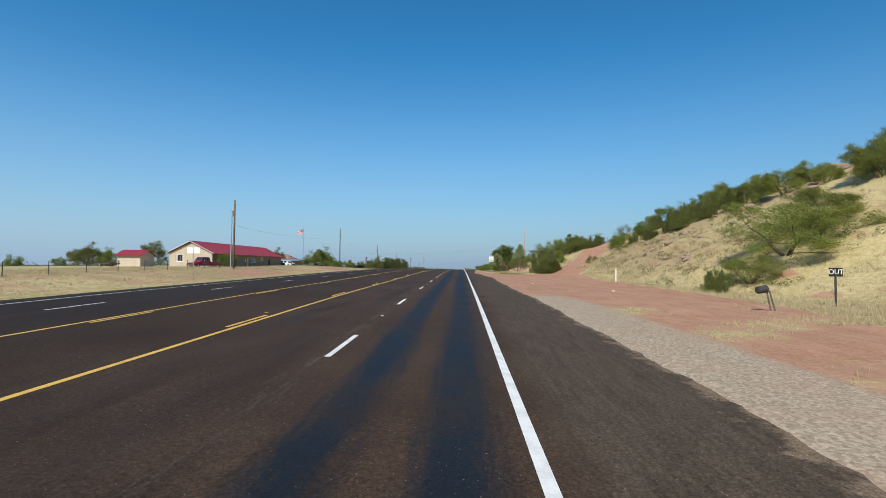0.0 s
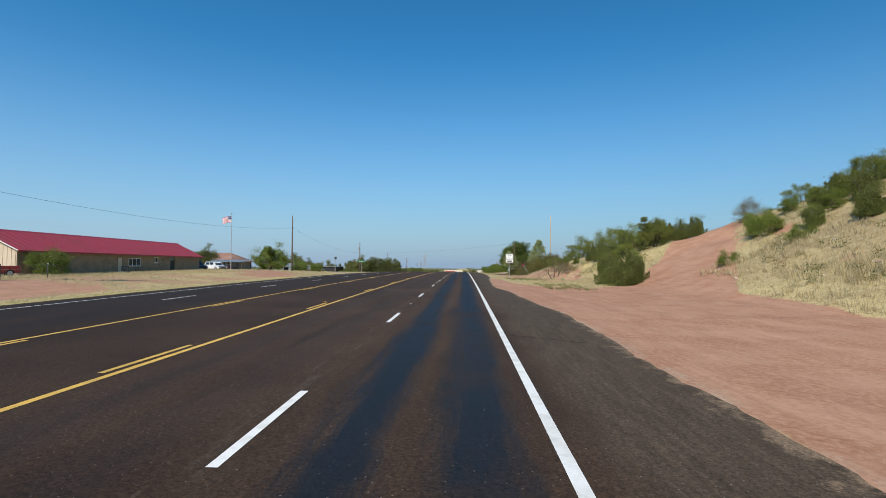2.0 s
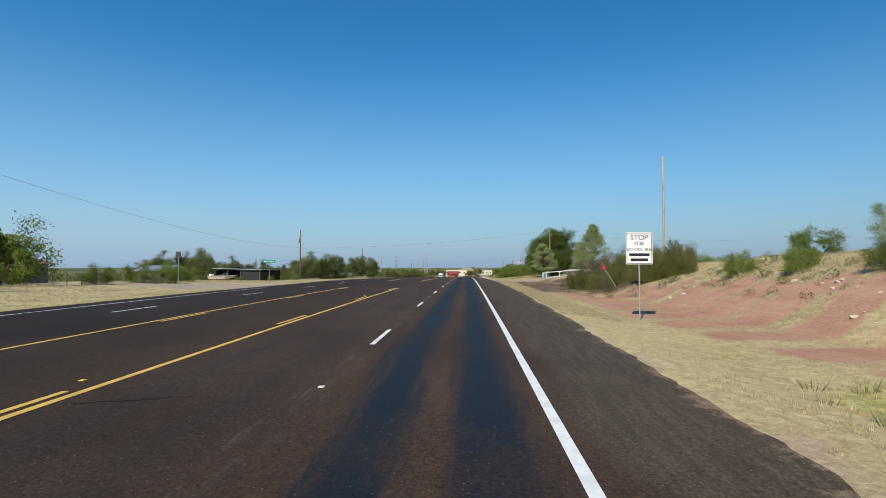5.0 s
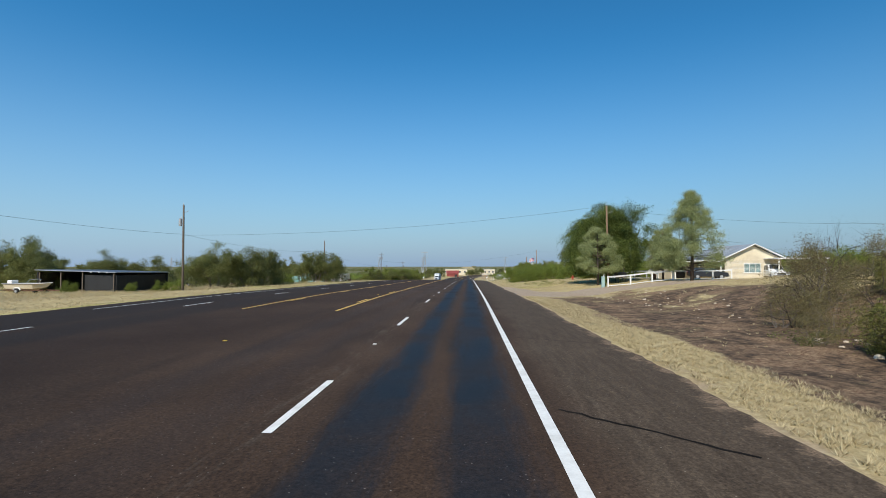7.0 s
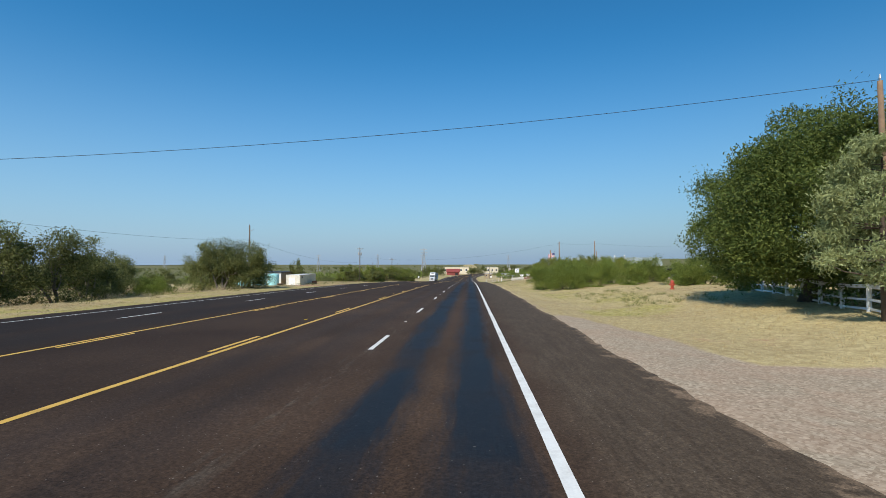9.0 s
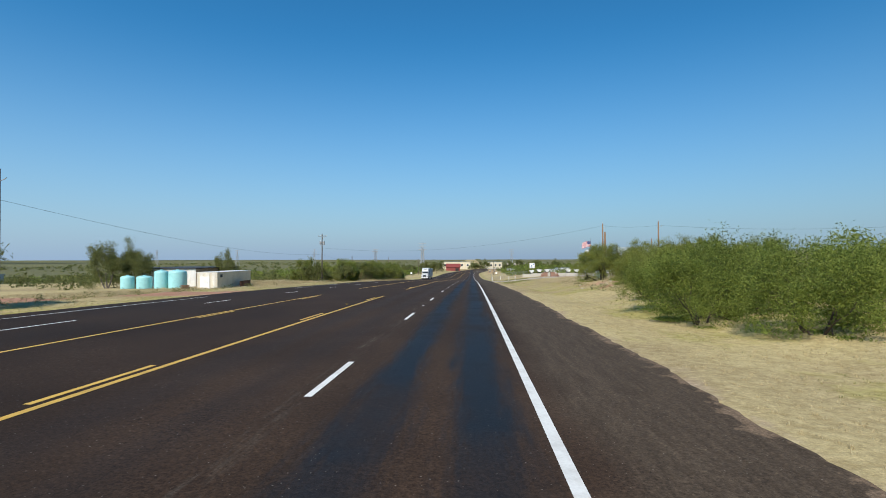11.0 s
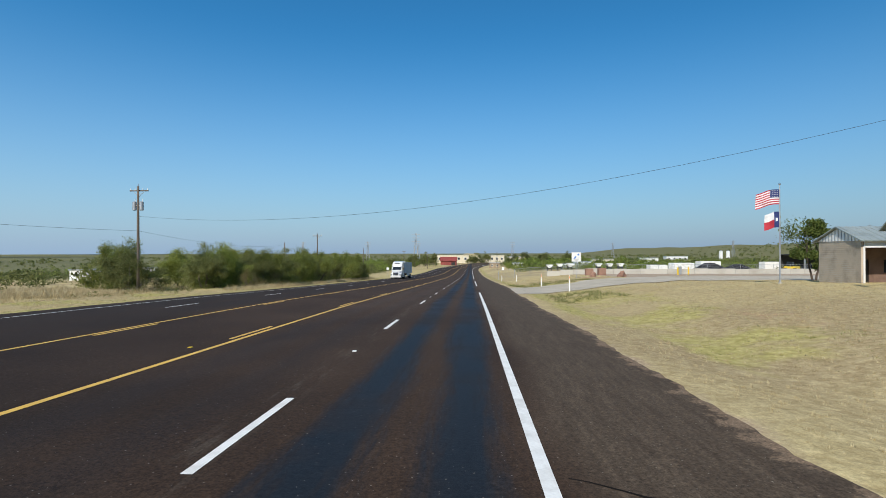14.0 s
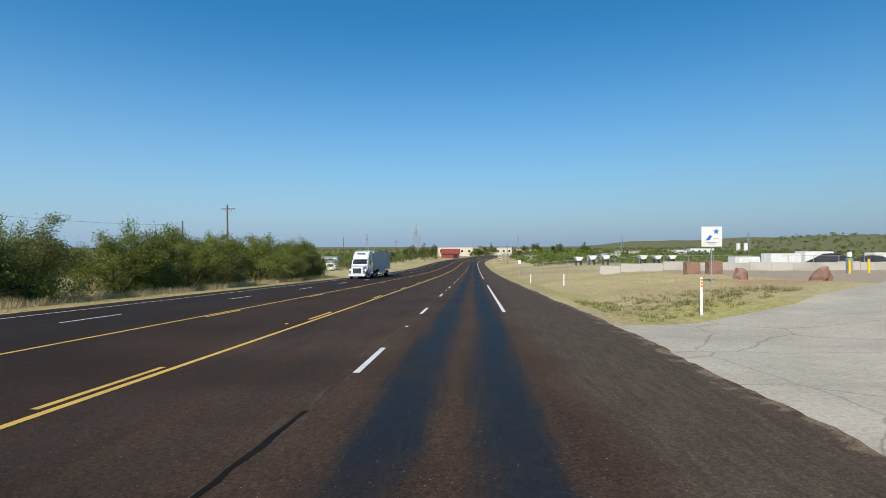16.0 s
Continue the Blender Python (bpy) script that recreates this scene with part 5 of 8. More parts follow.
# woods and brush in the distance
def brush(name, label, spots, leaf, seed, per, leaf_size):
    rng = np.random.RandomState(seed)
    n = len(spots)
    which = np.repeat(np.arange(n), per)
    d = rng.normal(size=(n * per, 3))
    d /= np.linalg.norm(d, axis=1, keepdims=True)
    d *= rng.uniform(0.55, 1.05, (n * per, 1)) * (1 + 0.25 * np.sin(5 * d[:, :1] + which[:, None]))
    S = np.array(spots)
    C = S[which, :3] + d * S[which, 3:4] * np.array([1, 1, 0.72])
    C[:, 2] += S[which, 3] * 0.55
    v, f = leaf_quads(C, leaf_size, 0.6, rng)
    k = np.repeat(S[which, 3] / 2.2, 3)[:, None]
    cc = np.repeat(C, 3, axis=0)
    v = cc + (v - cc) * k
    return tagged(new(name, quick_mesh(name, v, f, leaf)), label, "brush", kind="stuff")


rf2 = np.random.RandomState(5)
near_l, near_r, deep = [], [], []
for _ in range(800):
    y = rf2.uniform(150, 600)
    x = -rf2.uniform(58, 260) if y < 330 else -rf2.uniform(44, 260)
    near_l.append((x, y, land_at(x, y), rf2.uniform(1.1, 2.5)))
for _ in range(150):
    y = rf2.uniform(425, 620)
    x = -rf2.uniform(32, 80)
    near_l.append((x, y, land_at(x, y), rf2.uniform(1.2, 2.6)))
for _ in range(850):
    y = rf2.uniform(440, 900)
    x = rf2.uniform(22, 330) if y > 500 else rf2.uniform(84, 330)
    near_r.append((x, y, land_at(x, y), rf2.uniform(1.2, 3.0)))
for _ in range(160):
    y, x = rf2.uniform(120, 330), rf2.uniform(62, 200)
    near_r.append((x, y, land_at(x, y), rf2.uniform(1.2, 2.4)))
for _ in range(420):
    y = rf2.uniform(950, 1900)
    x = rf2.uniform(440, 1300)
    deep.append((x, y, land_at(x, y), rf2.uniform(2.2, 4.8)))
for _ in range(1500):
    y = rf2.uniform(560, 2200)
    x = rf2.uniform(-900, 1100)
    if abs(x + 6 - float(bend(y))) > 24 and not (560 < y < 800 and -40 < x < 45):
        deep.append((x, y, land_at(x, y), rf2.uniform(2.0, 4.2)))
belt = []
for _ in range(760):
    y = rf2.uniform(502, 770)
    x = rf2.uniform(24, 110) if rf2.rand() < 0.5 else rf2.uniform(24, 330)
    belt.append((x + float(bend(y)) * 0.6, y, land_at(x, y) - 0.3, rf2.uniform(1.4, 2.9)))
for _ in range(760):
    y = rf2.uniform(430, 760)
    x = -rf2.uniform(36, 110) if rf2.rand() < 0.6 else -rf2.uniform(36, 300)
    belt.append((x, y, land_at(x, y) - 0.3, rf2.uniform(1.4, 2.9)))
for _ in range(60):
    y = rf2.uniform(560, 800)
    x = rf2.choice((-1, 1)) * rf2.uniform(34, 150)
    belt.append((x, y, land_at(x, y), rf2.uniform(3.0, 4.4)))
brush("woods", "belt of green mesquite and shade trees round the town", belt, LEAF_BRIGHT, 205, 120, 0.38)
brush("brush", "grey-green mesquite brush spread over the low plain", near_l, LEAF_OLIVE, 201, 150, 0.29)
brush("brush", "green mesquite brush beyond the equipment yard", near_r, LEAF_OLIVE, 202, 150, 0.29)
brush("brush", "dark scattered brush and trees towards the horizon", deep, LEAF_OLIVE, 203, 34, 0.8)


def grass(name, label, spots, mat, seed, blades, hgt, leanout=0.5):
    """Tufts of thin blades; spots: x, y, z, scale."""
    rng = np.random.RandomState(seed)
    S = np.array(spots)
    n = len(S) * blades
    w = np.repeat(np.arange(len(S)), blades)
    s = S[w, 3:4] * hgt * rng.uniform(0.5, 1.2, (n, 1))
    a = rng.uniform(0, 6.28, n)
    root = S[w, :3] + np.stack([np.cos(a), np.sin(a), 0 * a], 1) * (s * 0.7)
    tip = root + np.stack([np.cos(a) * leanout, np.sin(a) * leanout, 0 * a + 1], 1) * s
    side = np.stack([-np.sin(a), np.cos(a), 0 * a], 1) * (0.006 + 0.022 * s)
    root[:, 2] -= 0.03
    v = np.stack([root - side, root + side, tip], 1).reshape(-1, 3)
    return tagged(new(name, quick_mesh(name, v, np.arange(3 * n).reshape(-1, 3), mat)), label, "grass", kind="stuff")


rg = np.random.RandomState(9)
N = 250000
qx = np.concatenate([rg.uniform(6.6, 40, N), rg.uniform(-48, -18, N // 2)])
qy = np.concatenate([rg.uniform(-2, 400, N), rg.uniform(0, 430, N // 2)])
fd, fg, fb, fgr, fs = fields(qx, qy)
er_q = road_right(qy)
clump = 0.5 + 0.5 * waves(qx, qy, 5, 71)
room = (1 - smooth01((fd - 0.42) / 0.25)) * (1 - smooth01((fg - 0.3) / 0.3)) * (1 - 0.96 * smooth01((fb - 0.3) / 0.25))
room *= np.where(qx > 0, smooth01((qx - er_q - 0.2) / 0.6), smooth01((-qx - 18.2) / 0.6))
apron = (qy > 338) & (qy < 386) & (qx > 6) & (qx > (qy - 356) * 1.15 + 8) & (qx > 0) & ~((qy < 345 + 0.1 * qx) & (qy < 340 + 0.25 * (qx - 8)))
lane_l = (qx < 0) & (np.abs(qy - 156) < 9)
thin = np.clip(1.25 - np.abs(qx - np.where(qx > 0, 8, -20)) / 34, 0.2, 1)
thin = np.where((qx > 20) & (qy < 105), thin * 0.4, thin)
ok = (rg.rand(len(qx)) < room * (0.25 + 0.75 * clump) * thin) & ~apron & ~lane_l
gxy = np.stack([qx, qy], 1)[ok]
gz = land(gxy[:, 0], gxy[:, 1])
# mown low beside the road, rank on the banks and under bushes
tallness = np.where(gxy[:, 0] > 0, np.interp(gxy[:, 0] - road_right(gxy[:, 1]), (0, 2, 6, 9, 13), (0.3, 0.35, 0.45, 0.7, 1.05)), np.interp(-gxy[:, 0], (18, 24, 30, 36), (0.35, 0.4, 0.5, 1.2)))
tallness = np.where((gxy[:, 0] > 0) & (gxy[:, 1] > 190), np.minimum(tallness * 0.6, 0.32), tallness)
tallness = np.where((gxy[:, 0] > 0) & (gxy[:, 1] > 112) & (gxy[:, 1] <= 190), tallness * 0.6, tallness)
isgreen = fields(gxy[:, 0], gxy[:, 1])[3] + rg.uniform(-0.2, 0.2, len(gz)) > 0.52
sp = np.concatenate([gxy, gz[:, None], tallness[:, None]], 1)
grass("grass", "dry straw-coloured grass on the verges and banks", sp[~isgreen], GRASS_DRY, 301, 12, 0.24)
grass("grass", "green and yellow grass tufts near the pavement", sp[isgreen], GRASS_GREEN, 302, 7, 0.22)
# flattened straw beside the pavement
ly = rg.uniform(124, 184, 7000)
lx = road_right(ly) + rg.uniform(0.2, 3.0, 7000)
lie = np.stack([lx, ly, land(lx, ly) + 0.02, rg.uniform(0.5, 1.5, len(lx))], 1)
grass("grass", "flattened pale straw lying along the shoulder", lie, GRASS_DRY, 305, 9, 0.055, 2.0)
rank = []
for x0, x1, y0, y1, n in ((8.5, 20, 356.5, 369, 330), (9, 14, 328, 337, 120), (8.5, 13, 100, 112, 110), (9.5, 13, 76, 86, 90), (12, 19, 219, 236, 110)):
    for _ in range(n):
        x, y = rg.uniform(x0, x1), rg.uniform(y0, y1)
        if not (y > 355 and x > (y - 355) * 1.2 + 8.5):
            rank.append((x, y, land_at(x, y), rg.uniform(0.4, 1.1)))
grass("grass", "rank green grass round the paved apron and ditches", rank, GRASS_GREEN, 304, 30, 0.27, 0.7)
tallspots = []
for x0, x1, y0, y1, n in ((22, 30, 60, 80, 200), (20, 34, 45, 66, 200), (17.5, 24, 274, 290, 420), (-44, -30, 334, 340, 200), (-33, -29, 205, 210, 120), (20, 27, 283, 300, 60), (-31, -27, 226, 246, 60), (-24.5, -21.5, 346, 425, 520), (-52, -30, 337, 350, 520)):
    for _ in range(n):
        x, y = rg.uniform(x0, x1), rg.uniform(y0, y1)
        tallspots.append((x, y, land_at(x, y), rg.uniform(0.6, 1.4)))
grass("grass", "tall pale dry grass in clumps", tallspots, GRASS_DRY, 303, 34, 0.46, 0.5)


# low weeds among the grass of the hill and banks
weeds = []
for x0, x1, y0, y1, n in ((21, 48, 42, 96, 420), (17, 24, 104, 142, 160), (12, 22, 142, 164, 70), (20, 34, 30, 44, 80), (14, 24, 262, 300, 60), (-40, -24, 210, 300, 160), (-30, -24, 330, 420, 90)):
    for _ in range(n):
        x, y = rg.uniform(x0, x1), rg.uniform(y0, y1)
        if float(seg_dist(x, y, 14, 69, 31.5, 98)) > 5.5:
            weeds.append((x, y, land_at(x, y) - 0.1, rg.uniform(0.18, 0.55)))
brush("weeds", "low grey-green weeds and small shrubs on the banks", weeds, LEAF_OLIVE, 204, 120, 0.24)


# ---- stones ----
def stone_mesh(name, mat, seed, flat=0.6):
    bm = bmesh.new()
    bmesh.ops.create_icosphere(bm, subdivisions=2, radius=0.5)
    for v in bm.verts:
        n = noise.noise(v.co * 2.2 + Vector((seed, 0, 0))) * 0.5 + 0.25 * noise.noise(v.co * 5 + Vector((0, seed, 0)))
        v.co *= 1 + n
        v.co.z *= flat
        v.co.x = round(v.co.x * 6) / 6 * 0.5 + v.co.x * 0.5
    me = bpy.data.meshes.new(name)
    bm.to_mesh(me)
    bm.free()
    me.materials.append(mat)
    return me


RS = [stone_mesh("rock", ROCK, i, 0.5) for i in range(4)]
PS = [stone_mesh("rock", ROCK_PALE, 9 + i, 0.65) for i in range(4)]


def stones(label, meshes, spots, group):
    for i, (x, y, s) in enumerate(spots):
        ob = tagged(new("rock", meshes[i % len(meshes)]), label, "rock", group)
        ob.location, ob.scale = (x, y, land_at(x, y) + 0.08 * s), (s, s * (0.6 + 0.5 * random.random()), s * 0.8)
        ob.rotation_euler = (random.uniform(-0.2, 0.2), random.uniform(-0.2, 0.2), random.uniform(0, 6.28))


stones("weathered sandstone slab jutting from the hillside", RS, [(51.6, 61.0, 3.4), (49.0, 62.6, 2.0), (46.6, 64.2, 2.4), (54.0, 60.2, 2.0), (27.0, 61.2, 1.6), (28.2, 62.4, 1.2), (29.5, 60.6, 1.5), (25.8, 63.0, 1.0), (36.2, 55.0, 1.6), (38.8, 58.5, 1.9), (41.5, 60.0, 1.5), (31.8, 58.0, 1.2), (30.8, 66.8, 1.1), (33.4, 64.5, 1.4), (44.0, 54.0, 1.6), (27.9, 59.0, 0.9)], "sandstone slabs on the hill")
hillrocks = []
for _ in range(60):
    x = random.uniform(24, 62)
    hillrocks.append((x, np.interp(x, (24, 36, 50, 62), (56, 62, 58, 54)) + random.uniform(-10, 12), random.uniform(0.35, 1.3)))
stones("brown weathered rock lying on the dry hillside", RS, hillrocks, "loose rocks on the hill")
pale = []
for x0, x1, y0, y1, n in ((15.5, 20, 97, 108, 34), (15.6, 19.5, 108, 120, 40), (16, 20, 120, 138, 22), (14, 17, 158, 163, 14), (13, 20, 277, 286, 14), (22, 30, 50, 76, 22), (9.5, 14, 30, 60, 3)):
    for _ in range(n):
        pale.append((random.uniform(x0, x1), random.uniform(y0, y1), random.uniform(0.10, 0.34)))
for _ in range(46):
    pale.append((random.uniform(13, 19), random.uniform(170, 190), random.uniform(0.07, 0.2)))
stones("small pale broken limestone on the bank", PS, pale, "loose pale stones")


# prickly pears among the stones
def prickly_pear(seed):
    rng = np.random.RandomState(seed)
    ob = thing("prickly_pear", "pale yellow-green prickly pear clump on the red bank", "cactus", group="prickly pears")
    for i in range(13):
        a, r = rng.uniform(0, 6.28), rng.uniform(0, 0.42)
        z = 0.14 + (0.22 if i > 8 else 0.0) + rng.uniform(0, 0.06)
        m = Matrix.Translation((math.cos(a) * r, math.sin(a) * r, z)) @ Euler((rng.uniform(-0.5, 0.5), rng.uniform(-0.5, 0.5), rng.uniform(0, 6.28))).to_matrix().to_4x4()
        geo = Geo()
        ring = [(math.cos(t * 0.785) * 0.11, 0, math.sin(t * 0.785) * 0.15) for t in range(8)]
        v = [m @ Vector((0, -0.028, 0)), m @ Vector((0, 0.028, 0))] + [m @ Vector(p) for p in ring]
        geo.add(v, [(0, 2 + t, 2 + (t + 1) % 8) for t in range(8)] + [(1, 2 + (t + 1) % 8, 2 + t) for t in range(8)])
        part("pad", geo, CACTUS, ob, smooth=True)
    return ob


PEARS = [prickly_pear(5), prickly_pear(6)]
rp = np.random.RandomState(23)
for i in range(26):
    x, y = (rp.uniform(16.6, 19.5), rp.uniform(275, 286)) if i < 12 else (rp.uniform(15.0, 20.5), rp.uniform(103, 118))
    plant(PEARS[i % 2], x, y, rp.uniform(0, 360), rp.uniform(0.45, 0.8), sink=0.02)


# ---- poles, wires, signs ----
def wire(name, label, a, b, sag, r=0.010):
    a, b = Vector(a), Vector(b)
    pts = []
    for i in range(25):
        u = i / 24
        p = a.lerp(b, u)
        p.z -= sag * 4 * u * (1 - u)
        pts.append(p)
    return tagged(Geo().tube(pts, [r] * 25, 4).part(name, WIRE), label, "cable")


def transformer(ob, x, z, side=1):
    can = part("transformer", Geo().tube([(x, 0, z - 0.5), (x, 0, z - 0.46), (x, 0, z + 0.36), (x, 0, z + 0.42)], [0.16, 0.2, 0.2, 0.12], 12), STEEL, ob, "grey steel transformer can")
    part("bushing", Geo().cyl((x + 0.05, 0.06, z + 0.42), (x + 0.05, 0.06, z + 0.7), 0.035, 0.02, 8), WHITE, can)
    part("bracket", Geo().box(x / 2, 0, z, abs(x), 0.06, 0.08), STEEL, can)


def utility_pole(x, y, top, mat=None, arm=0.0, can=0, label="", r=0.15, lean=0.0, ground=None, insul=True):
    z0 = land_at(x, y) if ground is None else ground
    h = top - z0
    ob = thing("utility_pole", label or "weathered brown wooden utility pole beside the road", "utility pole", (x, y, z0), group="poles along the road")
    part("shaft", Geo().tube([(0, 0, -0.4), (lean * 0.3, 0, h * 0.3), (lean * 0.7, 0, h * 0.7), (lean, 0, h)], [r, r * 0.92, r * 0.8, r * 0.68], 10), mat or WOOD_POLE, ob, smooth=True)
    if insul:
        part("insulator", Geo().tube([(lean, 0, h), (lean, 0, h + 0.12), (lean, 0, h + 0.2), (lean, 0, h + 0.28)], [0.02, 0.05, 0.035, 0.015], 8), STEEL, ob)
        part("bracket", Geo().tube([(lean, 0, h - 0.9), (lean + 0.45, 0, h - 0.75), (lean + 0.6, 0, h - 0.65)], [0.03, 0.025, 0.03], 6), STEEL, ob)
    if arm:
        cross = part("crossarm", Geo().box(lean, 0.16, h - 0.45, arm, 0.09, 0.12), WOOD_POLE, ob, bevel=0.01)
        for s in (-1, -0.45, 0.45, 1):
            part("insulator", Geo().cyl((lean + s * arm * 0.46, 0.16, h - 0.39), (lean + s * arm * 0.46, 0.16, h - 0.2), 0.04, 0.025, 8), WHITE, cross)
        for s in (-1, 1):
            part("brace", Geo().cyl((lean + s * arm * 0.3, 0.12, h - 0.48), (lean, 0.12, h - 1.1), 0.015, n=5), STEEL, ob)
    for k in range(can):
        transformer(ob, -0.38 if k == 0 else 0.38, h - 2.0)
    return ob


A = utility_pole(-32.2, 71.6, 12.0, can=1, r=0.17)
for dz in (0,):
    spare = thing("conduit_post", "pale grey metal service post beside the wooden pole", "post", (-32.5, 71.3, land_at(-32.5, 71.3)))
    part("shaft", Geo().tube([(0, 0, -0.3), (0, 0, 8.0)], [0.09, 0.08], 10), STEEL, spare)
    part("cap", Geo().tube([(0, 0, 8.0), (0.05, 0, 8.25), (0.2, 0, 8.2)], [0.08, 0.08, 0.05], 8), STEEL, spare)
    part("clamp", Geo().box(0.25, 0.2, 7.2, 0.6, 0.06, 0.08), STEEL, spare)
utility_pole(-30.4, 133.5, 12.2)
utility_pole(-31.6, 204.2, 10.5, can=1)
utility_pole(-30.9, 262.4, 8.8)
utility_pole(-31.4, 343.2, 7.8, arm=2.0, can=2)
utility_pole(-30.5, 402.5, 4.9, arm=2.0)
utility_pole(-39.6, 407.5, 3.15, insul=False)
utility_pole(19.45, 207.3, 10.4, WOOD_POLE_RED, label="reddish wooden service pole by the white gate", r=0.14, lean=-0.15)
utility_pole(22.4, 154.0, 14.4, WOOD_PALE, label="tall bare pale pole on the bank", r=0.12, insul=False)
utility_pole(25.3, 318.4, 8.2, WOOD_POLE_RED, label="brown wooden pole in front of the grey-roofed building", r=0.15)
utility_pole(33.2, 314.0, 8.2, WOOD_POLE_RED, label="brown wooden pole behind the bushes", r=0.15)
utility_pole(19.1, 292.5, 5.5, WOOD_POLE_RED, label="short brown wooden pole behind the bushes", r=0.15, insul=False)
utility_pole(37.5, 330.0, 6.0, WOOD_POLE_RED, label="short brown pole beyond the bank", r=0.12, insul=False)
utility_pole(-45, 520, 2.5)
utility_pole(-32, 560, 1.5, arm=2.0)
utility_pole(16.5, 560, 0.5)
utility_pole(-24, 610, 0.0)
for a, b, s in (((-32.2, 71.6, 8.1), (-30.4, 133.5, 9.9), 1.0), ((-30.4, 133.5, 9.9), (-31.6, 204.2, 7.0), 1.2), ((-31.6, 204.2, 7.0), (-30.9, 262.4, 6.6), 0.9), ((-30.9, 262.4, 6.6), (-31.4, 343.2, 3.2), 1.3),
                ((-31.4, 343.2, 3.2), (-39.6, 407.5, 2.6), 0.9), ((-31.6, 204.2, 6.9), (19.3, 207.3, 10.45), 0.9), ((19.3, 207.3, 10.05), (62, 214, 8.8), 0.8), ((19.3, 207.3, 9.4), (40, 216, 6.2), 0.5),
                ((-31.4, 343.2, 4.7), (25.3, 318.4, 7.86), 2.2), ((25.3, 318.4, 7.86), (33.2, 314.0, 7.6), 0.3), ((33.2, 314, 7.6), (70, 300, 7), 0.8)):
    wire("power_line", "thin dark overhead power line with a slight sag", a, b, s)


def lattice_tower(x, y, h):
    z = land_at(x, y)
    ob = thing("transmission_tower", "distant grey steel lattice transmission tower", "tower", (x, y, z), group="far transmission towers")
    for sx in (-1, 1):
        for sy in (-1, 1):
            part("leg", Geo().tube([(sx * h * 0.09, sy * h * 0.09, 0), (sx * h * 0.025, sy * h * 0.025, h * 0.7), (sx * h * 0.02, sy * h * 0.02, h)], [0.35, 0.3, 0.25], 4), STEEL, ob)
    for k, u in enumerate((0.2, 0.38, 0.54, 0.68)):
        w = h * (0.09 - 0.09 * u) + h * 0.02
        part("lacing", Geo().tube([(-w, -w, h * u), (w, -w, h * (u + 0.13))], [0.22, 0.22], 4).tube([(w, -w, h * u), (-w, -w, h * (u + 0.13))], [0.22, 0.22], 4), STEEL, ob)
    for u in (0.72, 0.84, 0.95):
        part("crossarm", Geo().box(0, 0, h * u, h * 0.3, 0.5, 0.5), STEEL, ob)
    return ob


for x, y, h in ((-62, 900, 34), (-190, 1250, 36), (-110, 1400, 36), (-330, 1300, 36), (-520, 1350, 36), (88, 1350, 36), (330, 1500, 36), (600, 1500, 38), (900, 1500, 38), (-800, 1500, 38)):
    lattice_tower(x, y, h)
for i in (0, 9):
    ob = thing("storage_silo", "pair of pale silos far off on the skyline", "silo", (455 + i * 1.4, 1250, land_at(455, 1250)))
    part("shell", Geo().cyl((0, 0, 0), (0, 0, 16), 3.2, n=16), WHITE, ob)
    part("cap", Geo().tube([(0, 0, 16), (0, 0, 17.2)], [3.2, 0.6], 16), STEEL, ob)


def sign_post(name, label, x, y, w, h, zc, face, post_r=0.035, rz=0.0, back=None, posts=(0,), z0=None):
    g = land_at(x, y) if z0 is None else z0
    ob = thing(name, label, "sign", (x, y, g), rz)
    for px in posts:
        part("post", Geo().cyl((px, 0.03, -0.3), (px, 0.03, zc - g + h / 2 - 0.02), post_r, n=8), STEEL, ob)
    pl = part("panel", Geo().box(0, 0, zc - g, w, 0.02, h), face, ob, bevel=0.004)
    return ob, pl, zc - g


def facing(x, z, y=-0.013):
    """A lettering pose on a panel that faces back down the road."""
    return Matrix.Translation((x, y, z)) @ Euler((radians(90), 0, 0)).to_matrix().to_4x4()


sg, pl, zc = sign_post("road_sign", "white rectangular school bus sign with black lettering on a post", 10.5, 125.2, 1.22, 1.5, 4.1, WHITE)
part("border", Geo().box(0, -0.012, zc + 0.71, 1.16, 0.006, 0.02).box(0, -0.012, zc - 0.71, 1.16, 0.006, 0.02).box(-0.57, -0.012, zc, 0.02, 0.006, 1.4).box(0.57, -0.012, zc, 0.02, 0.006, 1.4), BLACK, pl)
words("STOP", 0.34, BLACK, pl, facing(0, zc + 0.50))
words("FOR", 0.24, BLACK, pl, facing(0, zc + 0.21))
words("SCHOOL BUS", 0.19, BLACK, pl, facing(0, zc - 0.06))
part("lettering", Geo().box(0, -0.012, zc - 0.30, 0.94, 0.004, 0.13).box(0, -0.012, zc - 0.54, 0.80, 0.004, 0.13), BLACK, pl)

sg, pl, zc = sign_post("street_sign", "green street sign with white lettering pointing to a cemetery", -23.7, 167.6, 1.62, 0.36, 3.85, SIGN_GREEN)
words("Cemetery", 0.26, WHITE, pl, facing(0.12, zc))
part("arrow", Geo().prism([(-0.72, 0), (-0.60, 0.1), (-0.60, 0.04), (-0.44, 0.04), (-0.44, -0.04), (-0.60, -0.04), (-0.60, -0.1)], "y", -0.016, -0.012, Matrix.Translation((0, 0, zc))), WHITE, pl)
part("post", Geo().cyl((0, 0.03, 0), (0, 0.03, zc), 0.035, n=6), RUST, sg)

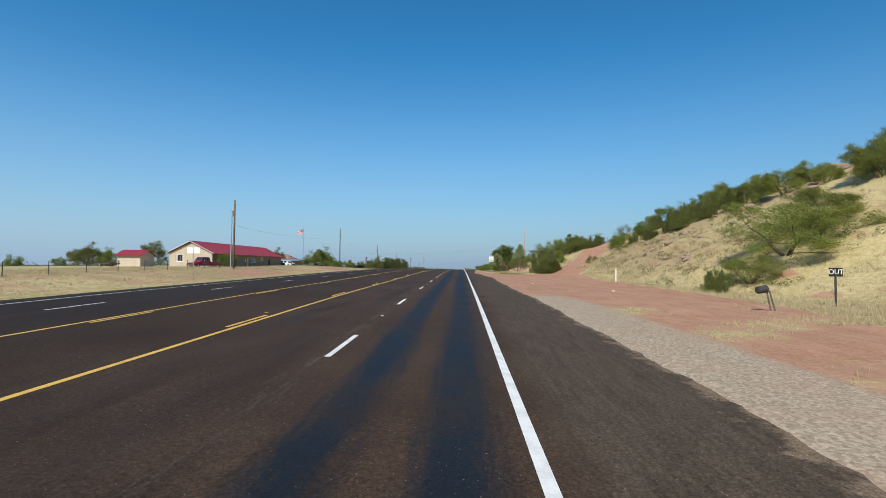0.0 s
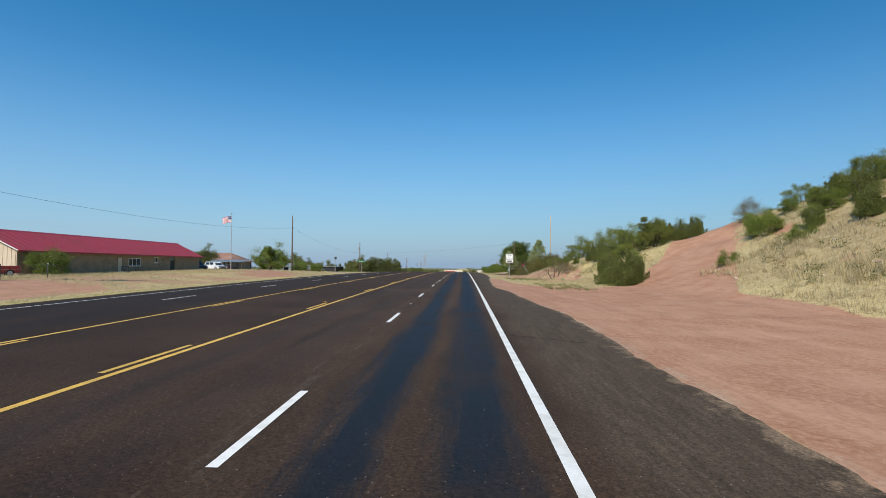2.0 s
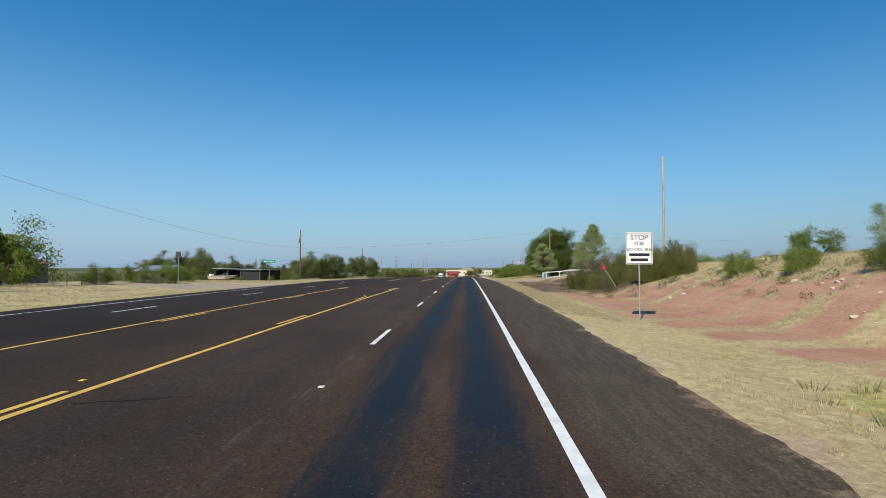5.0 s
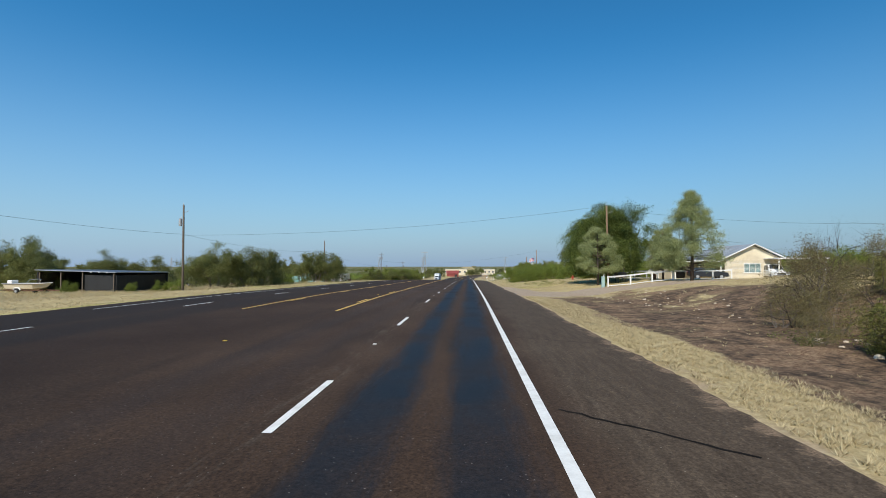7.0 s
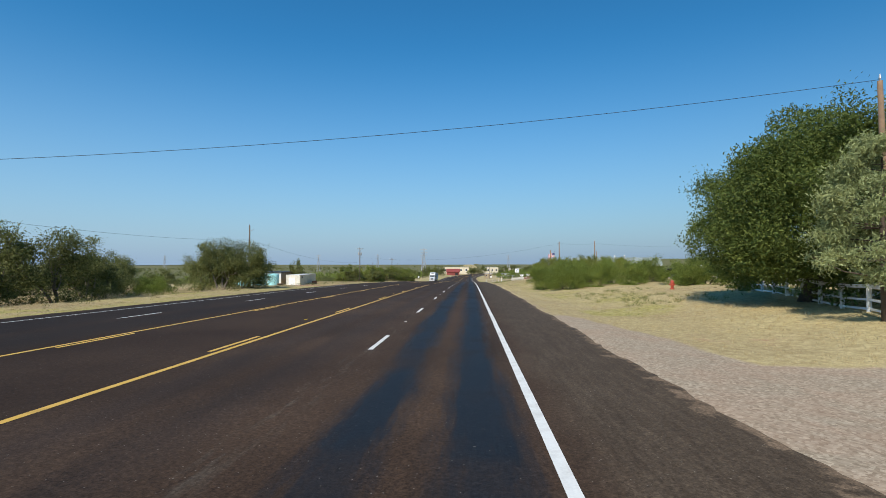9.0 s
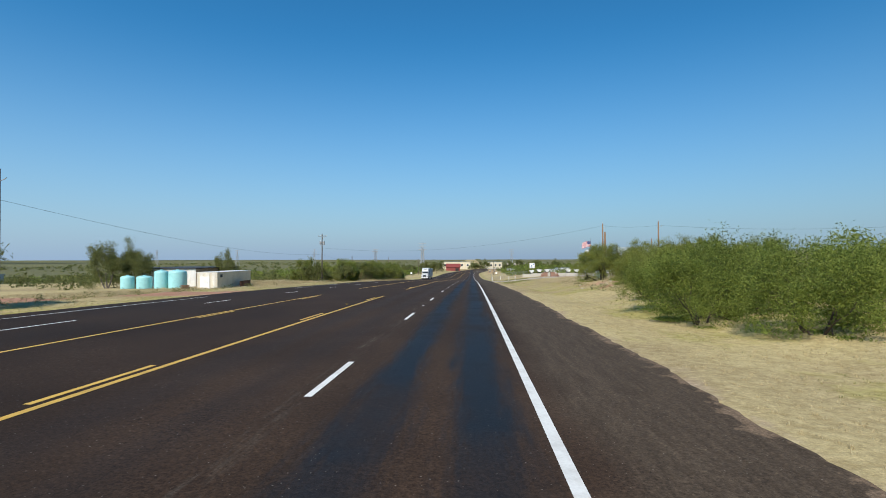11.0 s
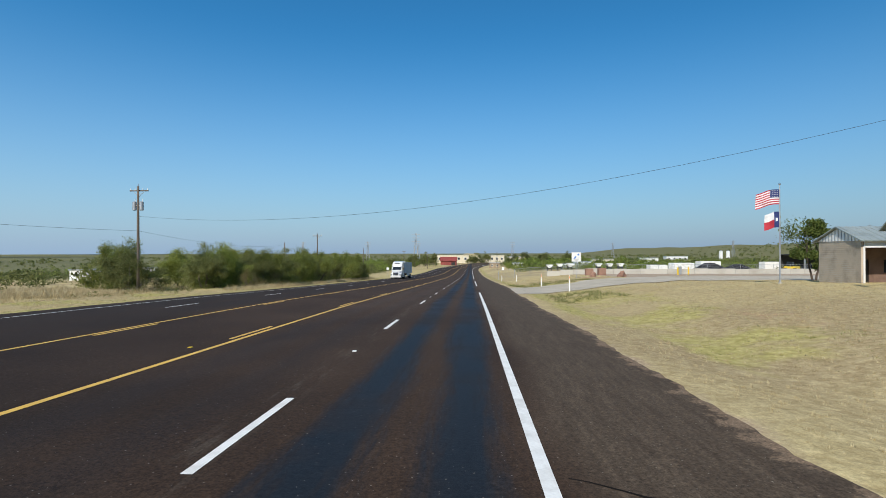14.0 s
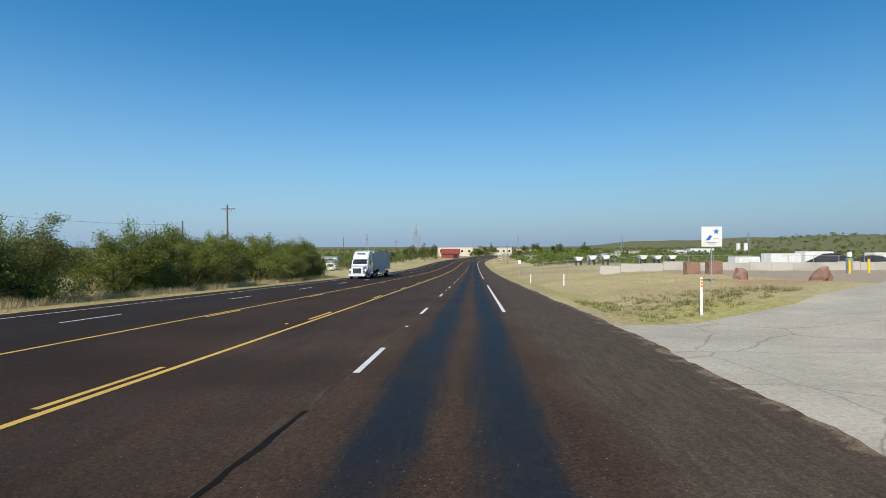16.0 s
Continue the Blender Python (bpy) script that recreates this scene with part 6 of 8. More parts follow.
sg, pl, zc = sign_post("road_sign", "two white sign backs side by side on one thin post", -24.6, 45.3, 0.62, 0.62, 3.45, WHITE)
pl.location = (-0.36, 0, 0)
part("panel", Geo().box(0.33, 0, zc, 0.62, 0.02, 0.62), WHITE, sg, bevel=0.004)
sg, pl, zc = sign_post("road_sign", "dark back of a small sign on a thin post", -26.2, 150.5, 0.5, 0.6, 4.4, STEEL_DARK)
sg, pl, zc = sign_post("yard_sign", "small black sign with white letters at the drive exit", 21.28, 19.5, 0.66, 0.44, 1.9, BLACK, 0.05)
words("OUT", 0.34, WHITE, pl, facing(0, zc))
for ch in sg.children:
    if ch.name.startswith("post"):
        ch.data.materials[0] = STEEL_DARK

sg, pl, zc = sign_post("highway_sign", "white square sign with a blue star emblem on one post", 19.6, 374.4, 1.46, 1.46, 0.06, WHITE, 0.04)
part("emblem", Geo().prism([(-0.45, -0.27), (-0.18, -0.27), (0.03, 0.03), (-0.15, 0.12)], "y", -0.018, -0.013, Matrix.Translation((0, 0, zc))), SIGN_BLUE, pl, "blue slanted bar")
star = []
for i in range(10):
    r = 0.24 if i % 2 == 0 else 0.10
    star.append((0.31 + r * math.sin(i * math.pi / 5), 0.37 + r * math.cos(i * math.pi / 5)))
part("emblem", Geo().prism(star, "y", -0.018, -0.013, Matrix.Translation((0, 0, zc))), SIGN_BLUE, pl, "blue star")
part("lettering", Geo().box(0.0, -0.014, zc - 0.43, 0.8, 0.004, 0.06).box(0, -0.014, zc - 0.54, 0.54, 0.004, 0.05).box(0.3, -0.014, zc - 0.15, 0.36, 0.004, 0.04), STEEL, pl)

def marker(x, y, h=1.35, tip=None):
    ob = thing("delineator_post", "slim white roadside marker post in the grass", "post", (x, y, land_at(x, y)), group="roadside marker posts")
    part("post", Geo().box(0, 0, h / 2 - 0.15, 0.11, 0.03, h + 0.3), WHITE, ob, bevel=0.008)
    if tip:
        for i in range(3):
            part("reflector", Geo().box(0, -0.02, h - 0.1 - i * 0.13, 0.085, 0.012, 0.08), tip, ob)
    return ob


marker(19.2, 48.6, 1.45)
marker(11.9, 339.4, 1.5, ORANGE)
marker(11.9, 358.1, 1.6, ORANGE)
marker(11.5, 389.3, 1.2)
marker(9.5, 402, 1.2)


def flag_cloth(parent, name, w, h, kind, z):
    """A waving cloth; its stripes and fields are separate sewn pieces."""
    def wavep(u, v):
        return (-u * w, 0.10 * math.sin(u * 7) * u + 0.05 * math.sin(v * 4 + u * 5) * u, z - v * h - 0.22 * w * u * u + 0.06 * math.sin(u * 6) * u)

    def piece(pname, u0, u1, v0, v1, mat, lift=0.0):
        n = 10
        vs, fs = [], []
        for i in range(n + 1):
            u = u0 + (u1 - u0) * i / n
            for v in (v0, v1):
                p = wavep(u, v)
                vs.append((p[0], p[1] - lift, p[2]))
            if i:
                fs.append((2 * i - 2, 2 * i - 1, 2 * i + 1, 2 * i))
        ob = new(pname, quick_mesh(pname, vs, fs, mat))
        ob.parent = cloth
        return ob

    if kind == "stripes":
        cloth = new("flag", quick_mesh("flag", [wavep(0, 0), wavep(0.02, 0), wavep(0.02, 1), wavep(0, 1)], [(0, 1, 2, 3)], FLAG_WHITE))
        cloth.parent = parent
        for i in range(13):
            piece("stripe", 0.02, 1, i / 13, (i + 1) / 13, FLAG_RED if i % 2 == 0 else FLAG_WHITE)
        for s in (-1, 1):
            piece("canton", 0.02, 0.4, 0, 7 / 13, FLAG_BLUE, 0.006 * s)
        for i in range(5):
            for j in range(4):
                u, v = 0.07 + i * 0.07, 0.07 + j * 0.13
                piece("star", u, u + 0.026, v, v + 0.04, FLAG_WHITE, 0.012)
    else:
        cloth = new("flag", quick_mesh("flag", [wavep(0, 0), wavep(0.02, 0), wavep(0.02, 1), wavep(0, 1)], [(0, 1, 2, 3)], FLAG_BLUE))
        cloth.parent = parent
        piece("field", 0.02, 0.36, 0, 1, FLAG_BLUE)
        piece("stripe", 0.36, 1, 0, 0.5, FLAG_WHITE)
        piece("stripe", 0.36, 1, 0.5, 1, FLAG_RED)
        piece("star", 0.13, 0.26, 0.40, 0.60, FLAG_WHITE, 0.01)
    return cloth


def flagpole(x, y, top, flags, label):
    z0 = land_at(x, y)
    h = top - z0
    ob = thing("flagpole", label, "flagpole", (x, y, z0))
    part("pole", Geo().tube([(0, 0, -0.2), (0, 0, h)], [0.07, 0.035], 10), STEEL, ob)
    part("finial", Geo().tube([(0, 0, h), (0, 0, h + 0.06), (0, 0, h + 0.14), (0, 0, h + 0.2)], [0.02, 0.09, 0.09, 0.02], 10), CHROME, ob)
    part("base", Geo().cyl((0, 0, -0.1), (0, 0, 0.12), 0.16, 0.12, 10), CONCRETE, ob)
    for kind, w, hh, z in flags:
        flag_cloth(ob, "flag", w, hh, kind, h - z)
    return ob


flagpole(-36.8, 121.4, 11.3, [("stripes", 1.6, 1.05, 0.3)], "tall steel flagpole flying a striped national flag")
flagpole(26.4, 332.3, 5.95, [("stripes", 1.75, 1.15, 0.3), ("state", 1.1, 1.2, 2.0)], "steel flagpole flying two flags beside the yard")


# ---- vehicles ----
def wheel(ob, x, y, r, w=0.24):
    t = part("tyre", Geo().tube([(x - w / 2, y, r), (x - w / 2 * 0.8, y, r), (x + w / 2 * 0.8, y, r), (x + w / 2, y, r)], [r * 0.86, r, r, r * 0.86], 18), RUBBER, ob)
    part("rim", Geo().cyl((x - w / 2 - 0.012, y, r), (x + w / 2 + 0.012, y, r), r * 0.58, n=14), STEEL, t)


def car(name, label, at, rz, paint, kind="suv", length=4.6, width=1.85, height=1.65):
    """A car with its nose along -y: side outline pushed across, cabin drawn in at the top."""
    ob = thing(name, label, "car", (at[0], at[1], land_at(*at)), rz)
    L, W, H = length / 2, width / 2, height
    lower = [(-L, 0.34), (-L - 0.02, 0.62), (-L + 0.08, 0.86), (-L + 1.15, 1.0), (L - 0.1, 1.04), (L, 0.9), (L + 0.02, 0.5), (L - 0.05, 0.34)]
    part("body", Geo().prism(lower, "x", -W, W), paint, ob, bevel=0.05)
    if kind == "suv":
        a, b, c, d = -L + 1.0, -L + 1.75, L - 0.55, L - 0.12
    else:
        a, b, c, d = -L + 1.2, -L + 1.85, 0.35, 0.62
    cab = Geo()
    z0, z1, k = 0.98, H, W - 0.2
    cab.add([(-W + 0.05, a, z0), (W - 0.05, a, z0), (W - 0.05, d, z0), (-W + 0.05, d, z0), (-k, b, z1), (k, b, z1), (k, c, z1), (-k, c, z1)],
            [(0, 1, 5, 4), (1, 2, 6, 5), (2, 3, 7, 6), (3, 0, 4, 7), (4, 5, 6, 7), (0, 3, 2, 1)])
    part("cabin", cab, paint, ob, bevel=0.04)
    e = 0.012
    part("windscreen", Geo().add([(-W + 0.18, a + 0.08 - e * 2, z0 + 0.06), (W - 0.18, a + 0.08 - e * 2, z0 + 0.06), (k - 0.1, b - 0.06 - e, z1 - 0.07), (-k + 0.1, b - 0.06 - e, z1 - 0.07)], [(0, 1, 2, 3)]), GLASS, ob)
    part("rear_window", Geo().add([(-W + 0.2, d - 0.08 + e * 2, z0 + 0.08), (W - 0.2, d - 0.08 + e * 2, z0 + 0.08), (k - 0.1, c + 0.06 + e, z1 - 0.1), (-k + 0.1, c + 0.06 + e, z1 - 0.1)], [(0, 1, 2, 3)]), GLASS, ob)
    span = d - a
    for s in (-1, 1):
        for u0, u1 in ((0.10, 0.50), (0.54, 0.92)):
            def edge_pt(u, z):
                yy = (a + (d - a) * u) * (1 - z) + (b + (c - b) * u) * z
                xx = (W - 0.05) * (1 - z) + k * z + e
                return (s * xx, yy, z0 + (z1 - z0) * z)
            part("side_window", Geo().add([edge_pt(u0, 0.12), edge_pt(u1, 0.12), edge_pt(u1, 0.86), edge_pt(u0, 0.86)], [(0, 1, 2, 3)]), GLASS, ob)
        part("headlight", Geo().box(s * (W - 0.25), -L + 0.03, 0.78, 0.36, 0.1, 0.14), CHROME, ob, bevel=0.02)
        part("tail_light", Geo().box(s * (W - 0.12), L - 0.01, 0.85, 0.16, 0.06, 0.26), CAR_RED, ob, bevel=0.01)
        part("mirror", Geo().box(s * (W + 0.06), a + 0.45, 1.08, 0.16, 0.1, 0.13), paint, ob, bevel=0.02)
        for y in (-L + 0.85, L - 0.85):
            wheel(ob, s * (W - 0.1), y, 0.35)
    part("grille", Geo().box(0, -L - 0.015, 0.68, width * 0.5, 0.05, 0.2), STEEL_DARK, ob)
    part("bumper", Geo().box(0, -L - 0.03, 0.46, width * 0.96, 0.12, 0.16), CHROME if kind != "suv" else STEEL_DARK, ob, bevel=0.02)
    return ob


car("pickup_truck", "dark red pickup truck with chrome bumper parked by the red-roofed building", (-41.5, 81.0), -28, CAR_RED, "pickup", 5.4, 1.95, 1.85)
car("suv", "dark blue-black suv parked beside the red-roofed building", (-45.0, 125.2), 62, CAR_DARK, "suv", 4.6, 1.85, 1.75)
car("suv", "white suv parked on the gravel lot", (-43.8, 130.2), 62, CAR_WHITE, "suv", 4.5, 1.85, 1.65)
car("car", "dark red car under the tin lean-to", (-51.5, 151), 80, CAR_RED, "suv", 4.4, 1.8, 1.45)
car("pickup_truck", "white pickup truck parked under the carport", (42.0, 213.2), -8, CAR_WHITE, "pickup", 5.4, 1.95, 1.85)
car("car", "dark car parked in the fenced front yard", (33.5, 212.5), 80, CAR_DARK, "suv", 4.5, 1.8, 1.45)
car("car", "dark low car parked on the dry lot", (-49.0, 236.0), 75, CAR_DARK, "suv", 4.6, 1.8, 1.5)


def utility_trailer(x, y, rz, label):
    ob = thing("utility_trailer", label, "trailer", (x, y, land_at(x, y)), rz)
    part("bed", Geo().box(0, 0, 0.62, 1.9, 4.2, 0.08), WOOD_POLE, ob)
    part("frame", Geo().box(-0.95, 0, 0.55, 0.08, 4.2, 0.14).box(0.95, 0, 0.55, 0.08, 4.2, 0.14).box(0, -2.1, 0.55, 1.9, 0.08, 0.14).box(0, 2.1, 0.55, 1.9, 0.08, 0.14), RUST, ob)
    gate = part("gate", Geo().box(0, 2.15, 1.95, 1.9, 0.05, 0.05).box(-0.95, 2.15, 1.25, 0.05, 0.05, 1.4).box(0.95, 2.15, 1.25, 0.05, 0.05, 1.4), STEEL_DARK, ob)
    for i in range(6):
        part("bar", Geo().cyl((-0.7 + i * 0.28, 2.15, 0.6), (-0.7 + i * 0.28, 2.15, 1.93), 0.015, n=5), STEEL_DARK, gate)
    for s in (-1, 1):
        part("rail", Geo().box(s * 0.95, 0, 0.98, 0.05, 4.2, 0.05), RUST, ob)
        for k in range(4):
            part("stake", Geo().box(s * 0.95, -1.9 + k * 1.27, 0.8, 0.05, 0.05, 0.36), RUST, ob)
        wheel(ob, s * 1.08, 0.2, 0.34, 0.2)
    part("tongue", Geo().tube([(-0.5, -2.1, 0.5), (0, -3.1, 0.5)], [0.05, 0.05], 5).tube([(0.5, -2.1, 0.5), (0, -3.1, 0.5)], [0.05, 0.05], 5), RUST, ob)
    return ob


utility_trailer(-60.2, 83.0, 70, "rust-brown flat utility trailer with a mesh gate")

# small boat on its trailer
ob = thing("boat_trailer", "pale weathered motorboat on a low trailer by the dark shed", "boat", (-44.4, 197.2, land_at(-44.4, 197.2)), -8)
hull = part("hull", Geo().add([(-2.6, -0.9, 1.1), (1.2, -0.9, 1.12), (2.8, 0, 1.2), (1.2, 0.9, 1.12), (-2.6, 0.9, 1.1), (-2.5, -0.65, 0.55), (1.0, -0.6, 0.55), (2.2, 0, 0.75), (1.0, 0.6, 0.55), (-2.5, 0.65, 0.55), (-2.5, 0, 0.42), (1.0, 0, 0.42)],
                             [(0, 1, 6, 5), (1, 2, 7, 6), (2, 3, 8, 7), (3, 4, 9, 8), (4, 0, 5, 10, 9), (5, 6, 11, 10), (6, 7, 11), (7, 8, 11), (8, 9, 10, 11), (0, 4, 3, 2, 1)]), CREAM, ob)
part("rub_rail", Geo().tube([(-2.62, -0.92, 1.08), (1.2, -0.92, 1.1), (2.84, 0, 1.18), (1.2, 0.92, 1.1), (-2.62, 0.92, 1.08)], [0.04] * 5, 5), STEEL, hull)
part("windscreen", Geo().tube([(0.3, -0.7, 1.1), (0.6, -0.65, 1.5), (1.0, 0, 1.58), (0.6, 0.65, 1.5), (0.3, 0.7, 1.1)], [0.03] * 5, 5), CHROME, ob)
part("engine_cover", Geo().box(-2.3, 0, 1.25, 0.6, 0.8, 0.4), WHITE, ob, bevel=0.06)
part("frame", Geo().box(-0.3, -0.55, 0.4, 5.2, 0.08, 0.1).box(-0.3, 0.55, 0.4, 5.2, 0.08, 0.1).box(3.0, 0, 0.4, 1.6, 0.08, 0.1), RUST, ob)
for s in (-1, 1):
    t = part("tyre", Geo().tube([(-0.6, s * 0.88, 0.3), (-0.6, s * 0.92, 0.3), (-0.6, s * 1.06, 0.3), (-0.6, s * 1.1, 0.3)], [0.24, 0.3, 0.3, 0.24], 16), RUBBER, ob)
    part("rim", Geo().cyl((-0.6, s * 0.87, 0.3), (-0.6, s * 1.11, 0.3), 0.16, n=12), STEEL, t)
    part("mudguard", Geo().tube([(-1.05, s * 0.98, 0.45), (-0.85, s * 0.98, 0.66), (-0.35, s * 0.98, 0.66), (-0.15, s * 0.98, 0.45)], [0.06, 0.07, 0.07, 0.06], 6), WHITE, ob)


def semi_truck(x, y):
    """Conventional sleeper tractor with a box trailer, nose along -y, at the front bumper."""
    z0 = float(road_z(x, y))
    slope = (float(road_z(x, y + 18)) - z0) / 18
    ob = thing("semi_truck", "white sleeper-cab semi truck pulling a grey box trailer", "truck", (x, y, z0))
    ob.rotation_euler = (math.atan(slope), 0, 0)
    part("bumper", Geo().prism([(-1.15, 0.35), (1.15, 0.35), (1.2, 0.75), (-1.2, 0.75)], "y", 0.0, 0.35), CAR_WHITE, ob, bevel=0.06)
    hood = Geo()
    hood.add([(-0.85, 0.12, 0.75), (0.85, 0.12, 0.75), (1.1, 1.9, 0.75), (-1.1, 1.9, 0.75), (-0.8, 0.2, 1.6), (0.8, 0.2, 1.6), (1.0, 1.95, 2.0), (-1.0, 1.95, 2.0)], [(0, 1, 5, 4), (1, 2, 6, 5), (2, 3, 7, 6), (3, 0, 4, 7), (4, 5, 6, 7), (0, 3, 2, 1)])
    part("hood", hood, CAR_WHITE, ob, bevel=0.07)
    grille = part("grille", Geo().box(0, 0.13, 1.15, 1.15, 0.1, 0.66), STEEL_DARK, ob, bevel=0.02)
    part("trim", Geo().tube([(-0.55, 0.06, 0.85), (0.55, 0.06, 1.45)], [0.05, 0.05], 5), CHROME, grille)
    for s in (-1, 1):
        part("fender", Geo().tube([(s * 1.0, 0.55, 0.8), (s * 1.05, 0.8, 1.2), (s * 1.05, 1.35, 1.25), (s * 1.05, 1.8, 0.8)], [0.16, 0.2, 0.2, 0.16], 8), CAR_WHITE, ob, smooth=True)
        part("headlight", Geo().box(s * 0.92, 0.28, 1.0, 0.3, 0.22, 0.26), CHROME, ob, bevel=0.05)
    part("cab", Geo().prism([(1.7, 0.7), (1.7, 2.0), (2.3, 2.75), (3.6, 2.75), (3.6, 0.7)], "x", -1.16, 1.16), CAR_WHITE, ob, bevel=0.08)
    part("sleeper", Geo().prism([(3.55, 0.7), (3.55, 3.0), (5.5, 3.0), (5.5, 0.7)], "x", -1.2, 1.2), CAR_WHITE, ob, bevel=0.08)
    part("roof_fairing", Geo().prism([(2.2, 2.72), (2.5, 3.2), (3.4, 3.85), (5.5, 4.02), (5.5, 2.95), (2.6, 2.72)], "x", -1.12, 1.12), CAR_WHITE, ob, bevel=0.12)
    part("vent", Geo().box(0, 2.86, 3.5, 1.1, 0.10, 0.2, Matrix.Identity(4)), BLACK, ob)
    part("windscreen", Geo().add([(-1.0, 1.69, 2.05), (1.0, 1.69, 2.05), (0.95, 2.24, 2.70), (-0.95, 2.24, 2.70)], [(0, 1, 2, 3)]), GLASS, ob)
    part("visor", Geo().box(0, 2.2, 2.76, 2.0, 0.25, 0.06), CAR_WHITE, ob)
    for s in (-1, 1):
        part("side_window", Geo().box(s * 1.165, 2.9, 2.3, 0.02, 0.8, 0.6), GLASS, ob)
        part("side_window", Geo().box(s * 1.205, 4.5, 2.5, 0.02, 0.5, 0.4), GLASS, ob)
        part("door", Geo().box(s * 1.17, 2.85, 1.35, 0.02, 1.1, 1.2), CAR_WHITE, ob)
        m = part("mirror", Geo().box(s * 1.45, 2.0, 2.25, 0.12, 0.2, 0.6), STEEL_DARK, ob, bevel=0.03)
        part("mirror_arm", Geo().cyl((s * 1.15, 2.15, 2.5), (s * 1.45, 2.0, 2.5), 0.02, n=6), STEEL, m)
        part("fuel_tank", Geo().cyl((s * 0.95, 3.6, 0.75), (s * 0.95, 5.0, 0.75), 0.34, n=14), CHROME, ob)
        part("side_skirt", Geo().box(s * 1.18, 4.2, 0.75, 0.05, 2.2, 0.5), CAR_WHITE, ob)
        part("exhaust", Geo().cyl((s * 1.0, 5.65, 1.0), (s * 1.0, 5.65, 3.9), 0.08, n=8), CHROME, ob)
        wheel(ob, s * 0.98, 1.15, 0.5, 0.3)
        for yy in (6.2, 7.5, 17.6, 18.9):
            wheel(ob, s * 0.95, yy, 0.5, 0.5)
    part("chassis", Geo().box(0, 5.2, 0.85, 0.9, 6.4, 0.25), STEEL_DARK, ob)
    tr = part("trailer_box", Geo().box(0, 13.2, 2.62, 2.56, 14.6, 2.76), TRAILER_GREY, ob, "grey ribbed box trailer", bevel=0.03)
    for i in range(22):
        for s in (-1, 1):
            part("rib", Geo().box(s * 1.287, 6.3 + i * 0.66, 2.62, 0.012, 0.05, 2.6), TRAILER_GREY, tr)
    part("corner_trim", Geo().box(0, 5.88, 4.02, 2.6, 0.06, 0.08).box(0, 20.5, 4.02, 2.6, 0.06, 0.08), STEEL, tr)
    part("bogie", Geo().box(0, 18.2, 0.95, 1.0, 3.0, 0.4), STEEL_DARK, ob)
    for s in (-1, 1):
        part("landing_leg", Geo().box(s * 0.6, 9.2, 0.75, 0.12, 0.12, 1.0), STEEL_DARK, ob)
        part("side_skirt", Geo().box(s * 1.2, 13.0, 0.95, 0.03, 5.8, 0.6), TRAILER_GREY, ob)
    return ob


semi_truck(-13.75, 405.3)


# ---- buildings ----
def slab_wall(ob, name, p, q, z0, z1, mat, thick=0.15, holes=(), gable=0.0, label=""):
    """An upright wall from p to q (x, y), built round its openings; holes: (from, to, sill, head) along it; gable: extra height at the middle."""
    p, q = Vector((*p, 0)), Vector((*q, 0))
    d = (q - p)
    L = d.length
    d.normalize()
    n = Vector((d.y, -d.x, 0))
    geo = Geo()
    us = sorted({0.0, L, *[h[0] for h in holes], *[h[1] for h in holes], *([L / 2] if gable else [])})

    def crown(u):
        return z1 + (gable * (1 - abs(2 * u / L - 1)) if gable else 0)

    def blk(u0, u1, a0, a1, b0, b1):
        v = []
        for u, lo, hi in ((u0, a0, b0), (u1, a1, b1)):
            for t in (0, -thick):
                r = p + d * u + n * t
                v += [(r.x, r.y, lo), (r.x, r.y, hi)]
        geo.add(v, [(0, 1, 3, 2), (4, 6, 7, 5), (0, 4, 5, 1), (2, 3, 7, 6), (0, 2, 6, 4), (1, 5, 7, 3)])

    for u0, u1 in zip(us[:-1], us[1:]):
        hs = [h for h in holes if h[0] <= u0 + 1e-6 and h[1] >= u1 - 1e-6]
        lo = z0
        if hs:
            h = hs[0]
            if h[2] > z0 + 0.02:
                blk(u0, u1, z0, z0, h[2], h[2])
            lo = h[3]
        blk(u0, u1, lo, lo, crown(u0), crown(u1))
    w = part(name, geo, mat, ob, label)
    return w, p, d, n


def fit_window(ob, p, d, n, h, frame_mat=None, glass=None, bars=1, name="window"):
    u0, u1, s, t = h
    fm = frame_mat or WHITE
    m = Matrix(((d.x, n.x, 0, p.x), (d.y, n.y, 0, p.y), (0, 0, 1, 0), (0, 0, 0, 1)))
    g = Geo()
    for a, b, c, e in ((u0, u0 + 0.07, s, t), (u1 - 0.07, u1, s, t), (u0 + 0.07, u1 - 0.07, s, s + 0.07), (u0 + 0.07, u1 - 0.07, t - 0.07, t)):
        g.box((a + b) / 2, -0.04, (c + e) / 2, b - a, 0.12, e - c, m)
    w = part(name, g, fm, ob)
    part("pane", Geo().box((u0 + u1) / 2, -0.07, (s + t) / 2, u1 - u0 - 0.12, 0.02, t - s - 0.12, m), glass or GLASS, w)
    for i in range(bars):
        uu = u0 + (u1 - u0) * (i + 1) / (bars + 1)
        part("glazing_bar", Geo().box(uu, -0.045, (s + t) / 2, 0.05, 0.05, t - s - 0.12, m), fm, w)
    part("sill", Geo().box((u0 + u1) / 2, 0.05, s - 0.03, u1 - u0 + 0.16, 0.12, 0.06, m), fm, w)
    return w


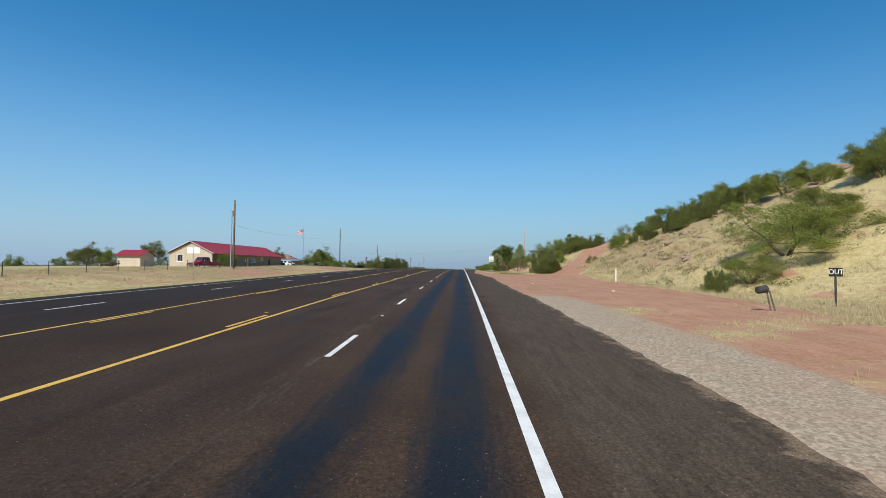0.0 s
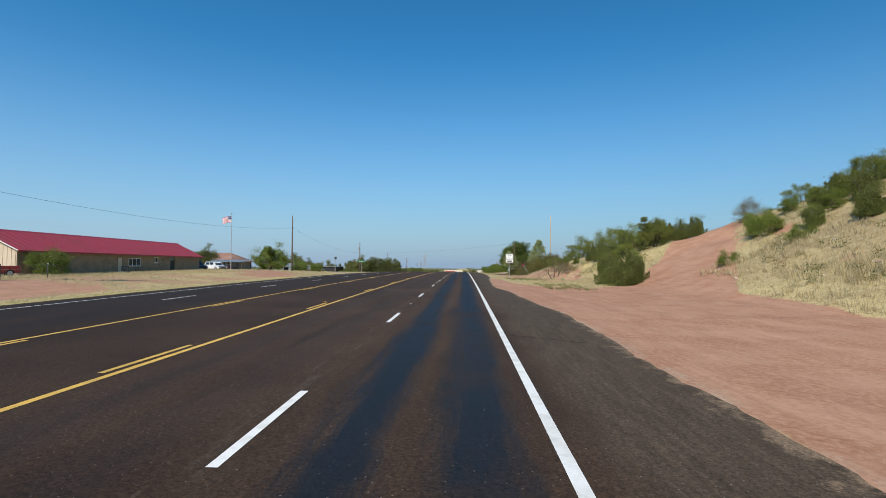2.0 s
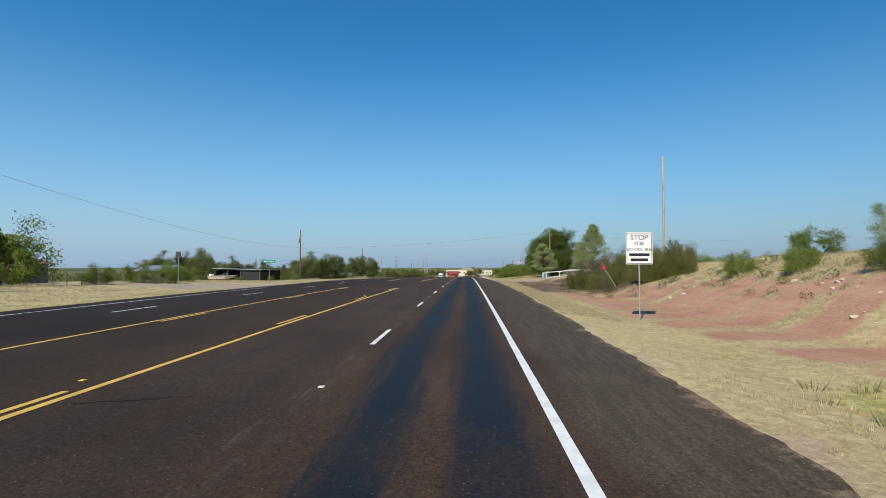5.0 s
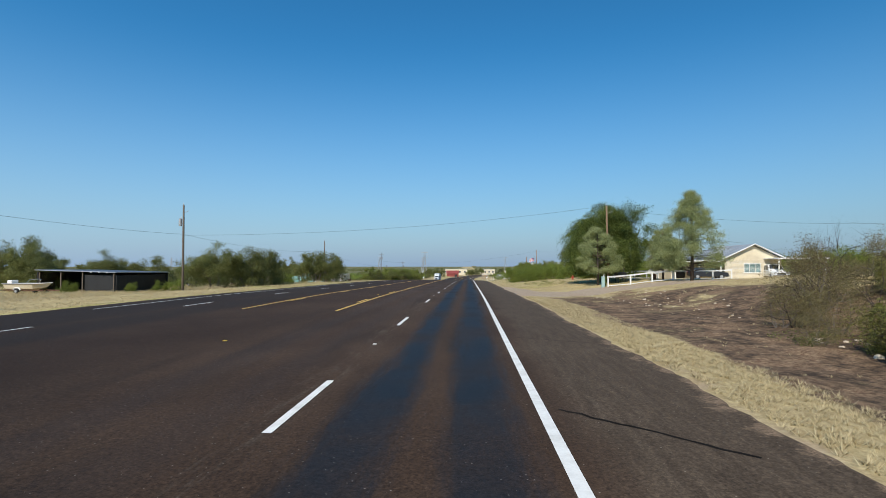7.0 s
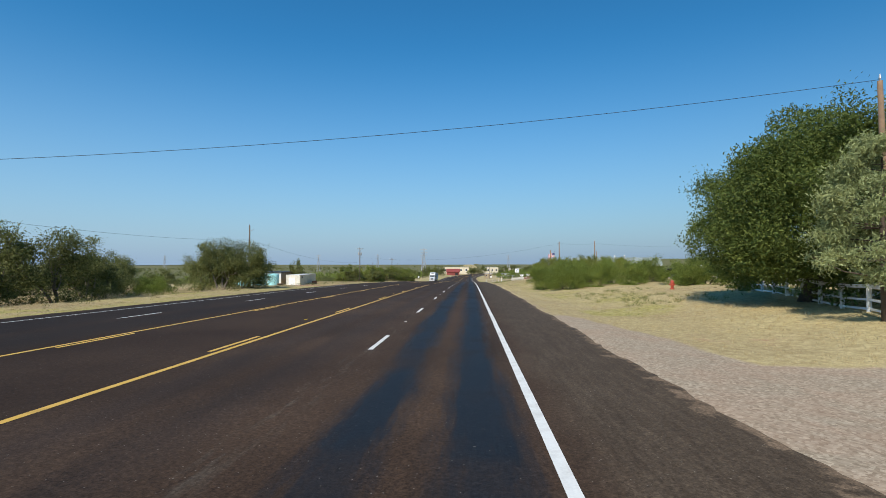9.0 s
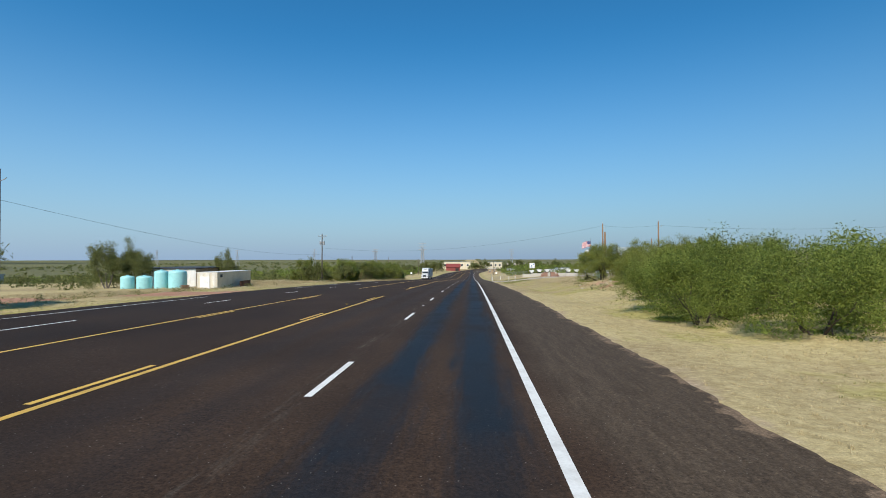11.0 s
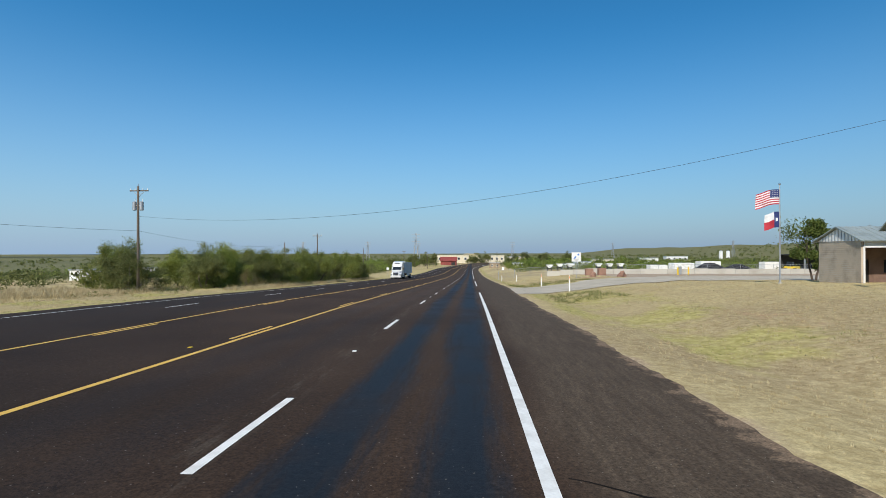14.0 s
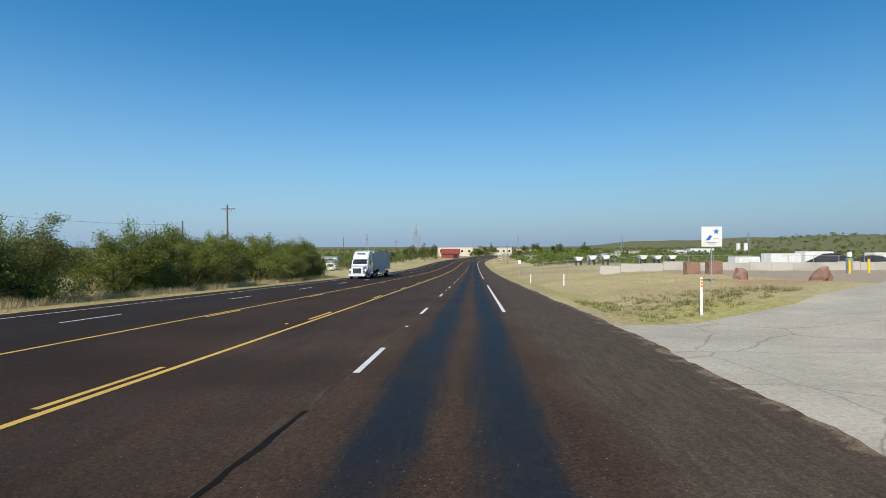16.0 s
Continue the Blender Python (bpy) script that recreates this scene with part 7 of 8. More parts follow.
def roof_slope(ob, a, b, c, d, mat, thick=0.08, ribs=0, name="roof"):
    """A roof plane from eave a-b up to ridge d-c, with standing ribs up the slope."""
    a, b, c, d = (Vector(p) for p in (a, b, c, d))
    n = (b - a).cross(d - a).normalized()
    if n.z < 0:
        n = -n
    r = part(name, Geo().add([a, b, c, d, a + n * thick, b + n * thick, c + n * thick, d + n * thick], [(0, 1, 2, 3), (4, 5, 6, 7), (0, 1, 5, 4), (1, 2, 6, 5), (2, 3, 7, 6), (3, 0, 4, 7)]), mat, ob)
    for i in range(ribs):
        u = (i + 0.5) / ribs
        p, q = a.lerp(b, u) + n * (thick + 0.015), d.lerp(c, u) + n * (thick + 0.015)
        part("rib", Geo().tube([p, q], [0.03, 0.03], 4), mat, r)
    return r


# red-roofed building
z0 = land_at(-43, 90) - 0.05
ob = thing("building", "tan building with a long red metal roof beside the highway", "building", (0, 0, 0))
hol = [(4.6, 5.6, z0 + 1.0, z0 + 2.2)]
w, p, d, n = slab_wall(ob, "wall", (-50.6, 86), (-42.6, 86), z0 - 0.3, 4.15, TAN_METAL, gable=1.95, holes=[(1.4, 2.6, z0 + 1.1, z0 + 2.4)], label="tan metal gable wall")
fit_window(ob, p, d, n, (1.4, 2.6, z0 + 1.1, z0 + 2.4))
for i in range(18):
    u = 0.22 + i * 0.45
    hh = 4.15 + 1.95 * (1 - abs(2 * u / 8.0 - 1))
    part("siding_rib", Geo().box(-50.6 + u, 85.985, (z0 - 0.3 + hh) / 2, 0.05, 0.03, hh - z0 + 0.3), TAN_METAL, w)
wins = [(3.2, 4.6, z0 + 1.0, z0 + 2.1), (17.3, 19.9, z0 + 1.0, z0 + 2.1), (23.0, 24.0, z0 + 1.5, z0 + 2.3), (15.2, 16.1, z0, z0 + 2.1), (27.2, 28.4, z0, z0 + 2.6)]
w, p, d, n = slab_wall(ob, "wall", (-42.6, 86.16), (-42.6, 122), z0 - 0.3, 4.15, TAN_STONE, holes=wins, label="rough tan stone front wall")
for h in wins[:3]:
    fit_window(ob, p, d, n, h, bars=2 if h[1] - h[0] > 2 else 1)
part("door", Geo().box(-42.7, 86.16 + 15.65, z0 + 1.05, 0.06, 0.9, 2.1), CREAM, ob)
part("door", Geo().box(-42.72, 86.16 + 27.8, z0 + 0.95, 0.06, 1.2, 1.9), BLACK, ob)
part("transom", Geo().box(-42.72, 86.16 + 27.8, z0 + 2.25, 0.06, 1.1, 0.6), GLASS_PALE, ob)
slab_wall(ob, "wall", (-42.76, 122), (-50.6, 122), z0 - 0.3, 4.15, TAN_METAL, gable=1.95)
slab_wall(ob, "wall", (-50.6, 121.84), (-50.6, 86.16), z0 - 0.3, 4.15, TAN_METAL)
roof_slope(ob, (-42.1, 85.6, 4.0), (-42.1, 122.4, 4.0), (-46.6, 122.4, 6.22), (-46.6, 85.6, 6.22), RED_ROOF, ribs=40)
roof_slope(ob, (-51.1, 122.4, 4.0), (-51.1, 85.6, 4.0), (-46.6, 85.6, 6.22), (-46.6, 122.4, 6.22), RED_ROOF, ribs=40)
part("ridge_cap", Geo().prism([(-46.9, 6.16), (-46.6, 6.38), (-46.3, 6.16)], "y", 85.55, 122.45), RED_ROOF, ob)
part("rake_trim", Geo().tube([(-51.1, 85.56, 4.03), (-46.6, 85.56, 6.26), (-42.1, 85.56, 4.03)], [0.06, 0.06, 0.06], 4), WHITE, ob)
part("gutter", Geo().box(-42.05, 104, 3.98, 0.12, 36.8, 0.12), RED_ROOF, ob)
pr = part("porch_rail", Geo().box(-40.8, 101.5, z0 + 0.95, 0.05, 4.2, 0.05).box(-40.8, 101.5, z0 + 0.5, 0.04, 4.2, 0.04), STEEL_DARK, ob)
for k in range(4):
    part("rail_post", Geo().cyl((-40.8, 99.4 + k * 1.4, z0 - 0.3), (-40.8, 99.4 + k * 1.4, z0 + 0.97), 0.03, n=6), STEEL_DARK, pr)

# small outbuilding
z0 = land_at(-61, 93) - 0.05
ob = thing("outbuilding", "small tan outbuilding with a red metal roof", "shed", (0, 0, 0))
slab_wall(ob, "wall", (-63.8, 91), (-59.2, 91), z0 - 0.2, 3.75, TAN_METAL)
slab_wall(ob, "wall", (-59.2, 91.16), (-59.2, 95.4), z0 - 0.2, 3.75, TAN_METAL, gable=0.9)
slab_wall(ob, "wall", (-59.36, 95.4), (-63.8, 95.4), z0 - 0.2, 3.75, TAN_METAL)
slab_wall(ob, "wall", (-63.8, 95.24), (-63.8, 91.16), z0 - 0.2, 3.75, TAN_METAL, gable=0.9)
roof_slope(ob, (-64.2, 90.5, 3.55), (-58.8, 90.5, 3.55), (-58.8, 93.2, 4.72), (-64.2, 93.2, 4.72), RED_ROOF, ribs=10)
roof_slope(ob, (-58.8, 95.9, 3.55), (-64.2, 95.9, 3.55), (-64.2, 93.2, 4.72), (-58.8, 93.2, 4.72), RED_ROOF, ribs=10)

# wire fence before them
for i in range(11):
    y = 33 + i * 4.6
    ob = thing("fence_post", "thin steel post of a wire fence in dry grass", "fence post", (-33.5, y, land_at(-33.5, y)), group="wire fence posts")
    part("stake", Geo().box(0, 0, 0.5, 0.05, 0.05, 1.5), STEEL_DARK, ob)
    part("cap", Geo().box(0, 0, 1.26, 0.06, 0.06, 0.05), WHITE, ob)
ob = thing("fence_wire", "slack wire strands of the fence", "fence", (0, 0, 0))
for k in range(3):
    part("strand", Geo().tube([(-33.5, 33 + i * 4.6, land_at(-33.5, 33 + i * 4.6) + 0.45 + k * 0.35) for i in range(11)], [0.006] * 11, 3), STEEL, ob)

# house with rusted roof, tin lean-to, bins
z0 = land_at(-56, 158)
ob = thing("house", "old house with a rusted tin hip roof behind the trees", "house", (0, 0, 0))
slab_wall(ob, "wall", (-62, 153), (-51, 153), z0 - 0.3, 3.6, TAN_STONE, holes=[(3, 4.4, z0 + 1, z0 + 2.1)])
slab_wall(ob, "wall", (-51, 153.16), (-51, 164), z0 - 0.3, 3.6, TAN_STONE)
slab_wall(ob, "wall", (-51.16, 164), (-62, 164), z0 - 0.3, 3.6, TAN_STONE)
slab_wall(ob, "wall", (-62, 163.84), (-62, 153.16), z0 - 0.3, 3.6, TAN_STONE)
for a, b, c, d in (((-62.6, 152.4, 3.5), (-50.4, 152.4, 3.5), (-54, 158.5, 5.6), (-59, 158.5, 5.6)), ((-50.4, 152.4, 3.5), (-50.4, 164.6, 3.5), (-54, 158.6, 5.6), (-54, 158.5, 5.6)),
                   ((-50.4, 164.6, 3.5), (-62.6, 164.6, 3.5), (-59, 158.5, 5.6), (-54, 158.5, 5.6)), ((-62.6, 164.6, 3.5), (-62.6, 152.4, 3.5), (-59, 158.4, 5.6), (-59, 158.5, 5.6))):
    roof_slope(ob, a, b, c, d, RUST_ROOF, ribs=9)
z0 = land_at(-50, 149)
ob = thing("lean_to", "tin-roofed open lean-to shelter with thin posts", "shelter", (0, 0, 0))
roof_slope(ob, (-55.5, 146.2, z0 + 2.0), (-45.5, 146.2, z0 + 2.0), (-45.5, 151.8, z0 + 2.5), (-55.5, 151.8, z0 + 2.5), TIN_ROOF, ribs=14)
for x in (-55, -52, -49, -46):
    for y in (146.6, 151.4):
        part("post", Geo().box(x, y, z0 + 1.0, 0.1, 0.1, 2.4), WOOD_POLE, ob)
part("back_wall", Geo().box(-53.5, 151.7, z0 + 1.1, 3.8, 0.08, 2.3), TIN_ROOF, ob)
for x, y, rz, lab in ((-36.8, 163.5, 20, "dull metal bin on the dry lot"),):
    ob = thing("dumpster", lab, "bin", (x, y, land_at(x, y)), rz)
    part("tub", Geo().prism([(-0.9, 0.1), (0.9, 0.1), (1.1, 1.1), (-1.1, 1.3)], "x", -1.0, 1.0), STEEL, ob, bevel=0.02)
    part("lid", Geo().add([(-1.05, -1.15, 1.34), (1.05, -1.15, 1.34), (1.05, 1.15, 1.14), (-1.05, 1.15, 1.14), (-1.05, -1.15, 1.38), (1.05, -1.15, 1.38), (1.05, 1.15, 1.18), (-1.05, 1.15, 1.18)], [(0, 1, 2, 3), (4, 5, 6, 7), (0, 1, 5, 4), (1, 2, 6, 5), (2, 3, 7, 6), (3, 0, 4, 7)]), STEEL_DARK, ob)
for i in range(9):
    x, y = -37.5 + i * 1.3, 148.8 + 0.3 * i
    ob = thing("fence_post", "grey wooden post of the wire yard fence", "fence post", (x - 8, y, land_at(x - 8, y)), group="yard fence posts")
    part("stake", Geo().cyl((0, 0, -0.2), (0, 0, 1.25), 0.05, n=6), WOOD_POLE, ob)

# sheds by the cemetery lane
z0 = land_at(-45, 208)
ob = thing("open_shed", "low dark open-fronted shed with a flat tin roof", "shed", (0, 0, 0))
roof_slope(ob, (-49.6, 203.6, z0 + 2.75), (-39.4, 203.6, z0 + 2.45), (-39.4, 214.6, z0 + 2.3), (-49.6, 214.6, z0 + 2.6), TIN_ROOF, ribs=12)
# Black walls and a black front sheet put the shaded interior into the colour.
part("back_wall", Geo().box(-44.5, 214.3, z0 + 1.1, 10, 0.1, 2.4), BLACK, ob)
part("side_wall", Geo().box(-49.4, 209, z0 + 1.2, 0.1, 10.4, 2.7), BLACK, ob)
part("front_panel", Geo().box(-41.7, 204.1, z0 + 1.05, 4.0, 0.08, 2.3), BLACK, ob)
part("side_wall", Geo().box(-39.7, 209, z0 + 1.0, 0.1, 10.0, 2.2), BLACK, ob)
for x in (-49.2, -46.5, -43.8, -39.9):
    part("post", Geo().box(x, 203.9, z0 + 1.2, 0.12, 0.12, 2.6), WOOD_POLE, ob)
for x in (-42.5, -41.5, -40.5):
    part("rafter_end", Geo().box(x, 203.55, z0 + 2.5, 0.1, 0.2, 0.12), WHITE, ob)
z0 = land_at(-50, 186)
ob = thing("shed", "blue-grey metal shed with a tin gable roof", "shed", (0, 0, 0))
slab_wall(ob, "wall", (-52.5, 184), (-47.7, 184), z0 - 0.2, z0 + 1.9, TIN_ROOF, holes=[(2.6, 4.2, z0, z0 + 1.6)])
slab_wall(ob, "wall", (-47.7, 184.16), (-47.7, 190), z0 - 0.2, z0 + 1.9, TIN_ROOF)
slab_wall(ob, "wall", (-47.86, 190), (-52.5, 190), z0 - 0.2, z0 + 1.9, TIN_ROOF)
slab_wall(ob, "wall", (-52.5, 189.84), (-52.5, 184.16), z0 - 0.2, z0 + 1.9, TIN_ROOF)
# A black sheet added behind the opening stands for the shade inside.
part("dark_interior", Geo().box(-50.0, 186, z0 + 0.8, 1.6, 0.05, 1.6), BLACK, ob)
roof_slope(ob, (-53.0, 183.5, z0 + 1.8), (-47.2, 183.5, z0 + 1.8), (-47.2, 187, z0 + 2.7), (-53.0, 187, z0 + 2.7), TIN_ROOF, ribs=12)
roof_slope(ob, (-47.2, 190.5, z0 + 1.8), (-53.0, 190.5, z0 + 1.8), (-53.0, 187, z0 + 2.7), (-47.2, 187, z0 + 2.7), TIN_ROOF, ribs=12)

# water tanks, container, metal building
for x, y, r, h in ((-53.6, 309.0, 1.05, 2.2), (-51.0, 309.4, 1.2, 2.2), (-48.5, 310.0, 1.1, 3.1), (-45.6, 309.8, 1.4, 3.1)):
    z = land_at(x, y)
    ob = thing("water_tank", "pale aqua plastic water tank with a ribbed dome", "tank", (x, y, z), group="aqua water tanks")
    prf = [(0, r * 0.97), (0.05, r), *[(0.05 + (h - 0.45) * (i + 1) / 12, r * (1.0 if i % 2 else 0.975)) for i in range(12)], (h - 0.2, r * 0.86), (h - 0.08, r * 0.5)]
    part("shell", Geo().tube([(0, 0, a) for a, _ in prf], [b for _, b in prf], 24), AQUA, ob, smooth=True)
    part("lid", Geo().cyl((0, 0, h - 0.1), (0, 0, h + 0.06), 0.26, n=14), AQUA, ob)
    part("valve", Geo().cyl((0, -r - 0.15, 0.2), (0, -r + 0.1, 0.2), 0.05, n=8), STEEL_DARK, ob)
z0 = land_at(-40.6, 314) - 0.05
ob = thing("shipping_container", "cream ribbed steel storage container with a white door", "container", (0, 0, 0))
zt = z0 + 2.75
# White end, cream sides: sunlit and shaded faces are put into the colours.
part("body", Geo().box(-40.6, 316.0, (z0 + zt) / 2, 3.5, 12.6, zt - z0), CREAM, ob, bevel=0.02)
end = part("end_panel", Geo().box(-40.6, 309.68, (z0 + zt) / 2, 3.4, 0.05, zt - z0 - 0.1), WHITE, ob)
for i in range(17):
    part("rib", Geo().box(-42.2 + i * 0.2, 309.64, (z0 + zt) / 2, 0.07, 0.06, zt - z0 - 0.15), CREAM, end)
dr = part("door", Geo().box(-40.9, 309.6, z0 + 1.05, 1.5, 0.06, 2.1), WHITE, ob)
part("handle", Geo().box(-40.4, 309.55, z0 + 1.05, 0.05, 0.06, 0.2), STEEL, dr)
part("roof", Geo().box(-40.6, 316.0, zt + 0.03, 3.6, 12.7, 0.06), WHITE, ob)
part("window", Geo().box(-38.83, 311.0, zt - 0.6, 0.03, 0.7, 0.5), STEEL_DARK, ob)
z = land_at(-37.6, 317)
ob = thing("metal_rack", "dark rusted metal rack leaning by the container", "rack", (-37.7, 317.5, z))
for i in range(7):
    part("bar", Geo().box(0, -1.8 + i * 0.6, 0.62, 0.06, 0.5, 0.9), RUST, ob)
part("rail", Geo().box(0, 0, 1.1, 0.08, 4.2, 0.08).box(0, 0, 0.2, 0.08, 4.2, 0.08), RUST, ob)
for y in (-2, 2):
    part("leg", Geo().box(0, y, 0.45, 0.08, 0.08, 1.1), RUST, ob)
z0 = land_at(-50, 322)
ob = thing("metal_building", "long low weathered metal building with a dark flat roof edge", "building", (0, 0, 0))
slab_wall(ob, "wall", (-58, 316), (-46, 316), z0 - 0.3, z0 + 3.3, WHITE)
slab_wall(ob, "wall", (-46, 316.16), (-46, 332), z0 - 0.3, z0 + 3.3, TAN_STONE)
slab_wall(ob, "wall", (-46.16, 332), (-58, 332), z0 - 0.3, z0 + 3.3, WHITE)
slab_wall(ob, "wall", (-58, 331.84), (-58, 316.16), z0 - 0.3, z0 + 3.3, WHITE)
part("roof", Geo().box(-52, 324, z0 + 3.38, 12.6, 16.6, 0.14), STEEL_DARK, ob)
for i in range(20):
    part("siding_rib", Geo().box(-57.7 + i * 0.6, 315.98, z0 + 1.5, 0.06, 0.04, 3.4), WHITE, ob)
for k, (x, y) in enumerate(((-43.4, 308.2), (-43.0, 307.5))):
    ob = thing("pallet_stack", "stack of worn wooden pallets beside the container", "pallet", (x, y, land_at(x, y)), 20 * k)
    for i in range(4):
        part("board", Geo().box(0, 0, 0.08 + i * 0.16, 1.1, 1.0, 0.05), WOOD_POLE_RED, ob)
        part("block", Geo().box(0, 0, 0.02 + i * 0.16, 1.0, 0.12, 0.09), WOOD_POLE_RED, ob)

# cream house, carport, white fence
z0 = land_at(37, 214) - 0.02
ob = thing("house", "small cream clapboard house with a pale metal roof and porch", "house", (0, 0, 0))
wh = [(1.0, 2.0, z0 + 0.9, z0 + 2.1)]
w, p, d, n = slab_wall(ob, "wall", (30.2, 216), (33.2, 216), z0 - 0.4, z0 + 2.6, CREAM, holes=[(0.7, 1.9, z0 + 0.05, z0 + 2.1)])
part("door", Geo().box(31.5, 216.1, z0 + 1.08, 1.2, 0.05, 2.05), STEEL_DARK, ob, "dark screen door")
wh = [(2.4, 4.6, z0 + 0.8, z0 + 2.1)]
w, p, d, n = slab_wall(ob, "wall", (36.2, 213.5), (43.4, 213.5), z0 - 0.4, z0 + 2.7, CREAM, holes=wh, gable=1.7)
fit_window(ob, p, d, n, wh[0], WHITE, GLASS_PALE, 2)
for i in range(16):
    part("clapboard", Geo().box(39.8, 213.48, z0 + 0.1 + i * 0.16, 7.2, 0.03, 0.02), WHITE, w)
slab_wall(ob, "wall", (33.2, 216.0), (36.2, 216.0), z0 - 0.4, z0 + 2.6, CREAM)
slab_wall(ob, "wall", (43.4, 213.66), (43.4, 224), z0 - 0.4, z0 + 2.7, CREAM)
slab_wall(ob, "wall", (43.24, 224), (30.2, 224), z0 - 0.4, z0 + 2.6, CREAM)
slab_wall(ob, "wall", (30.2, 223.84), (30.2, 216.16), z0 - 0.4, z0 + 2.6, CREAM)
roof_slope(ob, (43.9, 213.0, z0 + 2.55), (43.9, 224.3, z0 + 2.55), (39.8, 224.3, z0 + 4.5), (39.8, 213.0, z0 + 4.5), TIN_ROOF, ribs=16)
roof_slope(ob, (35.7, 224.3, z0 + 2.55), (35.7, 213.0, z0 + 2.55), (39.8, 213.0, z0 + 4.5), (39.8, 224.3, z0 + 4.5), TIN_ROOF, ribs=16)
roof_slope(ob, (29.6, 213.6, z0 + 2.35), (36.0, 213.6, z0 + 2.35), (36.0, 220, z0 + 3.9), (29.6, 220, z0 + 3.9), TIN_ROOF, ribs=12)
roof_slope(ob, (36.0, 224.4, z0 + 2.5), (29.6, 224.4, z0 + 2.5), (29.6, 220, z0 + 3.9), (36.0, 220, z0 + 3.9), TIN_ROOF, ribs=12)
part("rake_trim", Geo().tube([(35.7, 212.96, z0 + 2.6), (39.8, 212.96, z0 + 4.56), (43.9, 212.96, z0 + 2.6)], [0.08, 0.08, 0.08], 4), WHITE, ob)
part("fascia", Geo().box(32.8, 213.55, z0 + 2.38, 6.4, 0.06, 0.2), WHITE, ob)
for x in (29.9, 33.0, 35.8):
    part("porch_post", Geo().box(x, 213.8, z0 + 1.1, 0.14, 0.14, 2.5), WHITE, ob)
z0 = land_at(45, 213)
ob = thing("carport", "flat white carport roof on slim posts beside the house", "carport", (0, 0, 0))
part("roof", Geo().box(44.2, 213.5, z0 + 2.62, 6.2, 6.6, 0.16), WHITE, ob)
for x in (41.4, 47.0):
    for y in (210.6, 216.4):
        part("post", Geo().box(x, y, z0 + 1.2, 0.14, 0.14, 2.7), WHITE, ob)
part("side_panel", Geo().box(46.95, 214, z0 + 1.1, 0.06, 4.0, 2.2), STEEL_DARK, ob)


def rail_fence(label, p, q, nposts, rails=(1.05, 0.12), group="white fence", gate=False):
    """White posts with a top and a bottom rail between two spots."""
    p, q = Vector(p), Vector(q)
    ob = thing("fence", label, "fence", (0, 0, 0), group=group)
    pts = [p.lerp(q, i / (nposts - 1)) for i in range(nposts)]
    gr = [land_at(a.x, a.y) for a in pts]
    for a, z in zip(pts, gr):
        part("post", Geo().box(a.x, a.y, z + 0.45, 0.14, 0.14, 1.4), WHITE, ob, bevel=0.012)
    for k, h in enumerate(rails):
        for (a, za), (b, zb) in zip(zip(pts, gr), zip(pts[1:], gr[1:])):
            dv = (b - a)
            m = Matrix.Translation(((a.x + b.x) / 2, (a.y + b.y) / 2, (za + zb) / 2 + h)) @ Euler((0, -math.atan2(zb - za, dv.length), math.atan2(dv.y, dv.x)), "XYZ").to_matrix().to_4x4()
            part("rail", Geo().box(0, 0, 0, dv.length - 0.004, 0.07, 0.15 if k == 0 else 0.09, m), WHITE, ob)
    return ob


rail_fence("white painted post-and-rail fence along the gravel drive", (17.4, 199.8), (33.6, 206.6), 7)
rail_fence("white painted post-and-rail fence along the grass verge", (17.1, 200.4), (24.6, 229.6), 13, (1.05, 0.5, 0.12))
rail_fence("white painted rail fence at the back of the yard", (24.8, 229.8), (34, 231), 5)
rail_fence("white painted rail fence behind the pines", (22.6, 212.6), (29.4, 218.6), 4)
ivy = []
for _ in range(1600):
    u = random.random()
    x, y = 17.1 + 7.5 * u, 200.4 + 29.2 * u
    if math.sin(u * 23) + math.sin(u * 41) > -0.1:
        ivy.append((x + random.gauss(0, 0.12), y + random.gauss(0, 0.12), land_at(x, y) + random.uniform(0.1, 1.15)))
iv, if_ = leaf_quads(np.array(ivy), 0.10, 0.7, np.random.RandomState(4))
tagged(new("ivy", quick_mesh("ivy", iv, if_, LEAF_PECAN)), "dark climbing plants hanging on the white fence", "plant", kind="stuff")
ob = thing("utility_pedestal", "faded teal utility box at the fence corner", "utility box", (16.8, 199.5, land_at(16.8, 199.5)))
part("case", Geo().box(0, 0, 0.5, 0.32, 0.32, 1.2), TEAL, ob, bevel=0.03)
part("cap", Geo().box(0, 0, 1.12, 0.36, 0.36, 0.06), TEAL, ob, bevel=0.02)
ob = thing("utility_pedestal", "pale green utility box in tall grass", "utility box", (20.2, 300.5, land_at(20.2, 300.5)))
part("case", Geo().box(0, 0, 0.5, 0.45, 0.4, 1.5), TEAL, ob, bevel=0.03)
part("cap", Geo().box(0, 0, 1.27, 0.5, 0.45, 0.06), TEAL, ob, bevel=0.02)
ob = thing("fire_hydrant", "small faded red fire hydrant on the grass verge", "hydrant", (19.8, 230.5, land_at(19.8, 230.5)))
part("barrel", Geo().tube([(0, 0, -0.1), (0, 0, 0.08), (0, 0, 0.1), (0, 0, 0.55), (0, 0, 0.58), (0, 0, 0.72), (0, 0, 0.8)], [0.17, 0.17, 0.12, 0.12, 0.16, 0.12, 0.03], 14), HYDRANT_RED, ob, smooth=False)
for s in (-1, 1):
    part("outlet", Geo().cyl((s * 0.1, 0, 0.42), (s * 0.24, 0, 0.42), 0.06, n=10), HYDRANT_RED, ob)
part("outlet", Geo().cyl((0, -0.1, 0.36), (0, -0.25, 0.36), 0.075, n=10), HYDRANT_RED, ob)
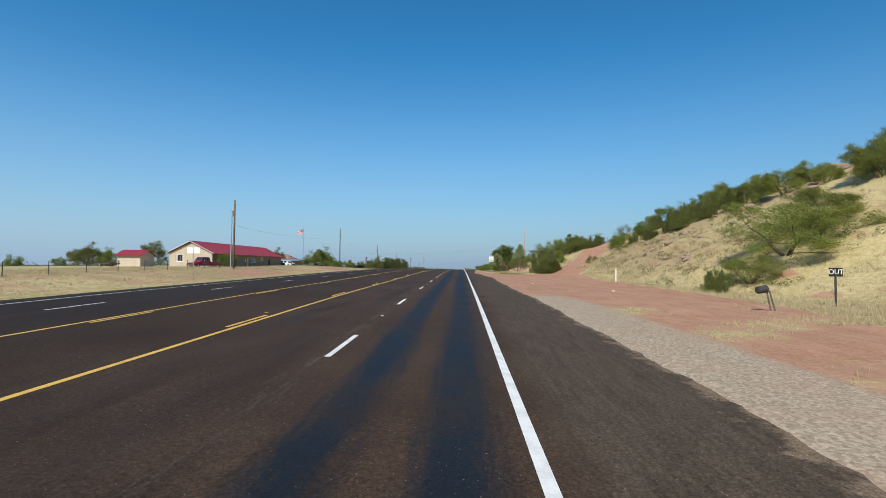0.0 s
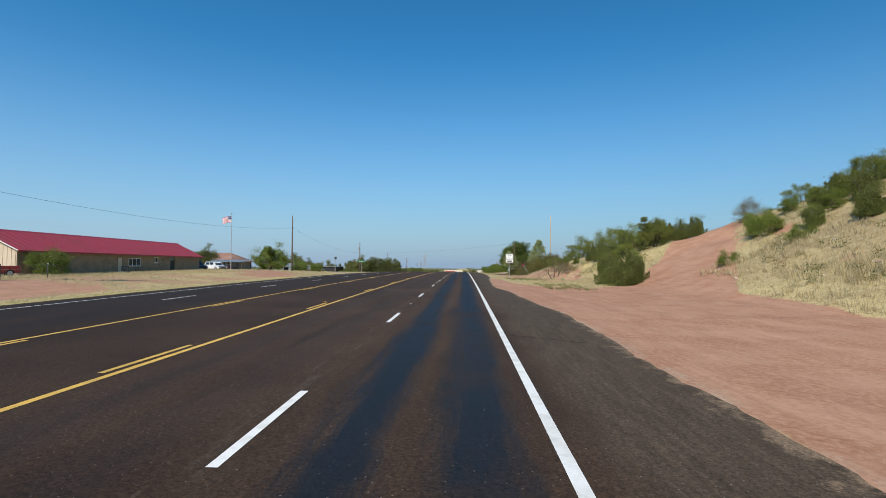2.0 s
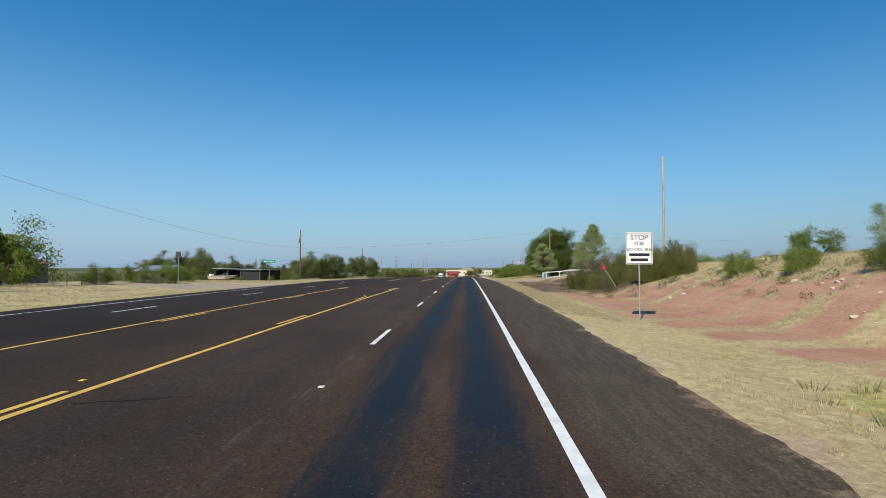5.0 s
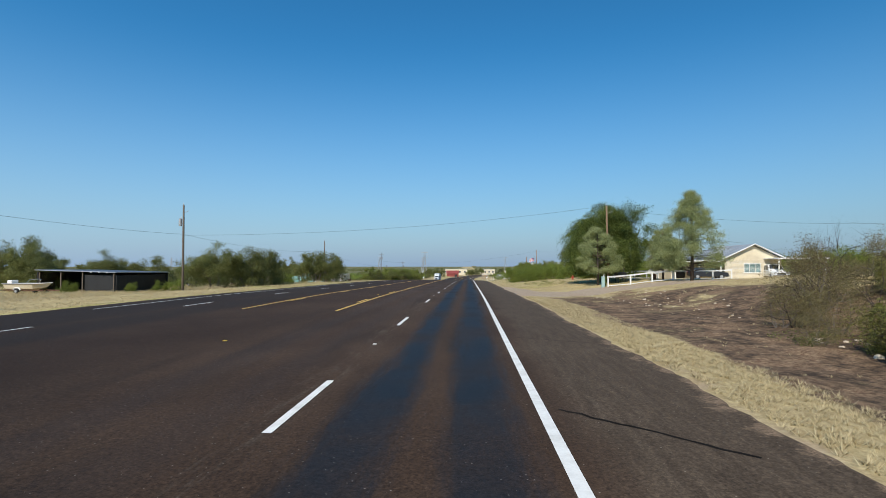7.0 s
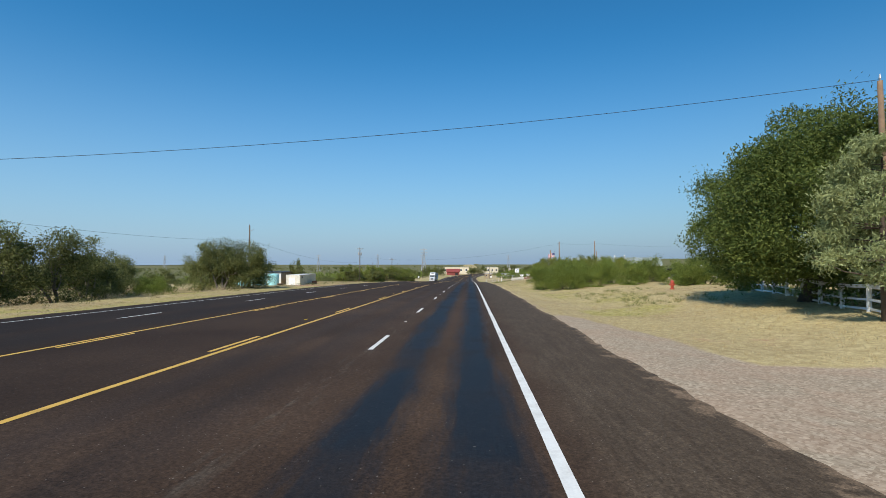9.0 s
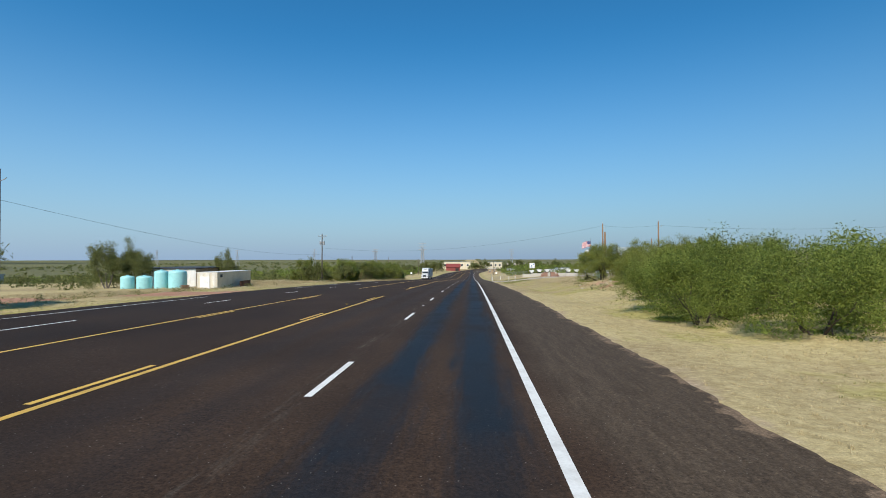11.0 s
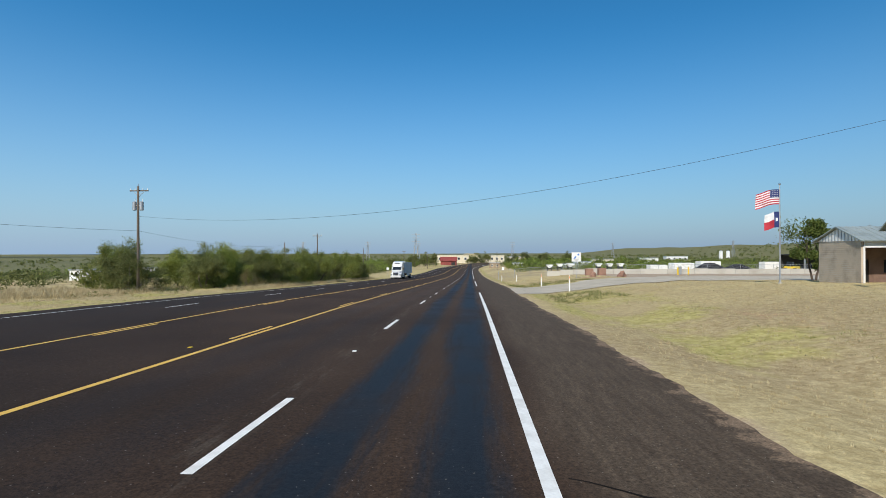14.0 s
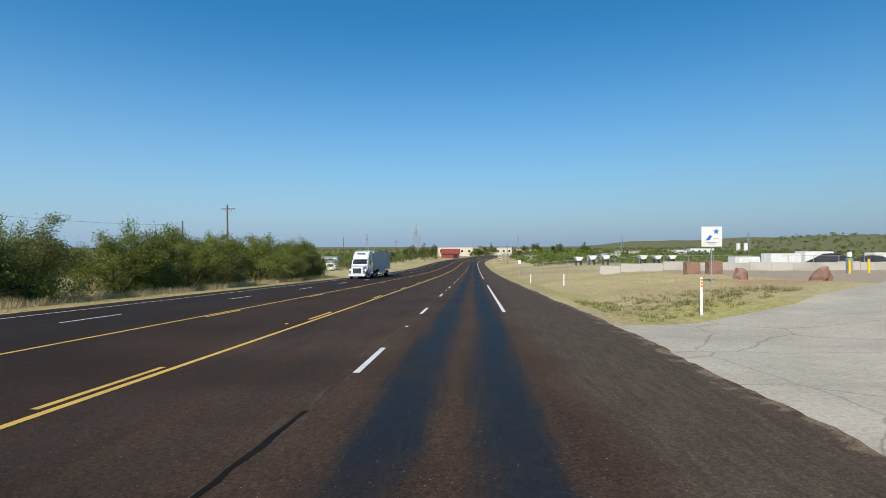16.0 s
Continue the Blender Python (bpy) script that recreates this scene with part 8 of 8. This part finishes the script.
ob = thing("satellite_dish", "grey satellite dish on a short pole in the yard", "satellite dish", (27.8, 214.5, land_at(27.8, 214.5)), 20)
part("pole", Geo().cyl((0, 0, -0.1), (0, 0, 1.5), 0.04, n=8), STEEL, ob)
part("dish", Geo().tube([(0, 0, 1.6), (0, -0.05, 1.63), (0, -0.14, 1.68)], [0.08, 0.3, 0.45], 16), STEEL, ob)
part("arm", Geo().cyl((0, -0.1, 1.35), (0, -0.5, 1.65), 0.015, n=5), STEEL, ob)
ob = thing("barbecue_smoker", "black steel barbecue smoker with a chimney in the yard", "smoker", (20.5, 206.0, land_at(20.5, 206)), 30)
part("drum", Geo().cyl((-0.7, 0, 0.95), (0.7, 0, 0.95), 0.33, n=14), STEEL_DARK, ob)
part("chimney", Geo().cyl((0.55, 0, 1.2), (0.55, 0, 1.85), 0.07, n=8), STEEL_DARK, ob)
for x in (-0.55, 0.55):
    for y in (-0.22, 0.22):
        part("leg", Geo().cyl((x, y, -0.05), (x, y, 0.8), 0.03, n=6), STEEL_DARK, ob)
ob = thing("patio_table", "small white round patio table top leaning in the yard", "table", (25.5, 209.3, land_at(25.5, 209.3)), 10)
for s in (-1, 1):
    part("disc", Geo().cyl((s * 0.38, 0, 1.02), (s * 0.38, 0.05, 1.02), 0.34, n=18), WHITE, ob)
part("stand", Geo().box(0, 0.05, 0.35, 0.5, 0.4, 0.8), RUST, ob)
ob = thing("bent_road_sign", "grey sign post knocked over with a faded red panel", "sign", (17.3, 152.8, land_at(17.3, 152.8)))
ob.rotation_euler = (0, radians(-32), 0)
part("post", Geo().cyl((0, 0, -0.3), (0, 0, 2.6), 0.05, n=8), STEEL, ob)
part("panel", Geo().box(0, -0.06, 2.45, 0.35, 0.02, 0.4), FLAG_RED, ob)
ob = thing("broken_mailbox", "dark dented mailbox on two leaning sticks", "mailbox", (16.6, 17.2, land_at(16.6, 17.2)))
part("box", Geo().tube([(-0.45, 0, 0.92), (-0.42, 0, 0.92), (0.0, 0, 1.0), (0.05, 0, 1.0)], [0.12, 0.17, 0.17, 0.1], 12), STEEL_DARK, ob)
for a, b in ((0.0, 0.22), (0.12, 0.42)):
    part("stick", Geo().cyl((a, 0, 0.9), (b, 0.05, -0.1), 0.035, n=6), WOOD_POLE, ob)

# brown building and porch on the right
z0 = land_at(32, 324) - 0.05
ob = thing("building", "low brown brick building with a grey-green metal roof", "building", (0, 0, 0))
w, p, d, n = slab_wall(ob, "wall", (29.6, 322.9), (52, 322.9), z0 - 0.6, 2.1, BROWN_BRICK, holes=[(9.4, 11.1, z0 + 1.0, z0 + 2.1), (15.9, 17.6, z0 + 1.0, z0 + 2.1)])
fit_window(ob, p, d, n, (9.4, 11.1, z0 + 1.0, z0 + 2.1))
fit_window(ob, p, d, n, (15.9, 17.6, z0 + 1.0, z0 + 2.1))
slab_wall(ob, "wall", (29.6, 326.0), (29.6, 323.06), z0 - 0.6, 2.1, BROWN_BRICK, gable=1.8)
slab_wall(ob, "wall", (52, 323.06), (52, 326.0), z0 - 0.6, 2.1, BROWN_BRICK, gable=1.8)
slab_wall(ob, "wall", (51.84, 326.0), (29.76, 326.0), z0 - 0.6, 2.1, BROWN_BRICK)
roof_slope(ob, (29.3, 322.2, 2.2), (52.6, 322.2, 2.2), (52.6, 324.4, 4.2), (29.3, 324.4, 4.2), GREEN_TIN, ribs=38)
roof_slope(ob, (52.6, 326.6, 2.2), (29.3, 326.6, 2.2), (29.3, 324.4, 4.2), (52.6, 324.4, 4.2), GREEN_TIN, ribs=38)
part("fascia", Geo().box(40.95, 322.16, 2.18, 23.2, 0.06, 0.22), WHITE, ob)
for x in (41, 43.5):
    part("vent_pipe", Geo().cyl((x, 324.8, 3.8), (x, 324.8, 4.9), 0.12, n=8), WHITE, ob)
part("roof_vent", Geo().box(37.0, 322.95, -0.2, 0.4, 0.1, 0.5), HYDRANT_RED, ob)
z0 = land_at(34, 337) - 0.05
ob = thing("porch_building", "small pale brick annex with a gabled metal roof and open porch", "annex", (0, 0, 0))
w, p, d, n = slab_wall(ob, "wall", (34.0, 339.6), (34.0, 334.6), z0 - 0.6, 1.75, ANNEX_BRICK, label="pale brick side wall")
for i in range(22):
    part("brick_course", Geo().box(33.99, 337.1, z0 + 0.1 + i * 0.16, 0.03, 4.98, 0.02), CONCRETE, w)
gp = part("gable_panel", Geo().prism([(334.5, 1.75), (339.7, 1.75), (337.1, 2.86)], "x", 33.96, 34.1), WHITE, ob, "white corrugated gable panel")
for i in range(13):
    y = 334.8 + i * 0.38
    hh = 1.1 * (1 - abs(y - 337.1) / 2.6)
    part("rib", Geo().box(33.94, y, 1.75 + hh / 2, 0.04, 0.06, hh), TIN_ROOF, gp)
# The porch's dark inside is put into the colours: brown brick, black door.
slab_wall(ob, "wall", (34.16, 337.0), (41.5, 337.0), z0 - 0.6, 1.75, BROWN_BRICK, holes=[(1.2, 2.2, z0, z0 + 2.05), (3.4, 5.0, z0 + 0.9, z0 + 2.0)])
part("door", Geo().box(35.86, 337.08, z0 + 1.02, 1.0, 0.06, 2.03), BLACK, ob)
part("window", Geo().box(38.36, 337.08, z0 + 1.45, 1.6, 0.05, 1.1), GLASS, ob)
slab_wall(ob, "wall", (41.5, 339.6), (34.16, 339.6), z0 - 0.6, 1.75, ANNEX_BRICK)
roof_slope(ob, (33.7, 334.1, 1.68), (41.9, 334.1, 1.68), (41.9, 337.1, 2.92), (33.7, 337.1, 2.92), GREEN_TIN, ribs=14)
roof_slope(ob, (41.9, 340.1, 1.68), (33.7, 340.1, 1.68), (33.7, 337.1, 2.92), (41.9, 337.1, 2.92), GREEN_TIN, ribs=14)
part("header", Geo().box(37.9, 334.55, 1.45, 7.4, 0.12, 0.5), WHITE, ob)
for x in (34.2, 37.8, 41.4):
    part("post", Geo().box(x, 334.6, (z0 + 1.3) / 2 - 0.2, 0.14, 0.14, 1.7 - z0), WHITE, ob)
ob = thing("marker_post", "short white post in the grass by the building", "post", (29.7, 322.9, land_at(29.7, 322.9)))
part("post", Geo().cyl((0, 0, -0.2), (0, 0, 1.7), 0.06, n=10), WHITE, ob)
part("cap", Geo().tube([(0, 0, 1.7), (0, 0, 1.76)], [0.07, 0.03], 10), STEEL, ob)

# equipment yard
def block(x, y, z, sx, sy, sz, rz, label, mat):
    ob = tagged(Geo().box(0, 0, sz / 2, sx, sy, sz).part("concrete_block", mat, None, label, 0.05), label, "block", "loose yard blocks")
    ob.location, ob.rotation_euler = (x, y, land_at(x, y) + z), (0, 0, radians(rz))


for x, y, s in ((25.8, 393, 1.0), (28.3, 393.4, 1.0)):
    block(x, y, -0.1, 1.45, 1.0, 1.5, 4, "tall pinkish stone block standing in the yard", BLOCK_RED)
for x, y, k in ((22.7, 376.5, 0), (26.2, 372.7, 1)):
    ob = tagged(new("boulder", stone_mesh("boulder", BLOCK_RED, 40 + k, 0.95)), "reddish-brown cone of rock in the grass", "rock", "reddish boulders")
    ob.location, ob.scale = (x, y, land_at(x, y) + 0.3), (1.0 + 0.4 * k, 0.9 + 0.3 * k, 1.2 + 0.25 * k)
ob = thing("low_wall", "long low pale concrete wall along the yard", "wall", (0, 0, 0))
for i in range(30):
    x = 22 + i * 3.02
    part("wall_panel", Geo().box(x, 412, land_at(x, 412) + 0.55, 2.98, 0.3, 1.25), CONCRETE, ob, bevel=0.02)
ob = thing("chain_link_fence", "tall grey chain-link fence round the yard", "fence", (0, 0, 0))
for i in range(23):
    x = 10 + i * 4.0
    y = 424 if x > 14 else 424
    part("post", Geo().cyl((x, y, land_at(x, y) - 0.2), (x, y, land_at(x, y) + 2.3), 0.045, n=6), STEEL, ob)
part("top_rail", Geo().tube([(10 + i * 4.0, 424, land_at(10 + i * 4.0, 424) + 2.25) for i in range(23)], [0.03] * 23, 5), STEEL, ob)
mesh_geo = Geo()
for i in range(22 * 8):
    x = 10 + i * 0.5
    za, zb = land_at(x, 424), land_at(min(x + 2.2, 98), 424)
    mesh_geo.tube([(x, 424, za), (x + 2.2, 424, zb + 2.2)], [0.009, 0.009], 3, cap=False).tube([(x + 2.2, 424, zb), (x, 424, za + 2.2)], [0.009, 0.009], 3, cap=False)
part("wire_mesh", mesh_geo, STEEL, ob)
for x in (43.2, 45.2):
    ob = thing("bollard", "yellow steel bollard guarding the fuel point", "bollard", (x, 394.5, land_at(x, 394.5)), group="yellow bollards")
    part("tube", Geo().tube([(0, 0, -0.2), (0, 0, 1.45), (0, 0, 1.55)], [0.13, 0.13, 0.05], 12), YELLOW, ob)
    part("base", Geo().cyl((0, 0, -0.1), (0, 0, 0.06), 0.2, n=12), CONCRETE, ob)
ob = thing("fuel_pump", "grey and white fuel pump between the bollards", "pump", (44.2, 396, land_at(44.2, 396)))
part("cabinet", Geo().box(0, 0, 0.8, 0.55, 0.4, 1.6), STEEL, ob, bevel=0.03)
part("pipe", Geo().tube([(0.1, 0, 1.6), (0.1, 0, 2.3), (0.3, 0, 2.6)], [0.06, 0.06, 0.05], 8), TEAL, ob)
part("head", Geo().box(0, 0, 2.0, 0.4, 0.3, 0.5), WHITE, ob, bevel=0.03)
for i, x in enumerate((32.2, 36.0, 39.8, 50.2, 54.2, 58.2)):
    z = land_at(x, 486)
    ob = thing("spreader_hopper", "white v-shaped spreader hopper on a dark stand", "hopper", (x, 486, z), group="row of white hoppers")
    part("bin", Geo().prism([(-1.2, 2.6), (1.2, 2.6), (0.5, 1.5), (-0.5, 1.5)], "y", -1.3, 1.3), WHITE, ob, bevel=0.03)
    for s in (-1, 1):
        part("leg", Geo().box(s * 0.7, 0, 0.8, 0.14, 1.6, 1.8), STEEL_DARK, ob)
    part("axle", Geo().box(0, 0, 1.2, 1.6, 0.3, 0.3), STEEL_DARK, ob)
for x, y, sx, sy, sz, mat, lab in ((62, 440, 6, 3, 2.2, WHITE, "white box trailer parked in the yard"), (56, 442, 5, 2.6, 1.6, WHITE, "low white trailer parked in the yard"), (72, 446, 6, 3, 2.4, WHITE, "white cargo box in the yard"), (105, 470, 10, 3, 2.5, WHITE, "white trailer beyond the fence")):
    ob = thing("cargo_trailer", lab, "trailer", (x, y, land_at(x, y)), 6)
    part("box", Geo().box(0, 0, 0.6 + sz / 2, sx, sy, sz), mat, ob, bevel=0.04)
    for s in (-1, 1):
        wheel(ob, s * 0.9, -sy / 2, 0.4)
    part("frame", Geo().box(0, 0, 0.5, sx * 0.9, sy * 0.8, 0.2), STEEL_DARK, ob)
bm_pile = Geo()
for x, y, r, h in ((66, 432, 6.5, 2.6), (74, 433, 6.0, 2.3)):
    ring = []
    nseg = 22
    v = [(x, y, land_at(x, y) + h)]
    for lvl, (rr, hh) in enumerate(((0.2, 0.96), (0.45, 0.62), (0.75, 0.26), (1.0, -0.1))):
        for k in range(nseg):
            a = 2 * math.pi * k / nseg
            w_ = 1 + 0.12 * math.sin(3 * a + x) + 0.06 * math.sin(7 * a)
            v.append((x + math.cos(a) * r * rr * w_, y + math.sin(a) * r * rr * w_ * 0.7, land_at(x, y) + h * hh))
    f = [(0, 1 + k, 1 + (k + 1) % nseg) for k in range(nseg)]
    for lvl in range(3):
        f += [(1 + lvl * nseg + k, 1 + (lvl + 1) * nseg + k, 1 + (lvl + 1) * nseg + (k + 1) % nseg, 1 + lvl * nseg + (k + 1) % nseg) for k in range(nseg)]
    tagged(Geo().add(v, f).part("stockpile", COAL), "black heap of road material in the yard", "stockpile", kind="stuff")
ob = thing("open_barn", "dark open-sided equipment barn with a flat roof", "barn", (0, 0, 0))
zb = land_at(105, 452)
part("roof", Geo().box(112, 452, zb + 5.0, 26, 12, 0.3), STEEL_DARK, ob)
part("back_wall", Geo().box(112, 457.8, zb + 2.3, 26, 0.2, 5.2), STEEL_DARK, ob)
for i in range(6):
    part("post", Geo().box(99.4 + i * 5, 446.3, zb + 2.3, 0.3, 0.3, 5.2), STEEL, ob)
ob = thing("loader", "yellow wheel loader parked by the barn", "loader", (92, 440, land_at(92, 440)), 40)
part("body", Geo().box(0, 0, 1.3, 1.9, 3.4, 1.0), YELLOW, ob, bevel=0.08)
part("cab", Geo().box(0, 0.3, 2.4, 1.4, 1.4, 1.4), GLASS, ob, bevel=0.06)
part("bucket", Geo().prism([(-2.6, 0.2), (-3.4, 0.2), (-2.6, 1.2)], "x", -1.2, 1.2), YELLOW, ob)
for s in (-1, 1):
    wheel(ob, s * 1.0, -1.1, 0.7, 0.5)
    wheel(ob, s * 1.0, 1.2, 0.7, 0.5)

# the town ahead
z0 = land_at(-13, 700)
ob = thing("red_building", "dark red barn-like building beside the road ahead", "building", (0, 0, 0))
slab_wall(ob, "wall", (-21, 700), (-8.5, 700), z0 - 1, z0 + 3.6, BARN_RED)
slab_wall(ob, "wall", (-8.5, 700.2), (-8.5, 712), z0 - 1, z0 + 3.6, BARN_RED, gable=3)
slab_wall(ob, "wall", (-8.7, 712), (-21, 712), z0 - 1, z0 + 3.6, BARN_RED)
slab_wall(ob, "wall", (-21, 711.8), (-21, 700.2), z0 - 1, z0 + 3.6, BARN_RED, gable=3)
roof_slope(ob, (-21.6, 699.2, z0 + 3.4), (-7.9, 699.2, z0 + 3.4), (-7.9, 706, z0 + 6.7), (-21.6, 706, z0 + 6.7), BARN_RED, ribs=12)
roof_slope(ob, (-7.9, 712.8, z0 + 3.4), (-21.6, 712.8, z0 + 3.4), (-21.6, 706, z0 + 6.7), (-7.9, 706, z0 + 6.7), BARN_RED, ribs=12)
part("door", Geo().box(-11, 699.95, z0 + 1.2, 3, 0.06, 2.6), BLACK, ob)


def far_building(x, y, w, d, h, mat, label, nwin=3):
    z = land_at(x, y)
    ob = thing("far_building", label, "building", (x, y, z))
    part("wall", Geo().box(0, 0, h / 2 - 0.4, w, d, h + 0.8), mat, ob)
    part("roof", Geo().box(0, 0, h + 0.12, w + 0.5, d + 0.5, 0.3), TIN_ROOF, ob, bevel=0.03)
    for i in range(nwin):
        wx = -w / 2 + w * (i + 0.5) / nwin
        win = part("window", Geo().box(wx, -d / 2 - 0.03, h * 0.55, w / nwin * 0.4, 0.08, h * 0.35), WHITE, ob)
        part("pane", Geo().box(wx, -d / 2 - 0.08, h * 0.55, w / nwin * 0.33, 0.03, h * 0.28), GLASS, win)


for x, y, w, d, h, mat, lab, n in ((-14, 778, 30, 10, 7.4, CREAM, "pale cream two-storey building in the town", 5), (26, 800, 19, 10, 7.5, CREAM, "cream flat-roofed building in the town", 4), (60, 900, 24, 10, 6, TAN_METAL, "tan building far along the road", 4),
                                   (-48, 470, 5, 3, 2.2, WHITE, "white mobile home behind a dry lot", 2), (-42.5, 474, 6, 3, 1.9, STEEL, "low grey shed on a dry lot", 2), (-37.5, 478, 2.6, 2.6, 2.4, WHITE, "small white shed on a dry lot", 1), (-62, 560, 9, 5, 3, WHITE, "white house among the brush", 2),
                                   (52, 548, 7, 4, 2.2, WHITE, "white mobile home beyond the yard", 3), (60, 560, 8, 5, 3, WHITE, "small white house among the brush", 2), (30, 590, 6, 4, 2.4, WHITE, "white house with a low roof near the road", 2), (90, 640, 14, 6, 3.5, CREAM, "cream house in the brush", 3), (140, 700, 14, 7, 4, WHITE, "white barn in the distance", 2), (200, 800, 20, 8, 5, WHITE, "long white shed in the distance", 4), (-140, 520, 12, 6, 3, WHITE, "white farm shed on the plain", 2), (-150, 380, 10, 5, 3, TIN_ROOF, "grey farm shed on the plain", 2), (-95, 420, 8, 5, 2.6, WHITE, "small white shed in the brush", 2), (17, 600, 6, 5, 3.2, TAN_STONE, "small stone building by the road", 2)):
    far_building(x, y, w, d, h, mat, lab, n)
for x, y, s in ((14, 470, 0), (-26, 470, 0)):
    sign_post("road_sign", "small white sign by the road ahead", x, y, 0.8, 0.9, float(prof(y)) + 2.4, WHITE)
